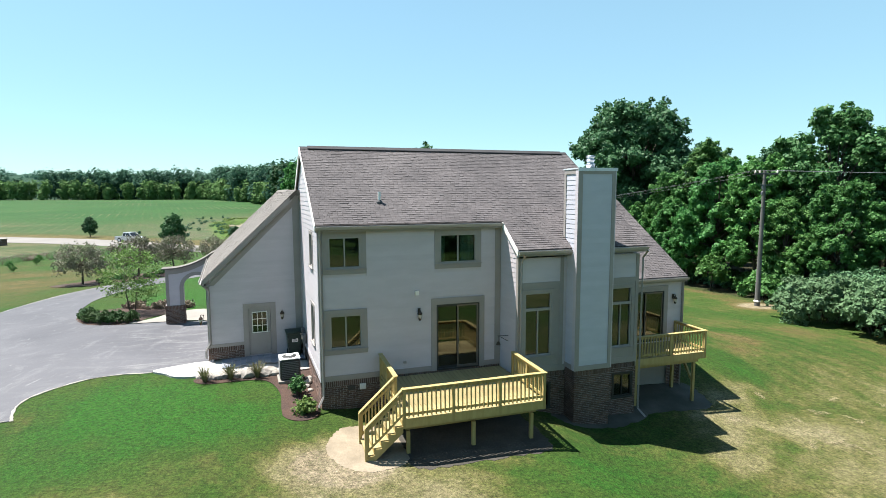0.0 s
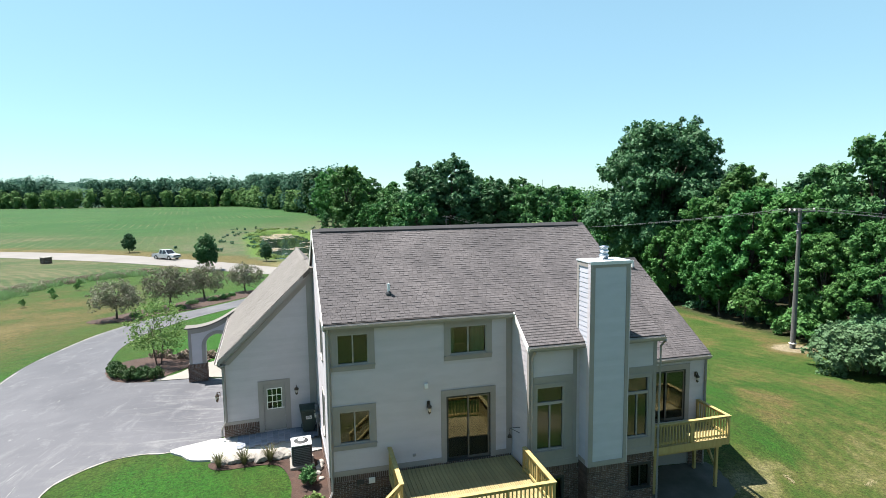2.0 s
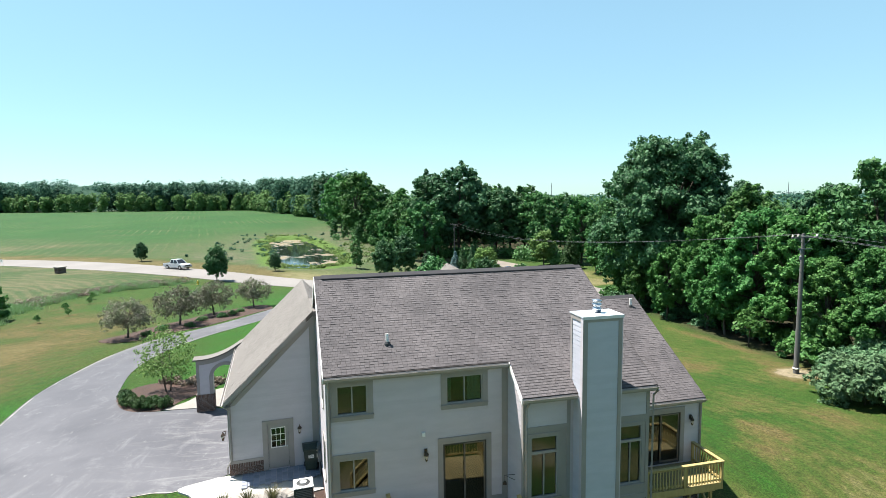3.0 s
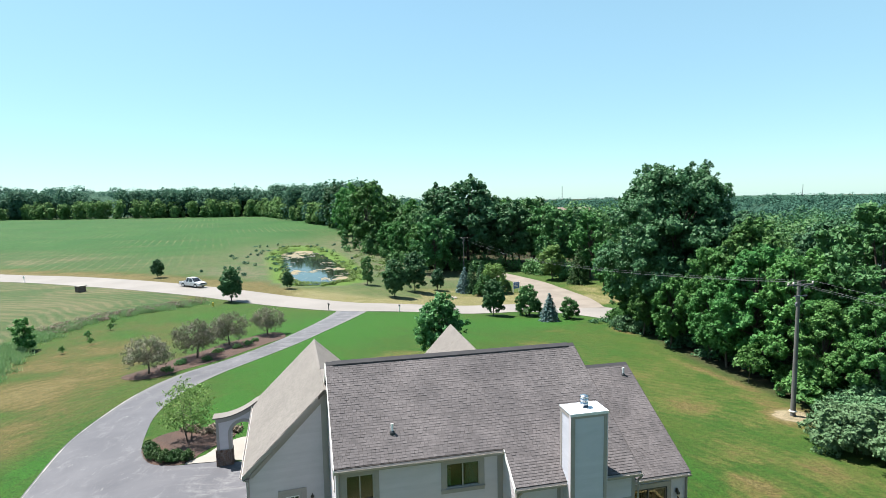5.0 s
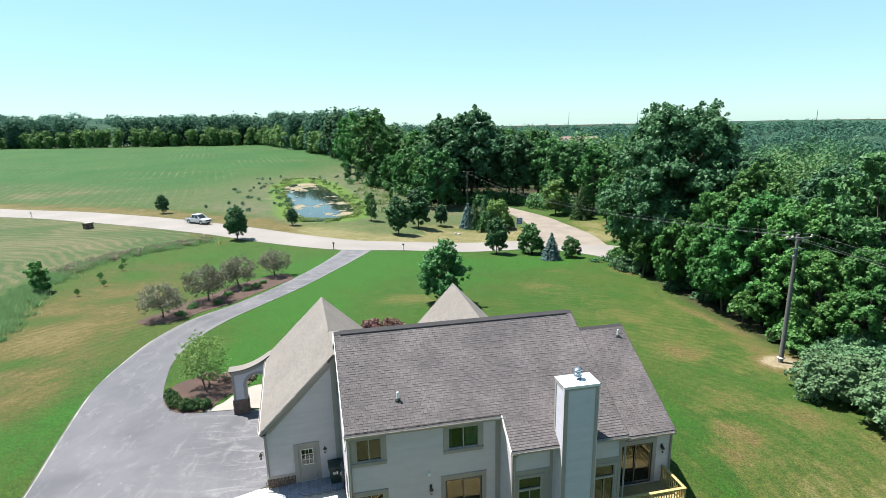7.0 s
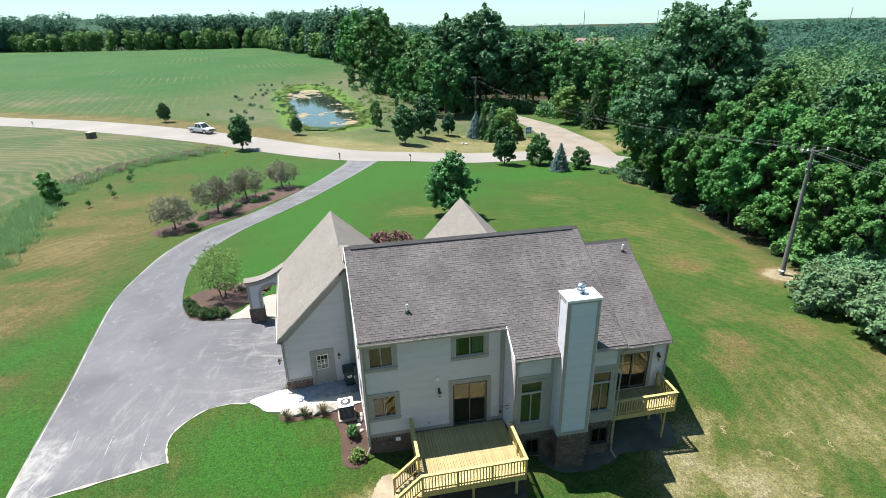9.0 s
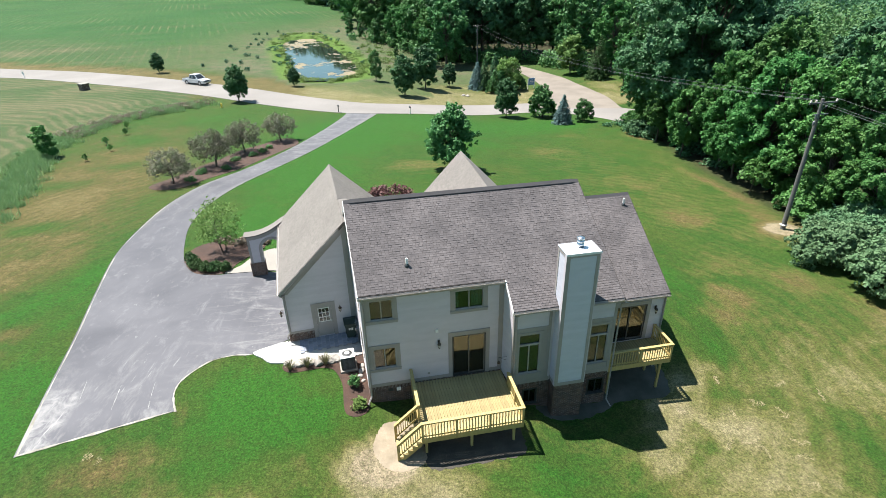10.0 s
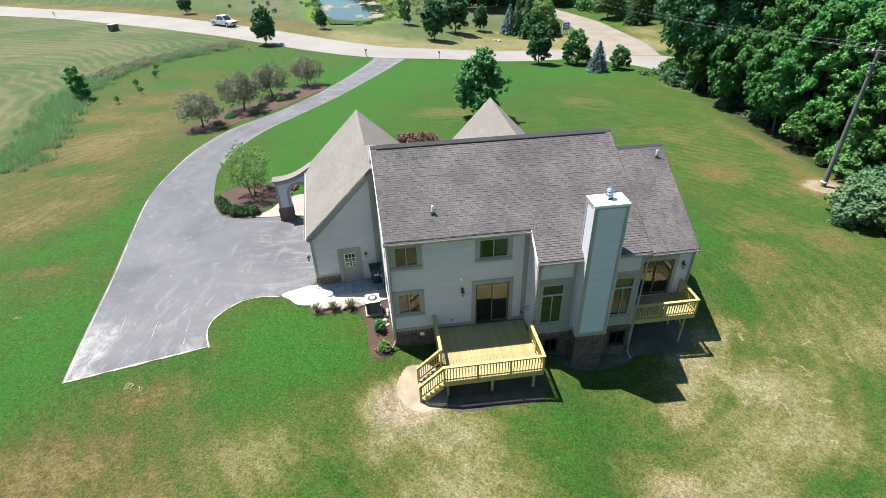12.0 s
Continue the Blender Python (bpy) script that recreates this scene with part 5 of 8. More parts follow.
def side_door(face, hole, parent):
    u0, z0, u1, z1 = hole
    d = face_part("side_door", face, [(u0 - 0.22, 0, z0, u0, 0.035, z1), (u1, 0, z0, u1 + 0.22, 0.035, z1), (u0 - 0.22, 0, z1, u1 + 0.22, 0.035, z1 + 0.2)], trim_mat, parent, "taupe door with a nine-light window")
    a, b, c, e = u0 + 0.16, u1 - 0.16, z1 - 1.05, z1 - 0.2
    face_part("door_leaf", face, [(p, -0.06, q, r, -0.02, s) for p, q, r, s in cells(u0 + 0.01, u1 - 0.01, z0 + 0.02, z1 - 0.01, [(a, c, b, e)])], door_mat, d)
    bars = [(a - 0.03, -0.02, c - 0.03, b + 0.03, 0.0, c), (a - 0.03, -0.02, e, b + 0.03, 0.0, e + 0.03), (a - 0.03, -0.02, c, a, 0.0, e), (b, -0.02, c, b + 0.03, 0.0, e)]
    for k in (1, 2):
        x, z = a + (b - a) * k / 3, c + (e - c) * k / 3
        bars += [(x - 0.011, -0.025, c, x + 0.011, -0.002, e), (a, -0.025, z - 0.011, b, -0.003, z + 0.011)]
    face_part("glazing_bars", face, bars, white_mat, d)
    for i in range(3):
        for j in range(3):
            p, q = a + (b - a) * i / 3, c + (e - c) * j / 3
            face_part("pane", face, [(p, -0.045, q, p + (b - a) / 3, -0.04, q + (e - c) / 3)], glass_mat, d)
    bm = bmesh.new()
    tube(bm, face(u1 - 0.08, -0.02, 1.0), face(u1 - 0.08, 0.05, 1.0), 0.028, 0.028, 10)
    part("door_knob", bm, metal_mat, d)


side_door(gback, DO, gar)
box_part("garage_back", (-3.9, 0.6, 0), (3.9, 0.66, 3.2), room_mat, gar)


under_mat = surface("pale_shingle_underlay", (0.102, 0.088, 0.076), (0.082, 0.071, 0.061), 0.95, 1, 40, bump=0.4)


def swept_roof():
    """The long slope towards the drive, straight above and swept out in a flare over the arch at the far end."""
    pts = [(GX, -0.22, GZ), (GX, GL, GZ), (RIDX, GL, RIDZ), (RIDX, -0.22, RIDZ)]
    bm = bmesh.new()
    prism(bm, [(GX, -0.22, GZ), (GX, GL, GZ), (RIDX, GL, RIDZ), (RIDX, -0.22, RIDZ)], Vector((0, 0, -0.2)))
    r = part("garage_roof", bm, under_mat, gar, "steep pale grey-brown shingle roof")
    bm = bmesh.new()
    prism(bm, [(RIDX, 3.0, RIDZ), (RIDX, GL, RIDZ), (3.6, GL, 3.2), (3.6, 3.0, 3.2)], Vector((0, 0, -0.2)))
    box(bm, RIDX, -0.22, RIDZ - 0.25, 0.1, 3.0, RIDZ - 0.02)
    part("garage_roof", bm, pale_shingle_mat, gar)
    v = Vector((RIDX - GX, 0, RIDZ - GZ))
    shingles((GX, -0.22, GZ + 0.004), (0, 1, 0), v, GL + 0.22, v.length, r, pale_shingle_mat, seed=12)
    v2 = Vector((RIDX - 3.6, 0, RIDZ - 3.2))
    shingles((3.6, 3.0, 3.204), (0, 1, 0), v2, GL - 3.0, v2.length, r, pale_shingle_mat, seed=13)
    bm = bmesh.new()
    prism(bm, [(RIDX - 0.13, 3.0, RIDZ - 0.09), (RIDX, 3.0, RIDZ + 0.035), (RIDX + 0.13, 3.0, RIDZ - 0.09)], Vector((0, GL - 3.0, 0)))
    part("ridge_cap", bm, pale_shingle_mat, r)
    rk = bmesh.new()
    prism(rk, [(GX, -0.22, GZ - 0.01), (RIDX - 0.3, -0.22, RIDZ - 0.31), (RIDX - 0.3, -0.22, RIDZ - 0.55), (GX + 0.02, -0.22, GZ - 0.2)], Vector((0, -0.03, 0)))
    part("barge_board", rk, trim_mat, gar)
    g = bmesh.new()
    a, b = Vector((GX, GL, GZ - 0.02)), Vector((GX, -0.2, GZ - 0.02))
    prism(g, [a + Vector((x, 0, z)) for x, z in ((0, 0), (-0.02, -0.12), (-0.09, -0.12), (-0.12, -0.01), (-0.105, -0.01), (-0.08, -0.10), (-0.02, -0.10))], b - a)
    part("gutter", g, gutter_mat, gar, "painted gutter along the eave")
    s = bmesh.new()
    box(s, GX + 0.02, -0.2, GZ - 0.24, GX + 0.3, GL - 0.1, GZ - 0.21)
    part("soffit", s, trim_mat, gar)


swept_roof()


def arch_wing():
    """A wing wall with a round arch beside the garage, under a swept shingle coping, on brick piers."""
    y0, y1, xa, xb = 8.78, 9.28, -6.50, GX + 0.15
    cx, r, spring = -4.95, 0.68, 1.70

    def top(x):
        t = min(max((xb - x) / (xb - xa), 0), 1)
        return 2.78 + 0.86 * (1 - t) ** 2.1 - 0.10 * (1 - t)

    n = 24
    xs = sorted({xa + (xb - xa) * i / 30 for i in range(31)} | {cx - r * math.cos(math.pi * i / n) for i in range(n + 1)})
    verts, faces = [], []
    for y in (y0, y1):
        for x in xs:
            low = 0.75 if abs(x - cx) >= r - 1e-6 else spring + math.sqrt(max(r * r - (x - cx) ** 2, 0))
            verts += [(x, y, low), (x, y, top(x))]
    m = len(xs)
    for i in range(m - 1):
        a, b = 2 * i, 2 * m + 2 * i
        faces += [(a, a + 2, a + 3, a + 1), (b, b + 1, b + 3, b + 2)]
        if abs(xs[i] - cx) < r - 1e-6 or abs(xs[i + 1] - cx) < r - 1e-6:
            faces.append((a, b, b + 2, a + 2))
    faces += [(0, 1, 2 * m + 1, 2 * m)]
    for x in (cx - r, cx + r):
        k = len(verts)
        verts += [(x, y0, 0.75), (x, y1, 0.75), (x, y1, spring), (x, y0, spring)]
        faces.append((k, k + 1, k + 2, k + 3))
    w = shape("arch_wall", verts, faces, siding_mat, gar, "arched wing wall with grey trim and brick piers")
    # trim band round the arch and along the edges
    bm = bmesh.new()
    for i in range(n):
        a, b = math.pi * i / n, math.pi * (i + 1) / n
        q = [(cx - rr * math.cos(t), y0 - 0.03, spring + rr * math.sin(t)) for rr, t in ((r, a), (r, b), (r + 0.2, b), (r + 0.2, a))]
        prism(bm, q, Vector((0, 0.03, 0)))
    for x in (cx - r - 0.2, cx + r):
        box(bm, x, y0 - 0.03, 0.75, x + 0.2, y0, spring)
    box(bm, xa, y0 - 0.03, 0.75, xa + 0.16, y0, top(xa))
    part("arch_trim", bm, trim_mat, w)
    bm = bmesh.new()
    for a, b in zip(xs, xs[1:]):
        if b - a > 1e-5:
            prism(bm, [(a, y0 - 0.035, top(a) - 0.28), (b, y0 - 0.035, top(b) - 0.28), (b, y0 - 0.035, top(b)), (a, y0 - 0.035, top(a))], Vector((0, 0.032, 0)))
    part("coping_trim", bm, trim_mat, w)
    cv, cf = [], []
    cs = [xa - 0.15 + (xb + 0.35 - xa) * i / 26 for i in range(27)]
    for x in cs:
        z = top(x) + (0.35 * (x - xb) if x > xb else 0)
        for y, dz in ((y0 - 0.16, 0.0), (y0 - 0.16, 0.07), (y1 + 0.16, 0.07), (y1 + 0.16, 0.0)):
            cv.append((x, y, z + dz))
    for i in range(26):
        for k in range(4):
            a = 4 * i
            cf.append((a + k, a + 4 + k, a + 4 + (k + 1) % 4, a + (k + 1) % 4))
    cf += [(0, 1, 2, 3), (104, 107, 106, 105)]
    c = shape("coping", cv, cf, pale_shingle_mat, w, "swept shingle coping")
    for a, b in ((xa - 0.06, cx - r + 0.02), (cx + r - 0.02, xb)):
        f1, f2 = Face((a, y0 - 0.06), (1, 0), (0, -1)), Face((a, y0 - 0.06), (0, 1), (-1, 0))
        f3 = Face((b, y0 - 0.06), (0, 1), (1, 0))
        for f, u in ((f1, b - a), (f2, 0.62), (f3, 0.62)):
            bricks(f, 0.0, u, -0.4, 0.75, [], gar, "brick_pier")
    return w


arch_wing()


# ---- decks ----
def rail_run(deck, a, b, floor, height=0.92, posts=2, joined=False):
    """A railing between two points of the plan: posts, rails, balusters and a flat cap."""
    a, b = Vector(a), Vector(b)
    d, length = (b - a).normalized(), (b - a).length
    turn = math.atan2(d.y, d.x)
    base = pose(a.x, a.y, floor, 0, 0, math.degrees(turn))
    cap = box_part("rail_cap", (0.077 if joined else -0.075, -0.075, height - 0.035), (length + (0.02 if joined else 0.075), 0.075, height), deck_mat, deck, bevel=0.006)
    cap.matrix_basis = base
    for z in (height - 0.125, 0.09):
        o = box_part("rail", (0.0, -0.02, z), (length, 0.02, z + 0.085), deck_mat, deck)
        o.matrix_basis = base
    for k in range(1 if joined else 0, posts):
        o = box_part("post", (-0.045, -0.045, -0.28), (0.045, 0.045, height - 0.037), deck_mat, deck)
        o.matrix_basis = base @ pose(length * k / (posts - 1), 0, 0)
    n = int(length / 0.135)
    proto = None
    for k in range(1, n):
        x = length * k / n
        m = base @ pose(x, -0.04, 0)
        if proto is None:
            proto = box_part("baluster", (-0.019, -0.019, 0.05), (0.019, 0.019, height - 0.05), deck_mat, deck)
            proto.matrix_basis = m
        else:
            again(proto, m, deck)


def decking(deck, x0, x1, y0, y1, z, across):
    n = int(((x1 - x0) if across else (y1 - y0)) / 0.146)
    w = ((x1 - x0) if across else (y1 - y0)) / n
    proto = None
    for k in range(n):
        if proto is None:
            proto = box_part("deck_board", (0, 0, 0), ((w - 0.011) if across else x1 - x0, (y1 - y0) if across else w - 0.011, 0.03), floor_mat, deck, bevel=0.003)
            o = proto
        else:
            o = again(proto, Matrix(), deck)
        o.matrix_basis = pose(x0 + (k * w if across else 0), y0 + (0 if across else k * w), z - 0.03)


def legs(deck, places, top, size=0.055):
    for x, y in places:
        g = zat(x, y) - 0.1
        box_part("support_post", (x - size, y - size, g), (x + size, y + size, top), deck_mat, deck)


big = thing("deck", "new yellow treated-pine deck with railings and side steps", "deck")
DX0, DX1, DY0, DY1, DZ = 2.07, 6.64, -4.24, YB - 0.03, 0.40
decking(big, DX0, DX1, DY0 + 0.0, DY1, DZ, True)
for n, lo, hi in (("rim_board", (DX0, DY0 - 0.04, DZ - 0.27), (DX1, DY0, DZ - 0.002)), ("rim_board", (DX0 - 0.04, DY0 - 0.04, DZ - 0.27), (DX0, DY1, DZ - 0.002)), ("rim_board", (DX1, DY0 - 0.04, DZ - 0.27), (DX1 + 0.04, DY1, DZ - 0.002)),
                  ("beam", (DX0 + 0.1, DY0 + 0.32, DZ - 0.5), (DX1 - 0.1, DY0 + 0.46, DZ - 0.27))):
    box_part(n, lo, hi, deck_mat, big)
for k in range(1, 9):
    y = DY0 + (DY1 - DY0) * k / 9
    box_part("joist", (DX0, y - 0.02, DZ - 0.26), (DX1, y + 0.02, DZ - 0.032), deck_mat, big)
legs(big, ((2.25, -3.95), (4.35, -3.95), (6.35, -3.95), (4.35, -1.2), (6.35, -1.2)), DZ - 0.5)
rail_run(big, (DX0, DY0), (DX1, DY0), DZ, posts=4)
rail_run(big, (DX1, DY0), (DX1, BY - 0.08), DZ, posts=3, joined=True)
rail_run(big, (DX0, DY0 + 1.15), (DX0, DY1 - 0.05), DZ, posts=3)


def steps(deck):
    """A flight of open treads down the side, with stringers and sloping rails."""
    n, rise, going = 6, 0.19, 0.212
    ya, yb = DY0 + 0.02, DY0 + 1.12
    for k in range(n - 1):
        x, z = DX0 - 0.04 - going * k, DZ - rise * (k + 1)
        box_part("tread", (x - going - 0.03, ya, z - 0.04), (x, yb, z), floor_mat, deck, bevel=0.004)
        box_part("riser", (x - 0.02, ya + 0.02, z), (x, yb - 0.02, z + rise - 0.04), deck_mat, deck)
    xe, ze = DX0 - 0.04 - going * (n - 1), DZ - rise * n
    for y in (ya - 0.03, yb - 0.01):
        bm = bmesh.new()
        pts = [(DX0 - 0.04, y, DZ - 0.02)]
        for k in range(n - 1):
            pts += [(DX0 - 0.04 - going * k, y, DZ - rise * (k + 1) - 0.04), (DX0 - 0.04 - going * (k + 1), y, DZ - rise * (k + 1) - 0.04)]
        pts += [(xe, y, ze - 0.02), (xe + 0.22, y, ze - 0.02), (DX0 - 0.04, y, DZ - 0.42)]
        prism(bm, pts, Vector((0, 0.04, 0)))
        part("stringer", bm, deck_mat, deck)
        top, bottom = Vector((DX0 - 0.02, y + 0.02, DZ + 0.93)), Vector((xe - 0.06, y + 0.02, ze + 0.93 + 0.1))
        for dz, w, h in ((0, 0.07, 0.035), (-0.13, 0.02, 0.09), (-0.74, 0.02, 0.09)):
            bm = bmesh.new()
            prism(bm, [top + Vector((0, -w, dz)), bottom + Vector((0, -w, dz)), bottom + Vector((0, -w, dz - h)), top + Vector((0, -w, dz - h))], Vector((0, 2 * w, 0)))
            part("stair_rail", bm, deck_mat, deck)
        box_part("newel_post", (xe - 0.07, y - 0.025, ze - 0.1), (xe + 0.02, y + 0.065, ze + 1.0), deck_mat, deck)
        for k in range(1, 11):
            p = top.lerp(bottom, k / 11)
            box_part("baluster", (p.x - 0.019, y + 0.001, p.z - 0.80), (p.x + 0.019, y + 0.039, p.z - 0.06), deck_mat, deck)


steps(big)

small = thing("deck", "small raised pine deck with railings at the wing door", "deck")
SX0, SX1, SY0, SY1, SZ = 12.13, 15.56, -1.60, 0.17, 0.36
decking(small, SX0, SX1, SY0, SY1, SZ, True)
for n, lo, hi in (("rim_board", (SX0, SY0 - 0.04, SZ - 0.27), (SX1, SY0, SZ - 0.002)), ("rim_board", (SX0 - 0.04, SY0 - 0.04, SZ - 0.27), (SX0, SY1, SZ - 0.002)), ("rim_board", (SX1, SY0 - 0.04, SZ - 0.27), (SX1 + 0.04, SY1, SZ - 0.002)), ("beam", (SX0 + 0.1, SY0 + 0.2, SZ - 0.48), (SX1 - 0.1, SY0 + 0.34, SZ - 0.27))):
    box_part(n, lo, hi, deck_mat, small)
for k in range(1, 9):
    x = SX0 + (SX1 - SX0) * k / 9
    box_part("joist", (x - 0.02, SY0, SZ - 0.26), (x + 0.02, SY1, SZ - 0.032), deck_mat, small)
legs(small, ((12.38, -1.33), (15.28, -1.33), (15.28, -0.1)), SZ - 0.48)
bm = bmesh.new()
prism(bm, [(15.24, -1.3, -0.9), (15.24, -1.3, -1.05), (15.24, -0.45, SZ - 0.3), (15.24, -0.6, SZ - 0.3)], Vector((0.08, 0, 0)))
part("brace", bm, deck_mat, small)
rail_run(small, (SX0, SY0), (SX1, SY0), SZ, posts=3)
rail_run(small, (SX1, SY0), (SX1, SY1 - 0.05), SZ, posts=2, joined=True)
rail_run(small, (SX0, SY0), (SX0, SY1 - 0.05), SZ, posts=2, joined=True)


# ---- trees and shrubs ----
def leaf_mesh(name, p, n, size, rng, parent, material, long=0.62, corners=4):
    """Leaf clumps: a small folded blade at each place p, facing n."""
    k = len(p)
    t = np.cross(n, rng.normal(size=(k, 3)))
    t /= np.linalg.norm(t, axis=1, keepdims=True) + 1e-9
    b = np.cross(n, t)
    s = (size * rng.uniform(0.65, 1.35, k))[:, None]
    fold = n * s * rng.uniform(0.1, 0.45, k)[:, None]
    if corners == 3:
        v = np.stack([p - t * s * 1.1, p - b * s * 0.75 + t * s * 0.5, p + t * s * 0.6 + b * s * 0.9], 1).reshape(-1, 3)
    else:
        v = np.stack([p - t * s, p - b * s * long + fold, p + t * s, p + b * s * long + fold], 1).reshape(-1, 3)
    me = bpy.data.meshes.new(name)
    me.vertices.add(corners * k)
    me.vertices.foreach_set("co", v.astype(np.float32).ravel())
    me.loops.add(corners * k)
    me.loops.foreach_set("vertex_index", np.arange(corners * k, dtype=np.int32))
    me.polygons.add(k)
    me.polygons.foreach_set("loop_start", np.arange(0, corners * k, corners, dtype=np.int32))
    me.update(calc_edges=True)
    me.materials.append(material)
    ob = new(name, me)
    ob.parent = parent
    return ob


def shell(lobes, count, rng, inner=0.72, wild=0.75, lift=0.35, twigs=24):
    """Places and facings of leaves: each lobe of a crown carries a dozen small tufts on its outer side, and the leaves sit on the tufts."""
    lobes = np.array(lobes, float)
    big = np.repeat(lobes, twigs, 0)
    d = rng.normal(size=(len(big), 3)) + np.array([0, 0, 0.25]) + 0.35 * big[:, :3] * (1, 1, 0) / (np.abs(big[:, :2]).max() + 1e-6)
    d /= np.linalg.norm(d, axis=1, keepdims=True)
    ax = big[:, [3, 3, 4]]
    tuft = big[:, :3] + d * ax * rng.uniform(0.35, 1.25, len(big))[:, None]
    size = big[:, 3] * rng.uniform(0.18, 0.40, len(big))
    pick = rng.choice(len(big), count, p=size ** 2 / (size ** 2).sum())
    e = rng.normal(size=(count, 3))
    e /= np.linalg.norm(e, axis=1, keepdims=True)
    p = tuft[pick] + e * (size[pick] * rng.uniform(0.35, 1.1, count))[:, None] * (1, 1, 0.9)
    n = 0.8 * e + 0.5 * d[pick] + wild * rng.normal(size=(count, 3)) + np.array([0, 0, lift])
    n /= np.linalg.norm(n, axis=1, keepdims=True)
    return p, n


def lobes_of(rng, height, radius, base, count, size, top=1.0, skew=0.0, dome=False):
    """Lobes of a crown: on rings that widen to the middle and close at the top."""
    out = []
    for i in range(count):
        h = (i + rng.random()) / count
        a = i * 2.4 + rng.uniform(-0.5, 0.5)
        wide = radius * (math.sin(math.pi * (0.18 + 0.75 * h)) ** 0.8) * rng.uniform(0.45, 0.85)
        if dome:
            wide = radius * math.sqrt(1 - (0.93 * h) ** 2) * min(1.0, 0.55 + 1.6 * h) * rng.uniform(0.5, 0.8)
        z = base + (height - base) * (0.10 + 0.80 * h)
        s = size * radius * rng.uniform(0.75, 1.2) * (1 - 0.25 * h * top)
        out.append((wide * math.cos(a) + skew * h, wide * math.sin(a), z, s, s * rng.uniform(0.7, 0.95)))
    return out


def tree(name, label, category, seed, height, radius, base, lobe_count, leaves, leaf, leaf_mat, size=0.42, trunk=0.2, stems=1, inner=0.7, wild=0.75, corners=4, dome=False):
    rng = np.random.default_rng(seed)
    t = thing(name, label, category)
    lobes = lobes_of(rng, height, radius, base, lobe_count, size, dome=dome)
    bm = bmesh.new()
    for s in range(stems):
        a = s * 2.3
        foot = Vector((0.18 * math.cos(a), 0.18 * math.sin(a), -0.15)) * (stems > 1) + Vector((0, 0, -0.15))
        fork = Vector((rng.normal() * 0.02 * height + foot.x * 3, rng.normal() * 0.02 * height + foot.y * 3, base + 0.12 * (height - base)))
        tube(bm, foot, foot + Vector((0, 0, 0.25)), trunk * 1.35, trunk, 9, False)
        tube(bm, foot + Vector((0, 0, 0.25)), fork, trunk, trunk * 0.72, 9, False)
        for i, (x, y, z, r, c) in enumerate(lobes[s::stems]):
            end = Vector((x, y, z - 0.1 * r))
            start = fork.lerp(Vector((fork.x * 0.5, fork.y * 0.5, height * 0.8)), min(max((z - fork.z) / height * 0.7, 0), 0.6))
            mid = start.lerp(end, 0.5) + Vector((0, 0, 0.06 * height * (0.5 - rng.random())))
            w = trunk * rng.uniform(0.22, 0.42)
            tube(bm, start, mid, w, w * 0.7, 6, False)
            tube(bm, mid, end, w * 0.7, w * 0.25, 6, False)
    part("trunk", bm, bark_mat, t, smooth=True)
    p, n = shell(lobes, leaves, rng, inner, wild)
    leaf_mesh("crown", p, n, leaf, rng, t, leaf_mat, corners=corners)
    return t


def set_thing(t, x, y, scale=1.0, turn=0.0, dz=0.0, squash=1.0):
    t.matrix_basis = pose(x, y, zat(x, y) + dz, 0, 0, turn) @ Matrix.Diagonal((scale, scale, scale * squash, 1))
    return t


def copy_to(t, x, y, scale=1.0, turn=0.0, squash=1.0):
    s = Vector(t.scale)
    c = copy_thing(t, Matrix())
    c.matrix_basis = pose(x, y, zat(x, y), 0, 0, turn) @ Matrix.Diagonal((scale, scale, scale * squash, 1))
    return c


rnd = random.Random(21)
WOOD = "woodland trees"
oak = tree("oak_tree", "huge old oak tree with a dark domed crown", "tree", 65, 24.2, 11.4, 2.6, 66, 105000, 0.225, dark_leaf, 0.25, 0.55, dome=True, corners=3)
set_thing(oak, 50.0, 48.5, 1.06)
kinds = [tree("maple_tree", "tall leafy maple at the woodland edge", "tree", 11, 17, 5.0, 2.2, 36, 34000, 0.185, maple_leaf, 0.29, 0.26, corners=3),
         tree("maple_tree", "tall leafy maple at the woodland edge", "tree", 12, 17, 4.6, 2.6, 34, 33000, 0.185, maple_leaf, 0.30, 0.24, corners=3),
         tree("oak_tree", "broad green oak in the woodland edge", "tree", 13, 17, 5.6, 3.0, 36, 34000, 0.19, oak_leaf, 0.30, 0.30, corners=3),
         tree("oak_tree", "dark green oak standing in the woods", "tree", 14, 17, 5.2, 3.4, 34, 32000, 0.195, dark_leaf, 0.31, 0.30, corners=3)]
kinds += [tree("oak_tree", "tall green oak deeper in the woods", "tree", 15, 17, 5.3, 2.6, 30, 13500, 0.265, oak_leaf, 0.32, 0.30, corners=3),
          tree("oak_tree", "tall dark oak deeper in the woods", "tree", 16, 17, 5.4, 2.8, 30, 13500, 0.27, dark_leaf, 0.32, 0.30, corners=3),
          tree("maple_tree", "tall light maple deeper in the woods", "tree", 17, 17, 4.9, 2.2, 30, 13000, 0.26, maple_leaf, 0.32, 0.28, corners=3)]
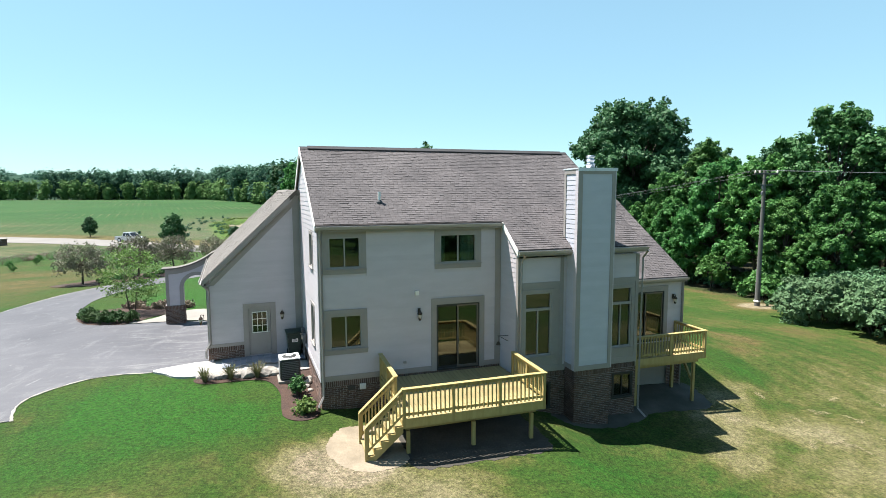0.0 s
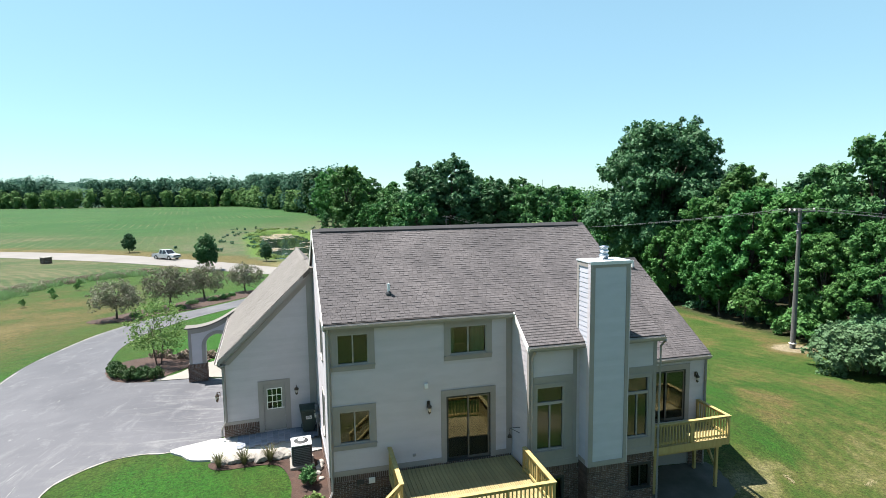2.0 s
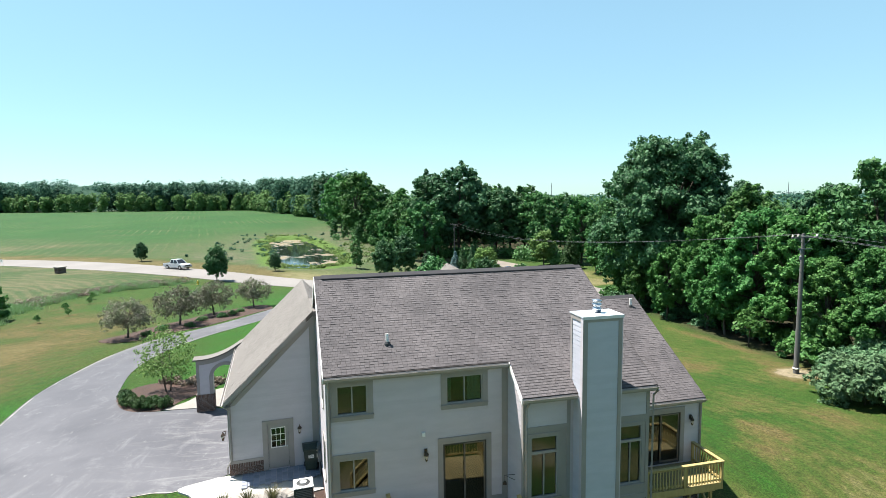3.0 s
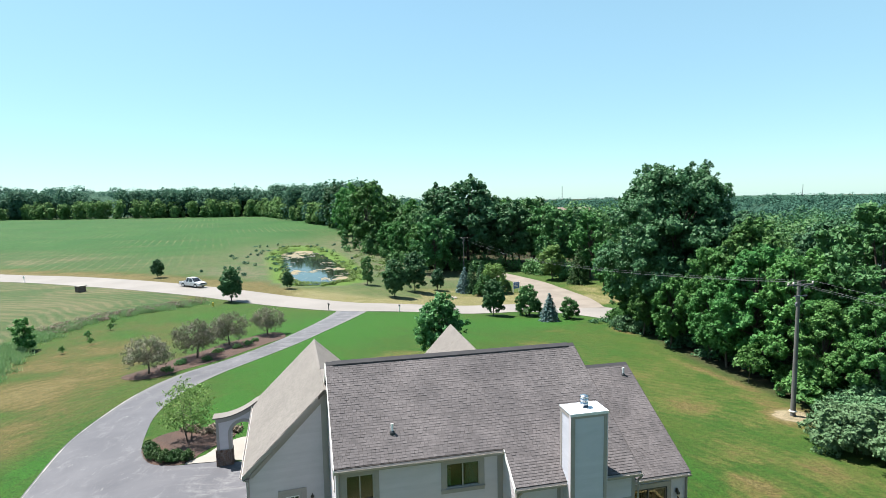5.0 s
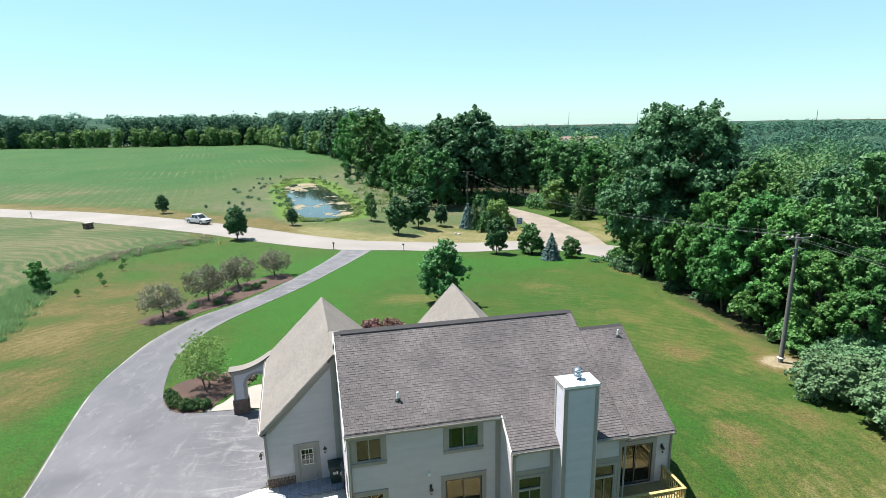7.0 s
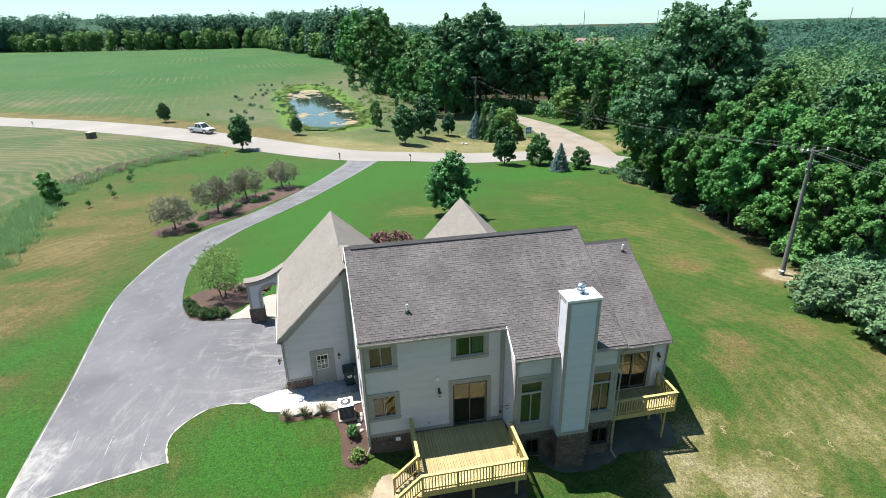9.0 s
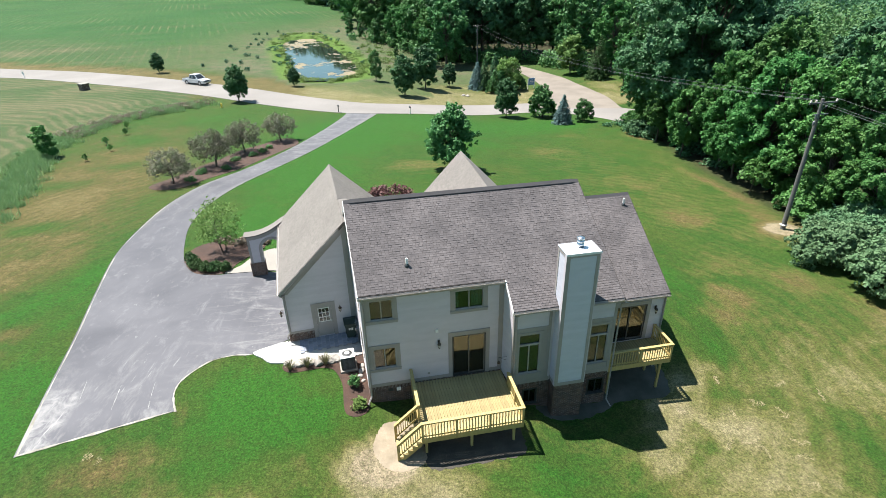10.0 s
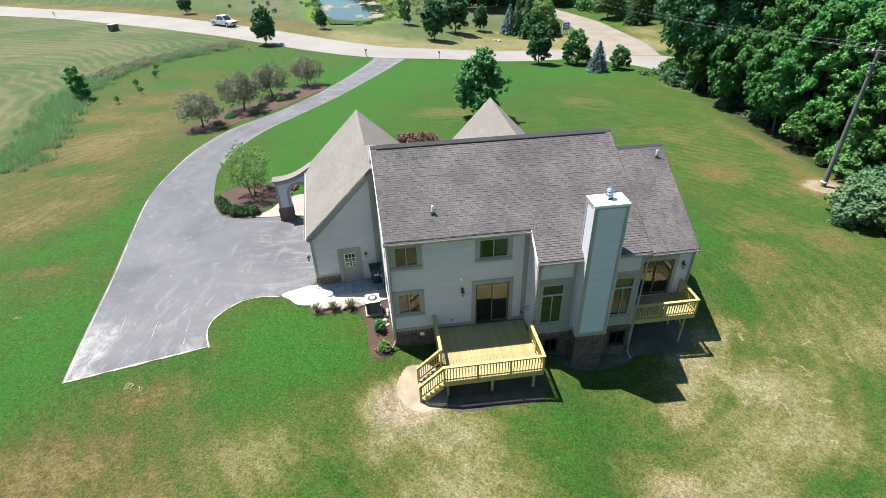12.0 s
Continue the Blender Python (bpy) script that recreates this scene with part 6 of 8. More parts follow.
kinds += [tree("oak_tree", "tall green oak in the woods beyond the road", "tree", 18, 17, 5.3, 2.2, 30, 7600, 0.35, oak_leaf, 0.32, 0.30, corners=3),
          tree("oak_tree", "tall dark oak in the woods beyond the road", "tree", 19, 17, 5.4, 2.4, 30, 7600, 0.355, dark_leaf, 0.32, 0.30, corners=3),
          tree("maple_tree", "light green maple in the woods beyond the road", "tree", 20, 17, 4.6, 1.8, 30, 7600, 0.34, maple_leaf, 0.32, 0.28, corners=3)]
for k in kinds:
    k["group"] = WOOD
EAST = ((48.8, 32.6, 17.5, 0), (46.4, 36.0, 14, 1), (44.2, 26.5, 14.5, 1), (44.3, 21.5, 14.5, 0), (50.5, 18.5, 18.0, 2), (54.5, 12.5, 17.5, 2), (50, 49.5, 15, 2), (50, 57.5, 13.5, 0), (52, 65, 12.5, 2), (54, 41, 18, 3), (56, 29, 17.5, 3),
        (59, 19, 17, 0), (61, 9, 17, 2), (53, 5.5, 16, 1), (58, 61, 18, 2), (63, 48, 17, 1), (65, 36, 16.5, 3), (66, 24, 17, 0), (70, 12, 18, 2), (60, -1, 17, 2), (52, -5, 16, 0), (68, 58, 15, 3), (75, 45, 15, 2), (77, 30, 15, 1), (80, 15, 16, 3),
        (43.8, 13, 11, 1), (48.5, 7, 12.5, 3), (48.5, 51.8, 10.5, 1), (44.8, 47.8, 9.5, 1), (43.6, 39.8, 9.5, 0), (47.5, 55.5, 9.5, 1), (44.0, 33.0, 10.5, 0), (43.3, 29.5, 9.5, 1), (43.0, 17.3, 9.5, 0), (58, 70, 14, 2), (62, 72, 15, 0), (72, 70, 14, 1), (72, 0, 17, 3), (64, -10, 16, 1))
first = set()
for x, y, h, k in EAST:
    k = {0: 6, 1: 6, 2: 4, 3: 5}[k] if x > 66 or y > 66 or y < 0 else k
    s, turn, sq = h / 17 * rnd.uniform(0.97, 1.03), rnd.uniform(0, 360), rnd.uniform(0.95, 1.05)
    if k not in first:
        first.add(k)
        set_thing(kinds[k], x, y, s, turn, 0, sq)
    else:
        copy_to(kinds[k], x, y, s, turn, sq)
# woods beyond the road
NORTH = ((15, 192, 30, 8), (10, 222, 24, 0), (18, 236, 27, 0), (8, 256, 27, 0), (13, 284, 29, 0), (5, 312, 29, 3), (21, 176, 14, 0), (26, 214, 25, 2), (34, 205, 25, 0), (44, 190, 26, 3), (20, 262, 28, 0), (61, 158, 25, 0), (70, 152, 24, 2), (78, 138, 22, 3), (54, 160, 29, 7), (39, 158, 32, 7), (25, 300, 33, 2), (46, 152, 33.5, 7), (60, 146, 25, 3), (32, 141, 21, 6), (29, 156, 16, 0), (24, 170, 15, 0), (21, 184, 12, 0), (68, 141, 22, 2), (27, 180, 18, 0), (15, 197, 13, 1), (38, 150, 22, 3), (22, 207, 18, 0), (30, 168, 20, 2), (34, 190, 20, 2),
         (72, 116, 20, 0), (68, 128, 22, 2), (74, 104, 19, 2), (62, 146, 22, 3), (70, 92, 17, 2), (80, 84, 17, 3), (66, 97, 13, 0), (64, 84, 14, 2), (47, 168, 24, 3), (22, 230, 20, 3), (30, 226, 18, 2), (50, 160, 22, 3))
for x, y, h, k in NORTH:
    k = {0: 9, 1: 9, 2: 7, 3: 8, 6: 7, 7: 8, 8: 9}[k]
    s, turn, sq = h / 17, rnd.uniform(0, 360), rnd.uniform(0.9, 1.0)
    if k not in first:
        first.add(k)
        set_thing(kinds[k], x, y, s, turn, 0, sq)
    else:
        copy_to(kinds[k], x, y, s, turn, sq)

street = tree("street_tree", "small round maple with a slim trunk on the verge", "tree", 31, 6.2, 1.95, 1.0, 30, 9500, 0.15, dark_leaf, 0.40, 0.09, corners=3)
street["group"] = "verge trees"
set_thing(street, -19.3, 88.2, 1.12, 20)
for x, y, s in ((-44.2, 128.5, 0.80), (-9.8, 104.5, 0.66), (13.4, 92.2, 1.36), (19.7, 104.0, 1.58), (26.5, 110.0, 0.92), (29.9, 73.6, 1.14)):
    copy_to(street, x, y, s, rnd.uniform(0, 360))
yard = tree("yard_tree", "dense green yard tree on the front lawn", "tree", 33, 6.6, 2.35, 0.6, 30, 13000, 0.13, oak_leaf, 0.40, 0.13, corners=3)
set_thing(yard, 11.4, 34.8, 1.12)
bush_tree = tree("round_tree", "bright green rounded tree beside the road sign", "tree", 34, 7.6, 3.0, 0.6, 24, 5000, 0.22, lime_leaf, 0.45, 0.14)
set_thing(bush_tree, 40.2, 105.0, 1.0)
pear = tree("round_tree", "green rounded shrub tree at the corner lawn", "tree", 35, 4.6, 1.9, 0.3, 18, 6000, 0.16, oak_leaf, 0.42, 0.1, 3, corners=3)
set_thing(pear, 36.4, 72.4, 1.25)
copy_to(pear, 41.8, 66.0, 0.85, 70)
for x, y, k, turn in ((37.4, 104.2, 1.1, 140), (35.2, 102.4, 0.75, 200), (43.0, 104.0, 0.7, 20)):
    copy_to(pear, x, y, k, turn)
willow = tree("young_tree", "young upright tree on the bank of the pond", "tree", 36, 7.5, 1.5, 0.4, 16, 2600, 0.2, oak_leaf, 0.5, 0.08)
set_thing(willow, 8.8, 110.5, 1.0)
for x, y, s in ((21, 176, 1.0), (10, 190, 1.0), (14, 180, 1.1), (6, 200, 1.1), (18, 150, 0.5), (17, 184, 1.4), (24, 168, 1.2)):
    copy_to(willow, x, y, s, rnd.uniform(0, 360))
lone = tree("maple_tree", "light green maple at the mouth of the side road", "tree", 37, 9, 3.0, 1.2, 16, 3600, 0.3, lime_leaf, 0.45, 0.14)
set_thing(lone, 61.5, 118, 1.15)
crab = tree("crabapple_tree", "low spreading crabapple with sparse purple-grey foliage", "tree", 41, 3.7, 2.5, 1.0, 36, 5200, 0.082, crab_leaf, 0.30, 0.10, 1, 0.45, 1.2)
crab["group"] = "crabapples along the drive"
set_thing(crab, -18.55, 37.4, 1.0)
for x, y, s in ((-15.2, 43.0, 1.12), (-12.8, 49.0, 1.06), (-8.8, 54.3, 0.98)):
    copy_to(crab, x, y, s, rnd.uniform(0, 360))
young = tree("young_tree", "young multi-stemmed tree with airy lime-green leaves", "tree", 43, 4.2, 1.75, 0.9, 20, 3600, 0.062, lime_leaf, 0.40, 0.045, 3, 0.3, 1.2)
set_thing(young, -10.0, 17.7, 1.0)
sapling = tree("sapling", "small leafy sapling at the woodland edge", "tree", 44, 3.6, 1.3, 1.2, 9, 900, 0.17, maple_leaf, 0.5, 0.05)
set_thing(sapling, 41.2, 24.0, 1.1)
left_tree = tree("young_tree", "bushy young tree among the reeds", "tree", 45, 4.6, 1.2, 0.2, 14, 2400, 0.14, maple_leaf, 0.5, 0.06, 2)
set_thing(left_tree, -38.2, 54.5, 1.0)


def conifer(name, label, seed, height, radius, material, rows=22):
    """A cone of drooping boughs on a straight trunk."""
    rng = np.random.default_rng(seed)
    t = thing(name, label, "tree")
    bm = bmesh.new()
    tube(bm, (0, 0, -0.1), (0, 0, height * 0.97), 0.09, 0.015, 8, False)
    ps, ns = [], []
    for r in range(rows):
        h = (r + 0.4) / rows
        z, w = 0.15 + height * h * 0.97, radius * (1 - h) ** 0.85 + 0.06
        for a in np.arange(0, 2 * math.pi, 2 * math.pi / max(5, int(14 * (1 - h) + 4))):
            a = a + rng.uniform(-0.25, 0.25)
            w2 = w * rng.uniform(0.8, 1.12)
            tip = Vector((w2 * math.cos(a), w2 * math.sin(a), z - 0.22 * w2))
            tube(bm, (0, 0, z), tip, 0.02, 0.005, 4, False)
            k = max(7, int(34 * w2))
            f = rng.uniform(0.25, 1.0, k)[:, None]
            ps.append(np.array((0, 0, z)) * (1 - f) + np.array(tip) * f + rng.normal(size=(k, 3)) * 0.06)
            ns.append(rng.normal(size=(k, 3)) * 0.6 + np.array((math.cos(a) * 0.4, math.sin(a) * 0.4, 0.8)))
    part("trunk", bm, bark_mat, t)
    p, n = np.concatenate(ps), np.concatenate(ns)
    n /= np.linalg.norm(n, axis=1, keepdims=True)
    leaf_mesh("crown", p, n, 0.13, rng, t, material, 0.4)
    return t


spruce = set_thing(conifer("spruce_tree", "blue-grey spruce with a pointed crown", 51, 4.6, 1.75, spruce_leaf), 37.5, 65.2, 1.08)
copy_to(spruce, 33.0, 107.6, 1.4, 40)
dark_fir = set_thing(conifer("spruce_tree", "dull green spruce behind the road sign", 52, 8.0, 2.4, dark_leaf), 34.6, 106.6)
copy_to(dark_fir, 37.4, 107.8, 1.05, 120)
set_thing(conifer("spruce_tree", "dark brownish juniper at the side road", 53, 8.5, 2.9, yew_leaf), 64.9, 108.6, 1.25)


def shrub(name, label, seed, lobes, leaves, leaf, material, category="shrub"):
    rng = np.random.default_rng(seed)
    t = thing(name, label, category)
    bm = bmesh.new()
    for x, y, z, r, c in lobes:
        tube(bm, (x * 0.6, y * 0.6, -0.1), (x, y, z), 0.03, 0.01, 5, False)
    part("stem", bm, bark_mat, t)
    p, n = shell(lobes, leaves, rng, 0.7, 0.8, 0.4)
    leaf_mesh("foliage", p[p[:, 2] > 0.02], n[p[:, 2] > 0.02], leaf * (1.15 if leaf > 0.1 else 1.0), rng, t, material, corners=3 if leaf > 0.1 else 4)
    return t


def mound(seed, w, h, n, size):
    r = random.Random(seed)
    out = []
    for i in range(n):
        a, d = r.uniform(0, 6.283), math.sqrt(r.random()) * w
        s = size * r.uniform(0.8, 1.25)
        out.append((d * math.cos(a), d * math.sin(a), max(0.3 * s, h * (1 - 0.5 * (d / w) ** 2) - s * 0.7) * r.uniform(0.75, 1.0), s, s * 0.85))
    return out


olive = shrub("autumn_olive_shrub", "large silvery-green spreading shrub at the lawn's edge", 61, mound(2, 2.6, 3.4, 26, 0.85), 16000, 0.101, olive_leaf)
olive["group"] = "shrubs along the woodland edge"
set_thing(olive, 37.0, 9.2, 1.05)
for x, y, s in ((37.5, 5.0, 1.1), (41.0, 8.0, 1.15), (40.5, 3.0, 1.2), (38.5, 0.5, 1.1), (43.5, 12.0, 1.05), (39.8, 12.3, 0.8), (44, 4.5, 1.2), (42, -3, 1.2), (37.0, -3.5, 1.0)):
    copy_to(olive, x, y, s, rnd.uniform(0, 360))
under = shrub("woodland_shrub", "green undergrowth shrub below the trees", 62, mound(5, 1.5, 2.4, 11, 0.75), 5200, 0.125, maple_leaf)
under["group"] = "shrubs along the woodland edge"
set_thing(under, 41.6, 17.6, 1.15)
for x, y, s in ((44.6, 22, 0.9), (45.5, 26, 0.8), (44.8, 19.2, 1.0), (46, 33, 0.9), (46.5, 44.5, 0.8), (48.5, 60.5, 1.0)):
    copy_to(under, x, y, s, rnd.uniform(0, 360))
silver = shrub("silver_shrub", "grey-green shrub at the corner of the lawn", 63, mound(8, 1.7, 2.2, 10, 0.7), 4200, 0.105, olive_leaf)
set_thing(silver, 44.6, 52.6, 1.05)
copy_to(silver, 45.6, 49.6, 0.85, 50)
copy_to(silver, 46.2, 55.6, 0.9, 150)
hedge = shrub("yew_shrub", "dark clipped yew shrub in the entrance bed", 64, mound(9, 0.36, 0.72, 9, 0.26), 2200, 0.045, yew_leaf)
hedge["group"] = "shrubs in the entrance bed"
set_thing(hedge, -10.05, 14.55)
for x, y, s in ((-11.9, 16.1, 1.05), (-11.45, 15.25, 1.0), (-10.75, 14.75, 1.02), (-9.35, 14.5, 0.95), (-12.2, 16.9, 0.85)):
    copy_to(hedge, x, y, s, rnd.uniform(0, 360))
plum = shrub("plum_shrub", "purple-leaved plum shrub behind the roof", 65, mound(12, 1.7, 1.6, 15, 0.5), 2600, 0.085, plum_leaf)
set_thing(plum, 3.5, 24.3, 1.25)
hosta = shrub("hosta_plant", "pale variegated plants edging the bed", 66, mound(14, 0.42, 0.4, 7, 0.2), 420, 0.075, straw_leaf, "plant")
hosta["group"] = "plants edging the bed"
set_thing(hosta, -8.9, 18.6)
for k, (x, y) in enumerate(((-8.0, 18.3), (-8.5, 19.2), (-9.7, 19.4), (-7.4, 17.8), (-10.4, 19.8), (-7.1, 18.7))):
    copy_to(hosta, x, y, 1.0 + 0.1 * (k % 3), 40 * k)


def straw_wisps(spots, rnd):
    """Dry clippings raked up by the mower: curved wisps of thin straw blades."""
    verts, faces = [], []
    for x, y, size in spots:
        a, bend = rnd.uniform(-0.5, 0.5), rnd.uniform(-1.6, 1.6)
        px, py = x - size * 0.5, y
        for k in range(int(60 * size)):
            a += bend / (60 * size) + rnd.uniform(-0.45, 0.45)
            px, py = px + math.cos(a) / 60, py + math.sin(a) / 60
            for j in range(rnd.choice((0, 1, 1, 2))):
                b, h = a + rnd.uniform(-0.9, 0.9), rnd.uniform(0.06, 0.14)
                ox, oy = px + rnd.gauss(0, 0.045), py + rnd.gauss(0, 0.045)
                ux, uy, z, i = math.cos(b), math.sin(b), zat(ox, oy) + rnd.uniform(0.012, 0.05), len(verts)
                verts += [(ox - uy * 0.012, oy + ux * 0.012, z), (ox + uy * 0.012, oy - ux * 0.012, z), (ox + ux * h, oy + uy * h, z + rnd.uniform(-0.01, 0.02))]
                faces.append((i, i + 1, i + 2))
    return tagged(shape("straw_clippings", verts, faces, clipping_mat), "wisps of pale dry clippings on the lawn", "clippings", kind="stuff")


clipping_mat = surface("dry_clippings", (0.235, 0.20, 0.112), (0.175, 0.148, 0.080), 0.9, 3, 30, bump=0.2)
straw_wisps(((20.8, -3.3, 1.1), (20.2, -2.9, 0.7), (21.4, -4.2, 1.3), (18.6, -4.0, 0.8), (17.9, -5.5, 1.0), (16.8, -5.7, 0.7), (20.6, -5.7, 1.1), (19.9, -6.7, 0.9), (17.8, -8.2, 0.5), (19.4, -8.4, 0.6), (24.6, -3.6, 1.2), (18.5, -5.9, 1.2), (19.3, -1.6, 0.9), (22.6, -2.2, 0.9), (-20.6, 4.6, 0.4), (-12.3, -1.6, 0.8), (-11.8, -2.0, 0.5)), random.Random(12))


def scattered(name, label, material, places, rng, leaf, kind="stuff", category="plants", wild=0.6):
    """Many small plants as one spread: lobes of leaves at the places (x, y, height, width, leaves)."""
    ps, ns = [], []
    for x, y, h, w, k, *up in places:
        z = zat(x, y) + sum(up)
        d = rng.normal(size=(k, 3))
        d /= np.linalg.norm(d, axis=1, keepdims=True)
        r = rng.uniform(0.55, 1.05, k)[:, None]
        q = d * r * np.array((w, w, h * 0.5))
        q[:, 2] = np.abs(q[:, 2] + h * 0.45)
        ps.append(q + (x, y, z))
        ns.append(d + wild * rng.normal(size=(k, 3)) + (0, 0, 0.35))
    p, n = np.concatenate(ps), np.concatenate(ns)
    n /= np.linalg.norm(n, axis=1, keepdims=True)
    ob = leaf_mesh(name, p, n, leaf, rng, None, material, corners=3 if leaf > 0.08 else 4)
    return tagged(ob, label, category, kind=kind)


def blade_belt(name, label, material, places, rng):
    """Tall grasses: upright leaning blades round each place (x, y, height, width, blades)."""
    verts, faces = [], []
    for x, y, h, w, k in places:
        z = zat(x, y)
        for px, py, a, tall, lean in zip(rng.normal(x, w * 0.6, k), rng.normal(y, w * 0.6, k), rng.uniform(0, 6.283, k), rng.uniform(0.55, 1.1, k) * h, rng.normal(0, 0.42, (k, 2))):
            i, dx, dy = len(verts), 0.035 * math.cos(a), 0.035 * math.sin(a)
            verts += [(px - dx, py - dy, z - 0.05), (px + dx, py + dy, z - 0.05), (px + lean[0] * tall, py + lean[1] * tall, z + tall)]
            faces.append((i, i + 1, i + 2))
    return tagged(shape(name, verts, faces, material), label, "plants", kind="stuff")


rng = np.random.default_rng(77)


def along(line, count, spread, rng):
    ids = rng.random(count) * (len(line) - 1.001)
    pts = np.array([line[int(i)].lerp(line[int(i) + 1], float(i - int(i))) for i in ids])
    return pts + rng.normal(size=pts.shape) * spread


reeds = along(EDGE_WEST[3:], 520, 1.2, rng) + (-1.2, 0.6)
blade_belt("reeds", "tall green reeds and grasses along the field edge", reed_leaf, [(x, y, rng.uniform(0.45, 1.0), rng.uniform(0.3, 0.8), 75) for x, y in reeds], rng)
heads = along(EDGE_WEST[-16:], 110, 1.2, rng) + (-1.0, 1.6)
scattered("dry_weeds", "purplish dry weeds along the field edge", straw_leaf, [(x, y, rng.uniform(0.6, 1.1), rng.uniform(0.5, 1.0), 90) for x, y in heads], rng, 0.085)
bank = along([*pond_line, pond_line[0]], 260, 1.6, rng)
bank = bank[~inside(pond_poly, bank[:, 0], bank[:, 1])]
scattered("pond_plants", "bright green plants on the banks of the pond", lime_leaf, [(x, y, rng.uniform(0.4, 0.8), rng.uniform(0.7, 1.5), 60) for x, y in bank], rng, 0.17)
weeds = [(rng.uniform(-42, 8), rng.uniform(118, 215)) for _ in range(100)]
weeds = [w for w in weeds if not inside(pond_poly, np.array([w[0]]), np.array([w[1]]))[0] and w[0] > -40 + 0.1 * (w[1] - 118)]
scattered("meadow_shrubs", "scattered low dark shrubs in the rough meadow", far_leaf, [(x, y, rng.uniform(0.4, 1.3), rng.uniform(0.4, 1.1), 60) for x, y in weeds], rng, 0.17)
edge = [(rng.uniform(43.5, 50), rng.uniform(14, 62)) for _ in range(110)] + [(rng.uniform(47, 56), rng.uniform(54, 63)) for _ in range(40)]
scattered("undergrowth", "dark undergrowth below the woodland edge", dark_leaf, [(x, y, rng.uniform(0.4, 1.6), rng.uniform(0.5, 1.2), 70) for x, y in edge], rng, 0.16)
for x, y, s in ((-33.1, 59.6, 0.42), (-31.1, 55.6, 0.34), (-33.5, 69.6, 0.42), (-32.3, 65.2, 0.38), (-32.6, 51.2, 0.36)):
    copy_to(sapling, x, y, s * 0.75, rnd.uniform(0, 360))

fringe = along([Vector(p) for p in ((12, 188), (20, 178), (27, 162), (34, 150), (46, 147), (57, 139), (64, 126), (68, 112))], 90, 2.2, rng)
scattered("woodland_fringe", "leafy bushes along the foot of the woods", oak_leaf, [(x, y, rng.uniform(2.0, 6.5), rng.uniform(1.2, 2.6), 120) for x, y in fringe], rng, 0.36, category="bushes")
damp = [(rng.uniform(4, 19), rng.uniform(116, 176)) for _ in range(90)]
damp = [w for w in damp if w[0] > 5.5 + 0.02 * (w[1] - 116) and not inside(pond_poly, np.array([w[0]]), np.array([w[1]]))[0]]
scattered("bank_weeds", "rank green weeds between the pond and the woods", lime_leaf, [(x, y, rng.uniform(0.4, 1.1), rng.uniform(0.6, 1.5), 60) for x, y in damp], rng, 0.16)

# far woods
line = smooth_line(((-760, 800), (-420, 625), (-280, 560), (-134, 517), (-66, 500), (-48, 470), (-34, 420), (-10, 360), (8, 310), (16, 265)), 8)


def crowns(spots, lo, hi, rng, leaves, lobes=4):
    """Lumpy crowns: a few lobes to each tree of a distant wood."""
    out = []
    for x, y in spots:
        h = rng.uniform(lo, hi)
        for k in range(lobes):
            w = h * rng.uniform(0.16, 0.27)
            a, d = rng.uniform(0, 6.283), h * rng.uniform(0.0, 0.2)
            out.append((x + d * math.cos(a), y + d * math.sin(a), h * rng.uniform(0.40, 0.55), w, leaves, h * (0.0, 0.5, 0.12, 0.42, 0.28)[k % 5] + rng.uniform(-0.02, 0.02) * h))
    return out


def wood_belt(count, near, deep, rng):
    p = along(line, count, 0.0, rng)
    return p + np.stack([rng.uniform(-4, 10, count), rng.uniform(near, deep, count)], 1)


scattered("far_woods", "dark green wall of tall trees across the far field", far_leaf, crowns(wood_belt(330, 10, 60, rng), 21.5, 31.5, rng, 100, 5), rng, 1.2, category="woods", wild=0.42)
scattered("far_thicket", "lighter green trees in front of the far woods", thicket_leaf, crowns(wood_belt(190, -2, 10, rng), 11, 20, rng, 100, 5), rng, 0.95, category="woods", wild=0.42)
mid = [(rng.uniform(30, 130), rng.uniform(165, 330)) for _ in range(150)]
scattered("middle_woods", "green woodland behind the road", oak_leaf, crowns(mid, 15, 21, rng, 95, 5), rng, 0.58, category="woods")
east = [(rng.uniform(78, 126), rng.uniform(-25, 110)) for _ in range(84)]
scattered("eastern_woods", "green crowns of the wood beyond its edge", oak_leaf, crowns(east, 14, 19, rng, 260, 5), rng, 0.29, category="woods")
east = [(rng.uniform(120, 230), rng.uniform(-30, 190)) for _ in range(170)]
scattered("deep_woods", "green crowns deep in the eastern wood", dark_leaf, crowns(east, 13, 18, rng, 62, 5), rng, 0.55, category="woods")



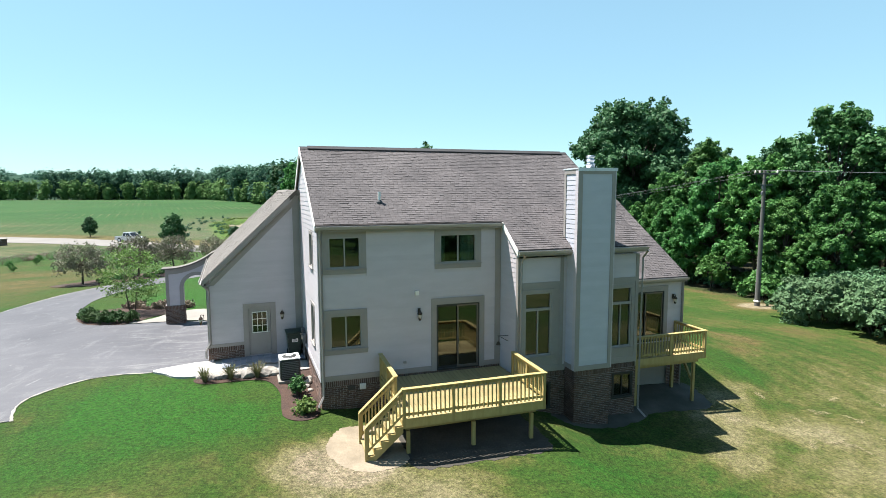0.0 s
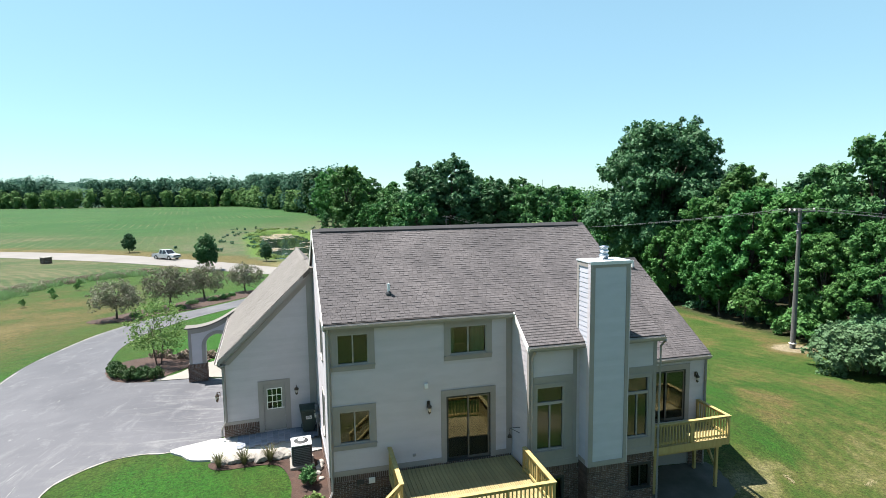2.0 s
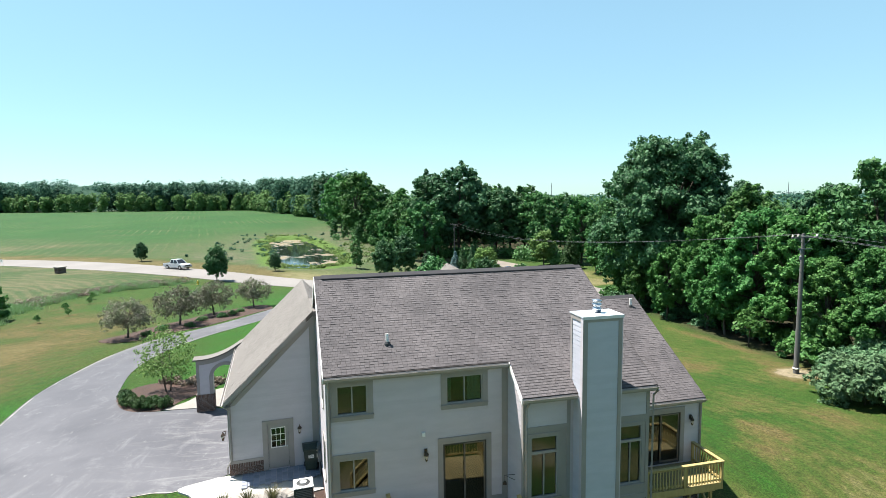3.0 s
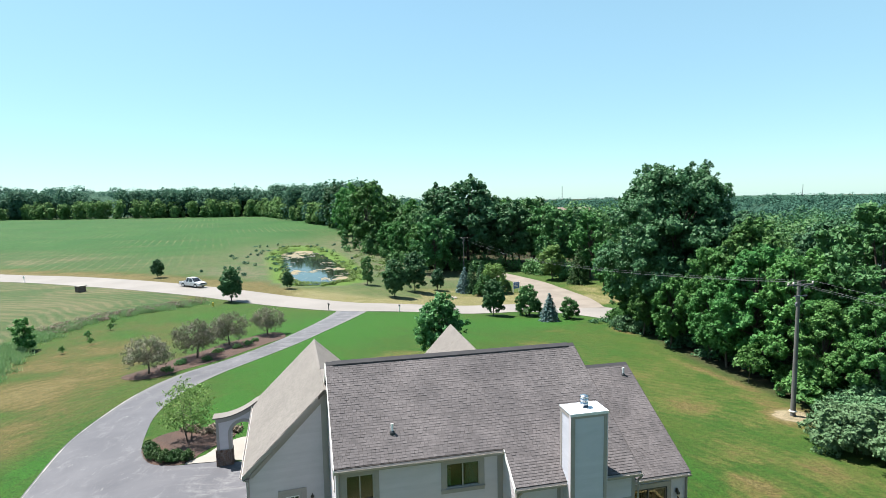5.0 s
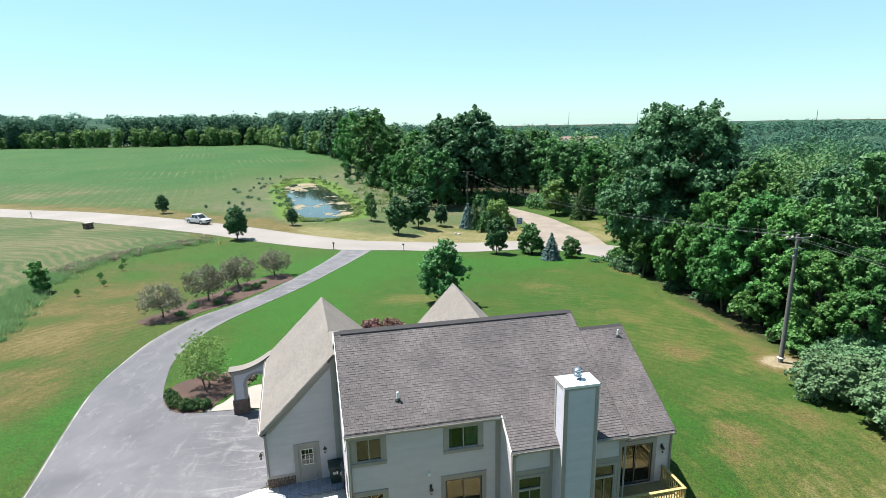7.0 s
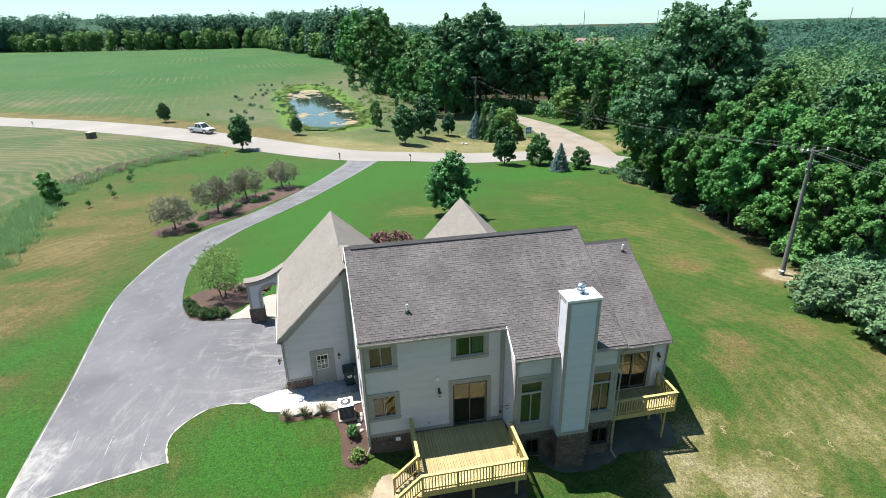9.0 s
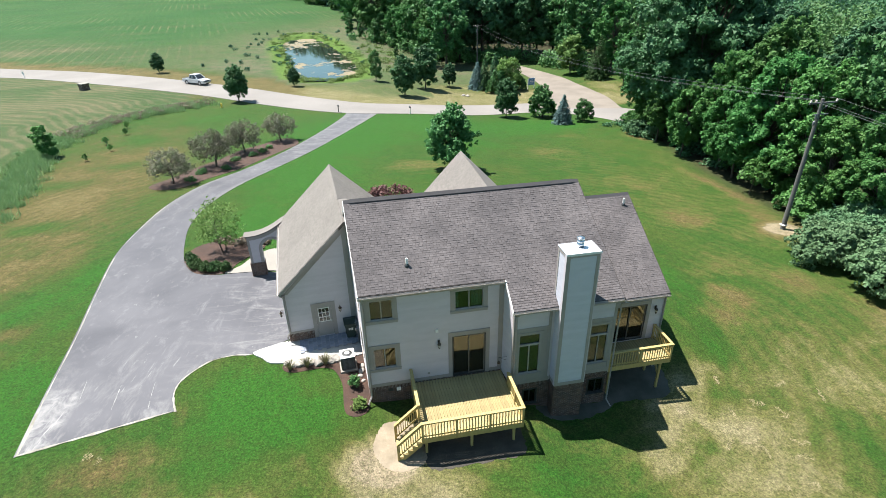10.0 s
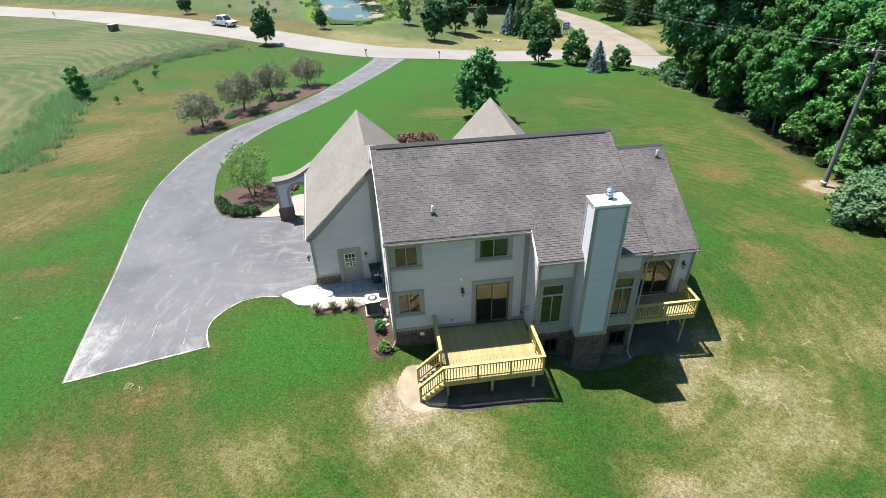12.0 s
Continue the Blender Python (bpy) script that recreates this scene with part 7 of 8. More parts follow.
def canopy():
    """Distant woods as one rolling roof of rounded crowns, on low hills, with an edge that comes down to the ground."""
    rr = 330 * np.exp(np.arange(100) * 0.0174)
    th = np.radians(np.arange(-28, 142, 0.5))
    rad, ang = np.meshgrid(rr, th, indexing="ij")
    x, y = rad * np.cos(ang), rad * np.sin(ang)
    top = np.zeros_like(x)
    cells = np.random.default_rng(5)
    for size, tall in ((10.0, 7.0), (17.0, 8.0)):
        size = size * np.clip(rad / 520, 0.8, 2.6)
        gx, gy = x / size, y / size
        best = np.full(x.shape, 9.0)
        for i in (-1, 0, 1):
            for j in (-1, 0, 1):
                cx, cy = np.floor(gx) + i, np.floor(gy) + j
                jx, jy = np.sin(cx * 127.1 + cy * 311.7) * 43758.5453, np.sin(cx * 269.5 + cy * 183.3) * 43758.5453
                px, py = cx + jx - np.floor(jx), cy + jy - np.floor(jy)
                best = np.minimum(best, (gx - px) ** 2 + (gy - py) ** 2)
        top += tall * np.sqrt(np.clip(1 - best * 1.5, 0, 1))
    hills = 24 * np.exp(-(((x + 380) / 420) ** 2 + ((y - 860) / 230) ** 2)) + 4 * sg((rad - 1350) / 120) * np.sin(ang * 9.0 + 0.6)
    wood = sg((y - 588 + 0.22 * x) / 4) * (x < 150) + (x >= 150) * sg((x - 155) / 4)
    wood = np.clip(wood, 0, 1) * sg((rad - 335) / 3)
    z = ground(x, y) - 1.0 + wood * (2.0 - 3.0 * (x > 100) + hills + 0.55 * top + cells.uniform(-1.0, 1.0, x.shape))
    n, m = x.shape
    idx = np.arange(x.size).reshape(x.shape)
    quads = np.stack([idx[:-1, :-1], idx[1:, :-1], idx[1:, 1:], idx[:-1, 1:]], -1)
    keep = np.maximum.reduce([wood[:-1, :-1], wood[1:, :-1], wood[1:, 1:], wood[:-1, 1:]]) > 0.02
    me = bpy.data.meshes.new("distant_woods")
    me.from_pydata(np.stack([x, y, z], -1).reshape(-1, 3).tolist(), [], quads[keep].tolist())
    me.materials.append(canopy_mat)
    return tagged(new("distant_woods", me), "hazy blue-green woods rolling to the horizon", "woods", kind="stuff")


def canopy_material():
    m, n, l, p = shader("woodland_canopy")
    co = n.new("ShaderNodeTexCoord").outputs["Object"]
    stand, tree_, leaf_ = noise_at(n, l, 0.012, 4, co), noise_at(n, l, 0.09, 4, co, 0.7), noise_at(n, l, 0.22, 6, co, 0.85)
    # Canopy greens with the distance haze mixed in as blue
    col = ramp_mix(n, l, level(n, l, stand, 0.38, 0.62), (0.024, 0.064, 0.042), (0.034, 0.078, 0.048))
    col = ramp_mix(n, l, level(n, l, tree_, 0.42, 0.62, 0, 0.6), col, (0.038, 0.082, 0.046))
    # Dark flecks stand in for the shaded gaps between crowns
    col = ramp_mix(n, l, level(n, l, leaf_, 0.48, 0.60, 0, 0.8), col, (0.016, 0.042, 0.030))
    l.new(col, p.inputs["Base Color"])
    p.inputs["Roughness"].default_value = 0.9
    p.inputs["Specular IOR Level"].default_value = 0.1
    bumped(n, l, p, leaf_, 1.0, 3.0)
    return m


canopy_mat = canopy_material()
canopy()


def far_crowns(count, leaves, rng):
    """Crowns of the distant woods: domes of small leaf clumps standing on the canopy, larger with distance."""
    ps, ns, ss = [], [], []
    while len(ps) < count:
        d, a = 320 * math.exp(rng.uniform(0, 1.15)), math.radians(rng.uniform(34, 124))
        x, y = d * math.cos(a), d * math.sin(a)
        if not (y > 590 - 0.22 * x if x < 150 else x > 158):
            continue
        w = rng.uniform(4.0, 6.6) * (d / 420) ** 0.6
        hill = 24 * math.exp(-(((x + 380) / 420) ** 2 + ((y - 860) / 230) ** 2))
        e = rng.normal(size=(leaves, 3))
        e[:, 2] = np.abs(e[:, 2]) - 0.25
        e /= np.linalg.norm(e, axis=1, keepdims=True)
        lump = 1 + 0.18 * np.sin(e @ rng.normal(size=3) * 5 + rng.uniform(0, 6)) + rng.uniform(-0.12, 0.05, leaves)
        ps.append(e * lump[:, None] * (w, w, w * rng.uniform(0.8, 1.15)) + (x, y, zat(x, y) + hill + rng.uniform(4.5, 8.5) - (3.0 if x > 100 else 0.0)))
        ns.append(e + 0.22 * rng.normal(size=(leaves, 3)))
        ss.append(np.full(leaves, 0.135 * w))
    n = np.concatenate(ns)
    n /= np.linalg.norm(n, axis=1, keepdims=True)
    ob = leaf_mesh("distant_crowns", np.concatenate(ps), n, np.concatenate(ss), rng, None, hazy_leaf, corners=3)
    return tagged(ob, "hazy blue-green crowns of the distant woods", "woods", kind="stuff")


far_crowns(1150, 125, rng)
copy_to(spruce, 66.0, 30.0, 3.1, 200)
# Woods out of view, added so that the upper panes reflect dark trees
south = [(rng.uniform(-160, 160), rng.uniform(-130, -47)) for _ in range(190)]
scattered("south_woods", "unseen dark woods behind the back lawn", dark_leaf, [(x, y, rng.uniform(14, 20), rng.uniform(5, 8), 110) for x, y in south], rng, 1.3, category="woods")


# ---- beds, paths and small things in the yard ----
def bed(name, pts, material, label, category, lift=0.022, n=5, step=0.5, ragged=0.0):
    r = random.Random(len(pts))
    return slab(name, [p + Vector((r.uniform(-ragged, ragged), r.uniform(-ragged, ragged))) for p in smooth_line(pts, n, True)], lift, material, label, category, kind="structure", step=step, skirt=0.1)


bed("mulch_bed", ((-4.45, 2.35), (-3.9, 1.95), (-2.4, 2.05), (-1.75, 1.75), (-1.38, 0.7), (-1.35, -0.6), (-1.25, -1.25), (-0.8, -1.5), (-0.25, -1.25), (-0.05, -0.6), (-0.02, 1.2), (-0.05, 2.75), (-2.5, 2.8), (-4.2, 2.75)), mulch_mat, "brown bark mulch bed along the gable wall", "mulch bed")
bed("mulch_bed", ((-12.75, 17.6), (-12.5, 16.2), (-11.5, 14.6), (-10.2, 13.98), (-9.2, 14.1), (-8.5, 15.6), (-7.4, 17.0), (-6.9, 18.4), (-8.2, 19.7), (-10.4, 20.0), (-12.2, 19.2)), mulch_mat, "bark mulch bed round the young entrance tree", "mulch bed")
bed("mulch_bed", ((-21.0, 37.3), (-19.8, 35.6), (-17.3, 35.6), (-15.2, 38.2), (-12.4, 41.0), (-10.6, 44.0), (-8.2, 48.2), (-6.3, 51.5), (-6.8, 54.5), (-8.8, 55.6), (-11.0, 53.0), (-13.5, 50.4), (-15.6, 46.2), (-17.8, 43.0), (-19.2, 40.0)), mulch_mat, "long mulch bed under the crabapples beside the drive", "mulch bed", step=1.0)
patio_mat = surface("pale_concrete", (0.416, 0.404, 0.380), (0.360, 0.352, 0.328), 0.85, 0.8, 30, bump=0.25)
slab("patio", smooth_line(((-6.15, 4.05), (-5.6, 3.45), (-5.15, 2.95), (-4.2, 2.78), (-2.4, 2.82), (-0.06, 2.85), (-0.06, 4.9), (-1.6, 4.82), (-4.4, 4.66), (-4.9, 4.55)), 3, True), 0.075, patio_mat, "pale concrete patio at the side door", "patio", step=1.0)
slab("walkway", smooth_line(((-9.3, 13.98), (-8.2, 13.75), (-6.0, 13.55), (-4.75, 13.0), (-4.65, 14.3), (-4.9, 16.4), (-6.3, 17.2), (-7.6, 16.2), (-8.3, 14.9)), 4, True), 0.06, concrete_mat, "pale concrete walk through the arch", "path", step=0.8)
# Dusty concrete, its tone lowered towards the shaded grass around it
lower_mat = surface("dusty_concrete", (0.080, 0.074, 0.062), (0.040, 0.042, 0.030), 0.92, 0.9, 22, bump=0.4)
bed("lower_patio", ((8.3, -1.9), (8.5, -2.5), (9.1, -2.75), (10.6, -2.78), (11.7, -2.45), (12.9, -2.0), (14.6, -2.1), (15.7, -1.95), (16.15, -1.2), (16.1, 0.15), (14.0, 0.15), (12.1, -0.2), (12.0, -1.78), (10.5, -1.8)), lower_mat, "dusty concrete strip below the bay and small deck, shade-darkened", "patio", lift=0.012, n=6, step=0.6, ragged=0.07)
bed("sand_patch", ((0.95, -1.95), (0.45, -2.1), (0.12, -2.6), (-0.10, -3.2), (-0.06, -3.8), (0.2, -4.4), (0.6, -4.75), (1.2, -4.85), (2.1, -4.5), (2.2, -3.6), (2.1, -2.6), (1.6, -2.05)), sand_mat, "fan of bare sandy soil at the foot of the steps", "soil", lift=0.012, n=9, ragged=0.035)
# bare soil below the deck, the deck's shade deepened in its colour
bed("bare_soil", ((2.2, -4.75), (3.5, -5.0), (5.2, -4.95), (6.6, -4.8), (6.9, -3.6), (6.8, -2.2), (6.7, -0.8), (4.4, -0.75), (2.4, -0.8), (2.15, -2.4)), shade_soil_mat, "bare packed soil below the deck, darkened to deepen its shade", "soil", lift=0.010, n=8, ragged=0.07)
# slate flags under the side door
flag_mat = surface("slate_flag", (0.22, 0.24, 0.29), (0.17, 0.19, 0.24), 0.7, 2.5, 30, bump=0.3, pieces="object", spread=0.2)
flags = thing("flagstone_floor", "blue-grey slate flagstones laid before the side door", "paving", (-3.55, 3.35, 0.045), 4.6, kind="structure")
proto = box_part("flagstone", (0.0, 0.0, 0.0), (0.225, 0.225, 0.035), flag_mat, flags, bevel=0.006)
for i in range(14):
    for j in range(6):
        o = again(proto, Matrix(), flags) if i + j else proto
        o.matrix_basis = pose(i * 0.235, j * 0.235 + 0.117 * (i % 2), 0.002 * ((3 * i + 5 * j) % 3))


def rock(name, x, y, r, seed, label="pale rough boulder edging the patio", group="edging rocks", z=None):
    rg = np.random.default_rng(seed)
    bm = bmesh.new()
    bmesh.ops.create_icosphere(bm, subdivisions=2, radius=1)
    off = Vector(rg.normal(size=3) * 5)
    for v in bm.verts:
        k = 1 + 0.35 * noise.noise(v.co * 1.3 + off) + 0.12 * noise.noise(v.co * 4 + off)
        v.co = Vector((v.co.x * k * r * 1.25, v.co.y * k * r, max(v.co.z * k * r * 0.7, -0.25 * r)))
    ob = part(name, bm, rock_mat)
    ob.matrix_basis = pose(x, y, (zat(x, y) if z is None else z) + 0.22 * r, 0, 0, float(rg.uniform(0, 360)))
    return tagged(ob, label, "rock", group)


rock_mat = surface("limestone", (0.320, 0.296, 0.264), (0.192, 0.176, 0.160), 0.9, 3, 20, bump=0.7, depth=0.02)
rr = random.Random(8)
for k in range(13):
    rock("rock", -4.15 + 0.235 * k + rr.uniform(-0.05, 0.05), 2.66 + rr.uniform(-0.12, 0.10), rr.uniform(0.20, 0.34), 100 + k)
for k in range(4):
    rock("rock", -0.38 + rr.uniform(-0.1, 0.1), 1.9 - 0.35 * k, rr.uniform(0.10, 0.17), 140 + k)
for k, (x, y) in enumerate(((27.5, 98.6), (28.3, 98.2))):
    rock("rock", x, y, 0.45, 160 + k, "weathered tan boulder on the dry verge", "verge rocks")


def ac_unit():
    a = thing("air_conditioner", "dark outdoor air conditioner with a pale top on a pad", "air conditioner", (-1.0, 1.95, zat(-1.0, 1.95) + 0.05), 4)
    box_part("pad", (-0.45, -0.45, -0.05), (0.45, 0.45, 0.06), concrete_mat, a, bevel=0.01)
    body = box_part("casing", (-0.37, -0.37, 0.06), (0.37, 0.37, 0.84), black_mat, a, bevel=0.05)
    for s in range(4):
        for k in range(10):
            o = box_part("louvre", (-0.31, 0.368, 0.12 + 0.068 * k), (0.31, 0.382, 0.15 + 0.068 * k), grey_metal, body)
            o.matrix_basis = pose(0, 0, 0, 0, 0, 90 * s)
    bm = bmesh.new()
    box(bm, -0.38, -0.38, 0.842, 0.38, 0.38, 0.885)
    bmesh.ops.bevel(bm, geom=bm.edges[:], offset=0.015, segments=2, affect='EDGES')
    part("top", bm, white_mat, a, "pale pressed-steel top")
    bm = bmesh.new()
    lathe(bm, ((0.27, 0.887), (0.27, 0.90), (0.24, 0.91), (0.10, 0.925)), 20)
    g = part("fan_guard", bm, black_mat, a)
    bm = bmesh.new()
    lathe(bm, ((0.13, 0.926), (0.13, 0.94), (0.03, 0.955)), 16)
    part("hub", bm, white_mat, g)


grey_metal = surface("grey_painted_metal", (0.13, 0.14, 0.15), (0.10, 0.11, 0.12), 0.5, 3, 40, bump=0.1, metal=0.2)
ac_unit()


def wheelie_bin():
    b = thing("wheelie_bin", "dark green wheeled rubbish bin with a white label", "bin", (-0.74, 4.33, 0.09), 4.6)
    bm = bmesh.new()
    lo = [bm.verts.new(v) for v in ((-0.24, -0.26, 0.05), (0.24, -0.26, 0.05), (0.24, 0.26, 0.05), (-0.24, 0.26, 0.05))]
    hi = [bm.verts.new(v) for v in ((-0.31, -0.34, 0.98), (0.31, -0.34, 0.98), (0.31, 0.34, 0.98), (-0.31, 0.34, 0.98))]
    bm.faces.new(lo[::-1])
    bm.faces.new(hi)
    for i in range(4):
        bm.faces.new((lo[i], lo[(i + 1) % 4], hi[(i + 1) % 4], hi[i]))
    bmesh.ops.bevel(bm, geom=bm.edges[:], offset=0.03, segments=2, affect='EDGES')
    body = part("body", bm, bin_mat, b)
    bm = bmesh.new()
    prism(bm, [(-0.34, -0.38, 0.985), (-0.34, 0.38, 0.985), (-0.34, 0.38, 1.05), (-0.34, 0.1, 1.10), (-0.34, -0.38, 1.04)], Vector((0.68, 0, 0)))
    part("lid", bm, bin_mat, b)
    box_part("label", (-0.11, -0.322, 0.62), (0.13, -0.312, 0.82), white_mat, body, "white printed label")
    for k in range(3):
        box_part("print_bar", (-0.08, -0.3235, 0.66 + 0.045 * k), (0.10 - 0.03 * k, -0.3225, 0.68 + 0.045 * k), black_mat, body)
    for x in (-0.25, 0.25):
        bm = bmesh.new()
        tube(bm, (x - 0.03, 0.28, 0.1), (x + 0.03, 0.28, 0.1), 0.1, 0.1, 14)
        part("wheel", bm, black_mat, b)


bin_mat = surface("dark_green_plastic", (0.014, 0.036, 0.030), (0.010, 0.026, 0.022), 0.45, 3, 50, bump=0.1)
wheelie_bin()


def garden_hose(x, y, z):
    """A hose hung in loose rings over a bracket on the wall."""
    t = thing("garden_hose", "pale grey coiled garden hose hung beside the bin", "hose", (x, y, z), 4.3)
    bm = bmesh.new()
    for k, (rad, drop) in enumerate(((0.20, 0.0), (0.215, 0.025), (0.19, 0.05), (0.205, 0.07))):
        ring = [Vector((rad * math.cos(a), -0.02 - 0.022 * k, -drop + rad * 1.15 * math.sin(a))) for a in (6.2832 * i / 22 for i in range(23))]
        for p, q in zip(ring, ring[1:]):
            tube(bm, p, q, 0.012, 0.012, 6, False)
    part("coil", bm, hose_mat, t, smooth=True)
    box_part("bracket", (-0.05, -0.13, 0.19), (0.05, 0.0, 0.215), black_mat, t, "dark wall bracket", bevel=0.004)
    box_part("bracket_plate", (-0.05, -0.012, 0.10), (0.05, 0.0, 0.19), black_mat, t)


hose_mat = surface("grey_hose_rubber", (0.42, 0.43, 0.42), (0.34, 0.35, 0.34), 0.5, 3, 40, bump=0.1)
garden_hose(-0.27, 4.76, 0.66)


def lantern(x, y, z, rz, label="bronze wall lantern with clear panes"):
    """A coach lantern: back plate, arm, tapered glazed body, roof and finial. It hangs on a wall that faces local -y."""
    t = thing("wall_lantern", label, "lantern", (x, y, z), rz, "wall lanterns")
    box_part("back_plate", (-0.055, -0.02, -0.02), (0.055, 0.0, 0.2), bronze_mat, t, bevel=0.006)
    bm = bmesh.new()
    tube(bm, (0, -0.01, 0.16), (0, -0.10, 0.20), 0.012, 0.012, 8)
    tube(bm, (0, -0.10, 0.20), (0, -0.13, 0.13), 0.012, 0.012, 8)
    part("arm", bm, bronze_mat, t)
    bm = bmesh.new()
    lathe(bm, ((0.05, -0.22), (0.09, 0.0), (0.10, 0.01), (0.02, 0.11), (0.015, 0.16)), 6, (0, -0.13, 0.02))
    body = part("cage", bm, bronze_mat, t)
    bm = bmesh.new()
    lathe(bm, ((0.052, -0.19), (0.088, -0.03)), 6, (0, -0.132, 0.02))
    part("globe", bm, lamp_glass, body)
    bm = bmesh.new()
    lathe(bm, ((0.012, -0.27), (0.03, -0.24), (0.05, -0.22)), 6, (0, -0.13, 0.02))
    part("finial", bm, bronze_mat, body)
    return t


bronze_mat = surface("bronze", (0.09, 0.065, 0.045), (0.06, 0.045, 0.035), 0.45, 5, 50, bump=0.1, metal=0.7)
lamp_glass = surface("frosted_lamp_glass", (0.45, 0.42, 0.36), (0.40, 0.37, 0.32), 0.2, 5, 50, bump=0.05)
lantern(3.50, YB - 0.03, 2.66, 0)
lantern(15.42, 0.17, 2.30, 0)
gm = pose(-0.15, 4.93, 0, 0, 0, math.degrees(GA)) @ Vector((-1.05, -0.035, 1.82))
lantern(gm.x, gm.y, gm.z, math.degrees(GA))
ge = pose(-0.15, 4.93, 0, 0, 0, math.degrees(GA)) @ Vector((GX + 0.10, 0.35, 1.75))
lantern(ge.x, ge.y, ge.z, math.degrees(GA) - 90)


def wall_box(name, x, y, z, w, h, d, material, label, category="fitting", slats=0):
    t = thing(name, label, category, (x, y, z))
    box_part("case", (-w / 2, -d, -h / 2), (w / 2, 0, h / 2), material, t, bevel=0.008)
    for k in range(slats):
        zz = -h / 2 + h * (k + 0.7) / (slats + 0.4)
        box_part("slat", (-w * 0.4, -d - 0.008, zz), (w * 0.4, -d - 0.001, zz + h * 0.12), white_mat, t)
    return t


wall_box("speaker_box", 3.42, YB - 0.03, 3.42, 0.13, 0.16, 0.08, white_mat, "small white box fixed to the siding")
wall_box("outdoor_socket", 2.95, YB - 0.03, 0.92, 0.11, 0.09, 0.06, trim_mat, "grey weatherproof socket near the deck floor")
wall_box("foundation_vent", 1.02, YB - 0.02, 0.18, 0.24, 0.16, 0.02, black_mat, "dark louvred vent in the brick base", slats=0)
wall_box("dryer_vent", 1.42, YB - 0.02, 0.2, 0.22, 0.2, 0.05, white_mat, "pale hooded vent in the brick base", slats=3)
for k, (y, z, w, h) in enumerate(((4.1, 1.0, 0.32, 0.55), (3.6, 0.95, 0.28, 0.4))):
    m = thing("utility_meter", "grey utility meter box on the gable wall", "meter", (-0.035 - SK * (y - YB), y, z), -86.8, "meters on the gable wall")
    box_part("case", (-w / 2, -0.14, -h / 2), (w / 2, 0, h / 2), grey_metal, m, bevel=0.015)
    bm = bmesh.new()
    tube(bm, (0, -0.14, 0.06), (0, -0.2, 0.06), 0.09, 0.085, 14)
    part("dial", bm, lamp_glass, m)
    bm = bmesh.new()
    tube(bm, (0, -0.07, -h / 2), (0, -0.07, -0.9), 0.025, 0.025, 8)
    part("conduit", bm, grey_metal, m)
hook = thing("plant_hook", "black iron plant bracket with a small bell", "bracket", (6.76, -1.25, 1.72), 0)
bm = bmesh.new()
tube(bm, (0, 0, 0), (-0.42, 0, 0.02), 0.012, 0.01, 6)
tube(bm, (0, 0, -0.22), (-0.36, 0, 0.0), 0.01, 0.01, 6)
part("arm", bm, black_mat, hook)
bm = bmesh.new()
lathe(bm, ((0.085, -0.32), (0.07, -0.26), (0.03, -0.20), (0.006, -0.19), (0.006, 0.0)), 10, (-0.40, 0, 0))
part("bell", bm, bronze_mat, hook)


def downspout(parent, pts, w=0.07):
    bm = bmesh.new()
    for a, b in zip(pts, pts[1:]):
        tube(bm, a, b, w * 0.62, w * 0.62, 4)
    return part("downspout", bm, trim_mat, parent, "painted metal downspout")


downspout(house, ((0.06, EY - 0.06, 5.78), (0.06, YB - 0.08, 5.5), (0.06, YB - 0.08, 0.0), (-0.15, YB - 0.34, -0.28)))
downspout(house, ((12.08, E2Y - 0.04, 4.8), (12.08, BY - 0.08, 4.5), (12.08, BY - 0.08, -1.5), (12.2, BY - 0.4, -1.75)))
downspout(house, ((6.94, E2Y - 0.04, 4.8), (6.94, BY - 0.07, 4.5), (6.94, BY - 0.07, 0.45)))
downspout(house, ((15.9, WEY - 0.06, 3.2), (15.9, 0.1, 3.0), (15.9, 0.1, -1.7)))
downspout(gar, ((GX - 0.02, -0.12, GZ - 0.12), (GX + 0.22, -0.09, GZ - 0.4), (GX + 0.22, -0.09, 0.75), (GX + 0.05, -0.13, 0.45), (GX + 0.05, -0.13, 0.12)))


def roof_pipe(x, y, z, h=0.38):
    t = thing("roof_vent", "pale plastic vent pipe through the shingles", "vent", (x, y, z), 0, "roof vents")
    bm = bmesh.new()
    lathe(bm, ((0.055, -0.06), (0.055, h), (0.042, h), (0.042, h - 0.05)), 12)
    part("pipe", bm, white_mat, t)
    bm = bmesh.new()
    lathe(bm, ((0.13, -0.08), (0.11, 0.02), (0.065, 0.09)), 12)
    part("boot", bm, black_mat, t)


roof_pipe(2.28, 0.20, roof_z(0.20))
roof_pipe(15.45, 4.9, WEZ + (4.9 - WEY) * (WRZ - WEZ) / (WRY - WEY), 0.4)


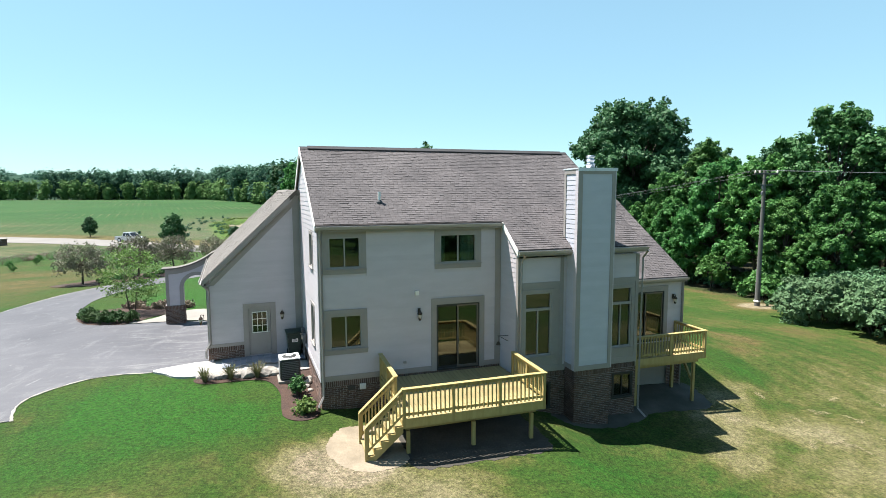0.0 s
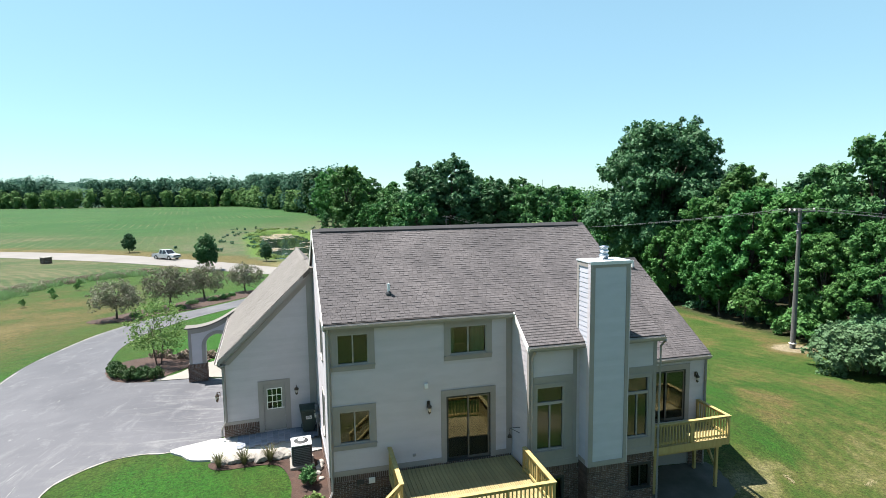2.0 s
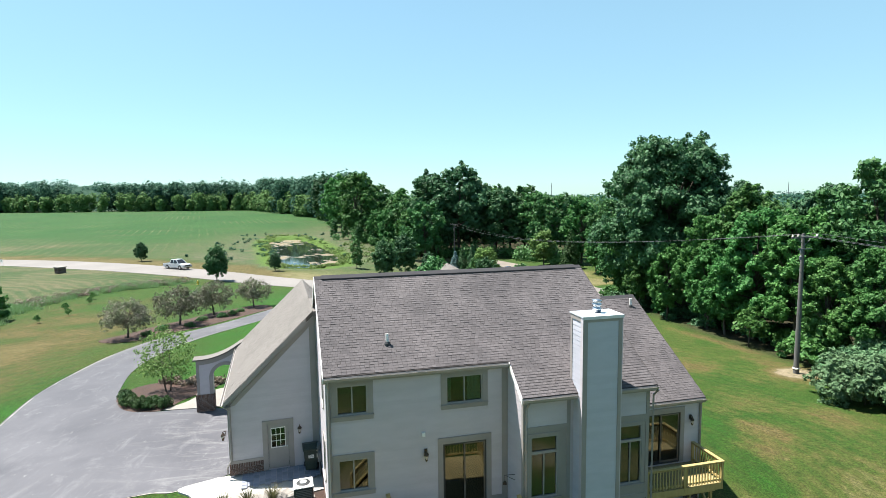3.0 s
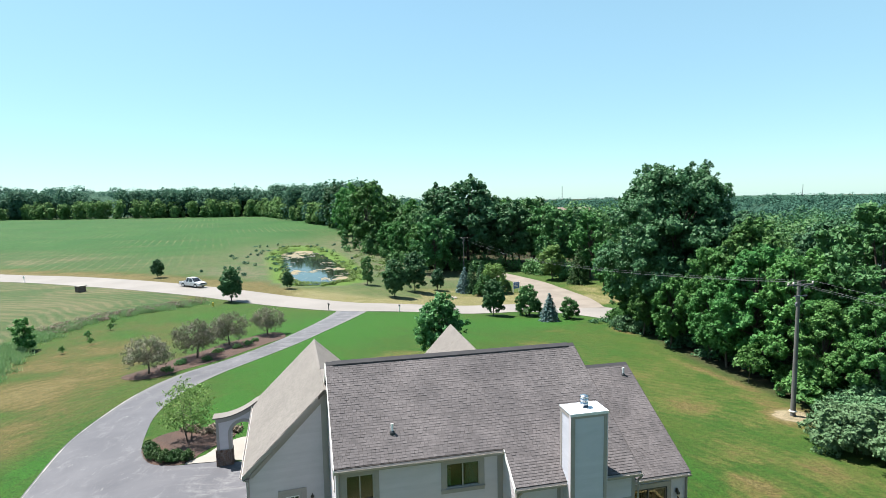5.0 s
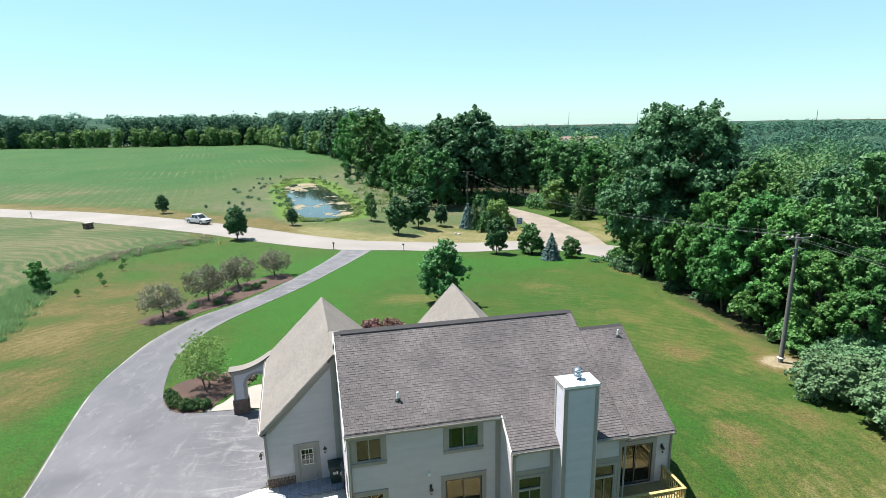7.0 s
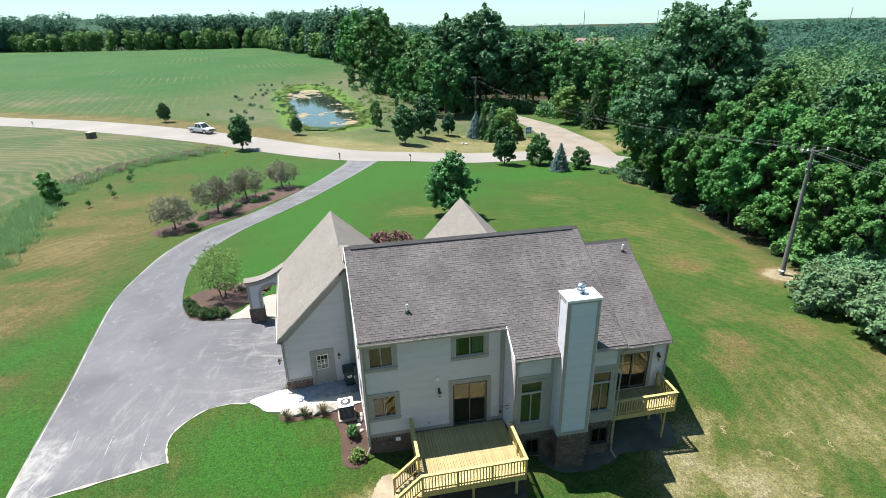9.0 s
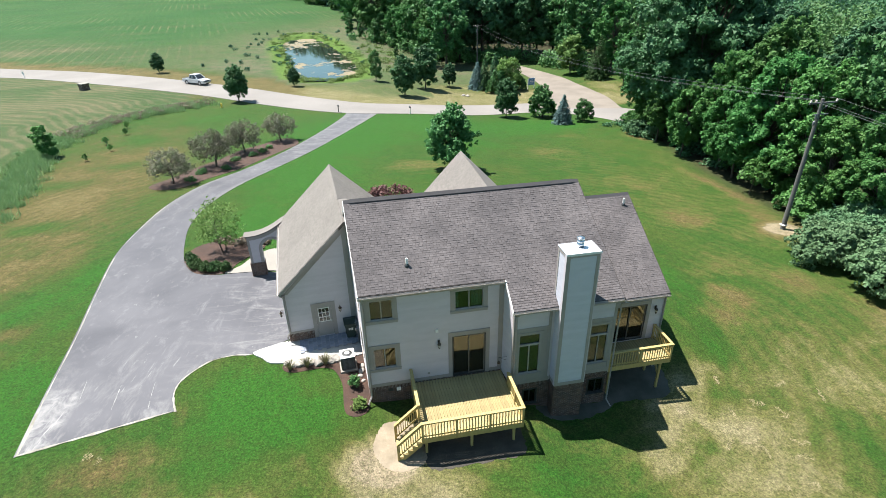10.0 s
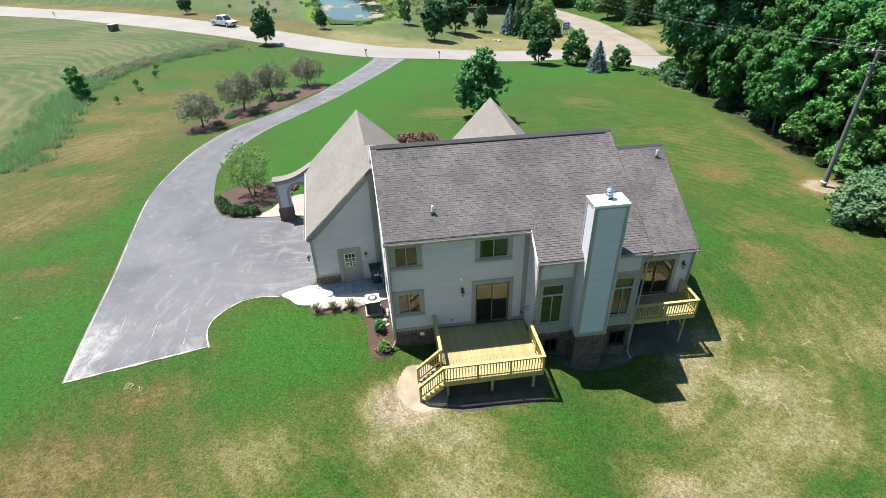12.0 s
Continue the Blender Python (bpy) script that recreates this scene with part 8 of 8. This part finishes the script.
def tussock(name, label, seed, n, h, material, category="plant", spread=0.35):
    """A clump of arching blades from one root."""
    rg = np.random.default_rng(seed)
    verts, faces = [], []
    for k in range(n):
        a, lean, hh, w = rg.uniform(0, 6.283), rg.uniform(0.05, spread), h * rg.uniform(0.6, 1.1), rg.uniform(0.005, 0.010)
        ca, sa = math.cos(a), math.sin(a)
        i = len(verts)
        for s, f in ((0, 1.0), (0.45, 0.9), (0.8, 0.6)):
            r = 0.05 + lean * s * s * 1.3
            verts += [(ca * r - sa * w * f, sa * r + ca * w * f, hh * s), (ca * r + sa * w * f, sa * r - ca * w * f, hh * s)]
        verts.append((ca * (0.05 + lean * 1.2), sa * (0.05 + lean * 1.2), hh * 0.95))
        faces += [(i, i + 1, i + 3, i + 2), (i + 2, i + 3, i + 5, i + 4), (i + 4, i + 5, i + 6)]
    t = thing(name, label, category)
    shape("blade_clump", verts, faces, material, t)
    return t


sedge_leaf = foliage("sedge_leaf", (0.088, 0.102, 0.044), (0.150, 0.136, 0.075))
tuss = tussock("ornamental_grass", "feathery ornamental grass clump in the mulch", 71, 170, 0.62, sedge_leaf)
tuss["group"] = "grasses in the mulch bed"
set_thing(tuss, -4.05, 2.2)
for k, (x, y) in enumerate(((-3.15, 2.25), (-2.2, 2.3))):
    copy_to(tuss, x, y, 1.05 + 0.05 * k, 80 * k)
ev = shrub("small_shrub", "small dark green shrub in the mulch", 72, mound(21, 0.2, 0.75, 8, 0.2), 900, 0.045, oak_leaf)
set_thing(ev, -0.75, 0.45)
ye = shrub("small_shrub", "bright yellow-green shrub in the mulch", 73, mound(22, 0.24, 0.5, 8, 0.2), 700, 0.06, lime_leaf)
set_thing(ye, -0.62, -0.85)
lowp = shrub("low_shrub", "small green shrub between the crabapples", 74, mound(23, 0.4, 0.6, 8, 0.28), 600, 0.07, oak_leaf)
lowp["group"] = "small shrubs under the crabapples"
set_thing(lowp, -17.0, 37.9)
for k, (x, y) in enumerate(((-13.9, 41.6), (-11.6, 46.8), (-10.6, 48.3), (-9.9, 50.2), (-13.3, 45.0), (-16.2, 40.6))):
    copy_to(lowp, x, y, 0.9 + 0.1 * (k % 3), 50 * k)


# ---- street furniture ----
def utility_pole(x, y, height, label):
    t = thing("utility_pole", label, "utility pole", (x, y, zat(x, y)))
    bm = bmesh.new()
    tube(bm, (0, 0, -0.3), (0, 0, height), 0.21, 0.12, 14)
    part("pole", bm, pole_mat, t, smooth=False)
    box_part("crossarm", (-1.3, -0.2, height - 0.35), (1.3, -0.11, height - 0.22), pole_mat, t, bevel=0.01)
    box_part("lower_arm", (-0.55, -0.17, height - 1.25), (0.75, -0.10, height - 1.17), grey_metal, t)
    for xx in (-1.2, -0.7, 1.2):
        bm = bmesh.new()
        lathe(bm, ((0.05, 0), (0.09, 0.04), (0.05, 0.08), (0.09, 0.13), (0.04, 0.19)), 10, (xx, -0.155, height - 0.22))
        part("insulator", bm, lamp_glass, t)
    for xx, zz in ((-0.25, 1.6), (-0.3, 2.1)):
        bm = bmesh.new()
        lathe(bm, ((0.05, 0), (0.1, 0.05), (0.1, 0.3), (0.05, 0.36)), 10, (xx, -0.12, height - zz))
        part("cutout", bm, grey_metal, t)
    for xx in (-0.45, 0.45):
        bm = bmesh.new()
        tube(bm, (xx * 1.6, -0.15, height - 0.3), (0, -0.1, height - 0.95), 0.02, 0.02, 6)
        part("brace", bm, grey_metal, t)
    box_part("base_band", (-0.235, -0.235, 0.35), (0.235, 0.235, 0.5), white_mat, t, bevel=0.06)
    return t


utility_pole(37.75, 15.4, 11.5, "leaning-grey timber utility pole with a crossarm")
utility_pole(41.2, 140, 11.6, "far timber utility pole beside the woods")
utility_pole(34.6, -112, 12.0, "timber utility pole behind the lawn")
wire_mat = surface("weathered_cable", (0.16, 0.16, 0.17), (0.12, 0.12, 0.13), 0.5, 3, 30, bump=0.0, metal=0.4)


def cable(a, b, sag):
    """A wire hanging between two insulators."""
    a, b = Vector(a), Vector(b)
    bm = bmesh.new()
    n, last = 28, None
    for i in range(n + 1):
        s = i / n
        p = a.lerp(b, s) - Vector((0, 0, sag * 4 * s * (1 - s)))
        if last is not None:
            tube(bm, last, p, 0.010, 0.010, 5, False)
        last = p
    return tagged(part("cable", bm, wire_mat), "thin overhead electric cable between the poles", "cable", "overhead cables")


zp, zq, zr = zat(37.75, 15.4) + 11.5, zat(41.2, 140) + 11.6, zat(34.6, -112) + 12
for dx in (-1.2, -0.7, 1.2):
    cable((37.75 + dx, 15.24, zp), (41.2 + dx, 139.8, zq), 2.6)
    cable((37.75 + dx, 15.24, zp), (34.6 + dx, -112.2, zr), 2.2)


def pickup():
    """A crew-cab pickup: lower body, cab with glass, open bed, wheels, lights."""
    t = thing("pickup_truck", "silver-white crew-cab pickup parked on the road", "car", (-31.4, 110.0, zat(-31.4, 110.0) + 0.06), -38)
    silver = surface("silver_car_paint", (0.62, 0.64, 0.66), (0.58, 0.60, 0.62), 0.25, 2, 60, bump=0.0, metal=0.3)
    glass = surface("car_glass", (0.02, 0.025, 0.03), (0.02, 0.02, 0.025), 0.08, 2, 50, bump=0.0)
    rubber = surface("tyre_rubber", (0.02, 0.02, 0.02), (0.015, 0.015, 0.015), 0.85, 4, 60, bump=0.2)
    side = [(-2.95, 0.52), (-2.95, 1.12), (-1.0, 1.14), (-0.98, 1.18), (1.45, 1.18), (1.5, 1.14), (2.7, 1.02), (2.95, 0.85), (2.98, 0.45), (2.4, 0.38), (-2.6, 0.42)]
    bm = bmesh.new()
    prism(bm, [(x, -0.98, z) for x, z in side], Vector((0, 1.96, 0)))
    bmesh.ops.bevel(bm, geom=bm.edges[:], offset=0.05, segments=2, affect='EDGES')
    body = part("body", bm, silver, t)
    bm = bmesh.new()
    lo = [bm.verts.new(v) for v in ((-0.98, -0.9, 1.17), (1.5, -0.9, 1.17), (1.5, 0.9, 1.17), (-0.98, 0.9, 1.17))]
    hi = [bm.verts.new(v) for v in ((-0.75, -0.74, 1.9), (0.62, -0.74, 1.9), (0.62, 0.74, 1.9), (-0.75, 0.74, 1.9))]
    bm.faces.new(hi)
    for i in range(4):
        bm.faces.new((lo[i], lo[(i + 1) % 4], hi[(i + 1) % 4], hi[i]))
    part("glasshouse", bm, glass, t)
    box_part("cab_roof", (-0.80, -0.77, 1.88), (0.66, 0.77, 1.96), silver, t, bevel=0.03)
    for s in (-1, 1):
        for x0, x1 in ((0.62, 1.5), (-0.06, -0.06), (-0.75, -0.98)):
            bm = bmesh.new()
            tube(bm, (x0, 0.745 * s, 1.9), (x1, 0.905 * s, 1.17), 0.045, 0.05, 6)
            part("pillar", bm, silver, t)
        box_part("mirror", (1.15, 0.95 * s - 0.1, 1.2), (1.32, 0.95 * s + 0.1, 1.4), silver, t, bevel=0.02)
    box_part("bed_floor", (-2.8, -0.8, 1.115), (-1.1, 0.8, 1.15), black_mat, t)
    box_part("tailgate", (-2.98, -0.9, 0.7), (-2.952, 0.9, 1.1), silver, t)
    box_part("front_bumper", (2.9, -0.96, 0.42), (3.06, 0.96, 0.66), metal_mat, t, bevel=0.03)
    box_part("grille", (2.94, -0.6, 0.68), (3.0, 0.6, 0.95), black_mat, t)
    box_part("rear_bumper", (-3.08, -0.95, 0.5), (-2.96, 0.95, 0.68), metal_mat, t, bevel=0.03)
    for s in (-1, 1):
        box_part("headlight", (2.88, 0.78 * s - 0.14, 0.74), (2.985, 0.78 * s + 0.14, 0.96), lamp_glass, t, bevel=0.02)
        box_part("tail_light", (-2.97, 0.9 * s - 0.07, 0.75), (-2.93, 0.9 * s + 0.07, 1.05), red_mat, t)
        for x in (-1.75, 1.85):
            bm = bmesh.new()
            tube(bm, (x, 0.99 * s, 0.40), (x, 0.72 * s, 0.40), 0.40, 0.40, 20)
            w = part("wheel", bm, rubber, t)
            bm = bmesh.new()
            tube(bm, (x, 0.995 * s, 0.40), (x, 0.985 * s, 0.40), 0.25, 0.25, 16)
            part("rim", bm, metal_mat, w)
            bm = bmesh.new()
            tube(bm, (x, 0.985 * s, 0.44), (x, 0.9 * s, 0.44), 0.47, 0.47, 20)
            part("wheel_arch", bm, black_mat, t)
    t.matrix_basis = t.matrix_basis @ Matrix.Scale(1.12, 4)
    return t


red_mat = surface("red_lens", (0.35, 0.02, 0.02), (0.30, 0.02, 0.02), 0.2, 4, 50, bump=0)
pickup()


def sign_board():
    t = thing("road_sign", "blue estate sign board on two white posts", "sign", (45.8, 104.8, zat(45.8, 104.8)), 18)
    blue = surface("blue_sign_paint", (0.06, 0.16, 0.34), (0.05, 0.14, 0.30), 0.4, 3, 40, bump=0.05)
    for x in (-0.95, 0.95):
        box_part("post", (x - 0.07, -0.07, -0.2), (x + 0.07, 0.07, 2.6), white_mat, t, bevel=0.01)
    b = box_part("board", (-0.88, -0.05, 0.9), (0.88, 0.05, 2.5), blue, t, bevel=0.01)
    for k, w in enumerate((0.5, 0.65, 0.4)):
        box_part("print_bar", (-w, -0.057, 1.3 + 0.35 * k), (w, -0.052, 1.42 + 0.35 * k), white_mat, b)


sign_board()


def mailbox(x, y, rz, material, label):
    t = thing("mailbox", label, "mailbox", (x, y, zat(x, y)), rz)
    box_part("post", (-0.06, -0.06, -0.2), (0.06, 0.06, 1.05), material, t)
    bm = bmesh.new()
    prism(bm, [(-0.1, -0.28, 1.05), (0.1, -0.28, 1.05), (0.1, -0.28, 1.2), (0.06, -0.28, 1.28), (-0.06, -0.28, 1.28), (-0.1, -0.28, 1.2)], Vector((0, 0.56, 0)))
    part("box", bm, black_mat, t)
    box_part("flag", (0.105, -0.1, 1.18), (0.115, 0.05, 1.3), red_mat, t)
    return t


mailbox(-0.6, 74.3, 20, black_mat, "black mailbox on a post at the drive mouth")
mailbox(11.7, 71.4, 10, white_mat, "white post with a black mailbox by the road")
pier = thing("brick_pier", "square brick pier with a pale stone cap on the verge", "pier", (-55.0, 110.8, zat(-55, 110.8)), -38)
for f, in ((Face((-0.75, -0.75), (1, 0), (0, -1)),), (Face((-0.75, -0.75), (0, 1), (-1, 0)),), (Face((0.75, -0.75), (0, 1), (1, 0)),), (Face((-0.75, 0.75), (1, 0), (0, 1)),)):
    bricks(f, 0.0, 1.5, -0.2, 1.25, [], pier, "brick_face", soldier=False)
box_part("cap", (-0.9, -0.9, 1.25), (0.9, 0.9, 1.42), concrete_mat, pier, bevel=0.03)
lot = thing("lot_sign", "small white sign board on a post by the road", "sign", (-78.5, 136, zat(-78.5, 136)), -35)
box_part("post", (-0.05, -0.05, -0.2), (0.05, 0.05, 1.6), white_mat, lot)
box_part("board", (-0.4, -0.075, 0.9), (0.4, -0.052, 1.5), white_mat, lot)
for k, (x, y, h) in enumerate(((330, 690, 31), (480, 760, 31), (610, 560, 27))):
    m = thing("radio_mast", "thin far radio mast above the woods", "mast", (x, y, 0))
    bm = bmesh.new()
    tube(bm, (0, 0, 0), (0, 0, h), 0.55, 0.3, 5)
    part("mast_tube", bm, grey_metal, m)
barn = thing("far_house", "far pale house with long brown roofs among trees", "house", (152, 292, zat(152, 292) + 7), -18)
roof_far = surface("far_brown_roof", (0.17, 0.115, 0.10), (0.14, 0.095, 0.085), 0.9, 0.5, 8, bump=0.2)
box_part("wall", (-11, -5, -9), (11, 5, 3), white_mat, barn)
bm = bmesh.new()
prism(bm, [(-11.6, -5.6, 2.9), (-11.6, 0, 5.8), (-11.6, 5.6, 2.9)], Vector((23.2, 0, 0)))
part("roof", bm, roof_far, barn)
for x in (-8.5, 8.0):
    bm = bmesh.new()
    prism(bm, [(x - 3, -7.5, -9), (x + 3, -7.5, -9), (x + 3, -7.5, 2.6), (x, -7.5, 4.9), (x - 3, -7.5, 2.6)], Vector((0, 3, 0)))
    part("cross_gable", bm, white_mat, barn)
    bm = bmesh.new()
    prism(bm, [(x - 3.5, -8.0, 2.5), (x, -8.0, 5.2), (x + 3.5, -8.0, 2.5), (x, -8.0, 4.95)], Vector((0, 7.5, 0)))
    part("roof", bm, roof_far, barn)
for k in range(4):
    box_part("window", (-4.6 + 2.6 * k, -5.06, 0.6), (-3.6 + 2.6 * k, -5.01, 2.0), black_mat, barn)


def hydrant(x, y):
    t = thing("fire_hydrant", "small yellow fire hydrant on the roadside grass", "hydrant", (x, y, zat(x, y)))
    paint = surface("yellow_hydrant_paint", (0.62, 0.45, 0.05), (0.5, 0.36, 0.05), 0.4, 4, 40, bump=0.1)
    bm = bmesh.new()
    lathe(bm, ((0.2, -0.05), (0.2, 0.06), (0.13, 0.08), (0.12, 0.55), (0.16, 0.57), (0.16, 0.62), (0.12, 0.72), (0.05, 0.78)), 14)
    part("barrel", bm, paint, t)
    for s in (-1, 1):
        bm = bmesh.new()
        tube(bm, (0.1 * s, 0, 0.42), (0.23 * s, 0, 0.42), 0.06, 0.06, 10)
        part("outlet", bm, paint, t)
    bm = bmesh.new()
    tube(bm, (0, -0.1, 0.38), (0, -0.24, 0.38), 0.08, 0.08, 10)
    part("pumper_outlet", bm, paint, t)


hydrant(-21.7, 83.4)
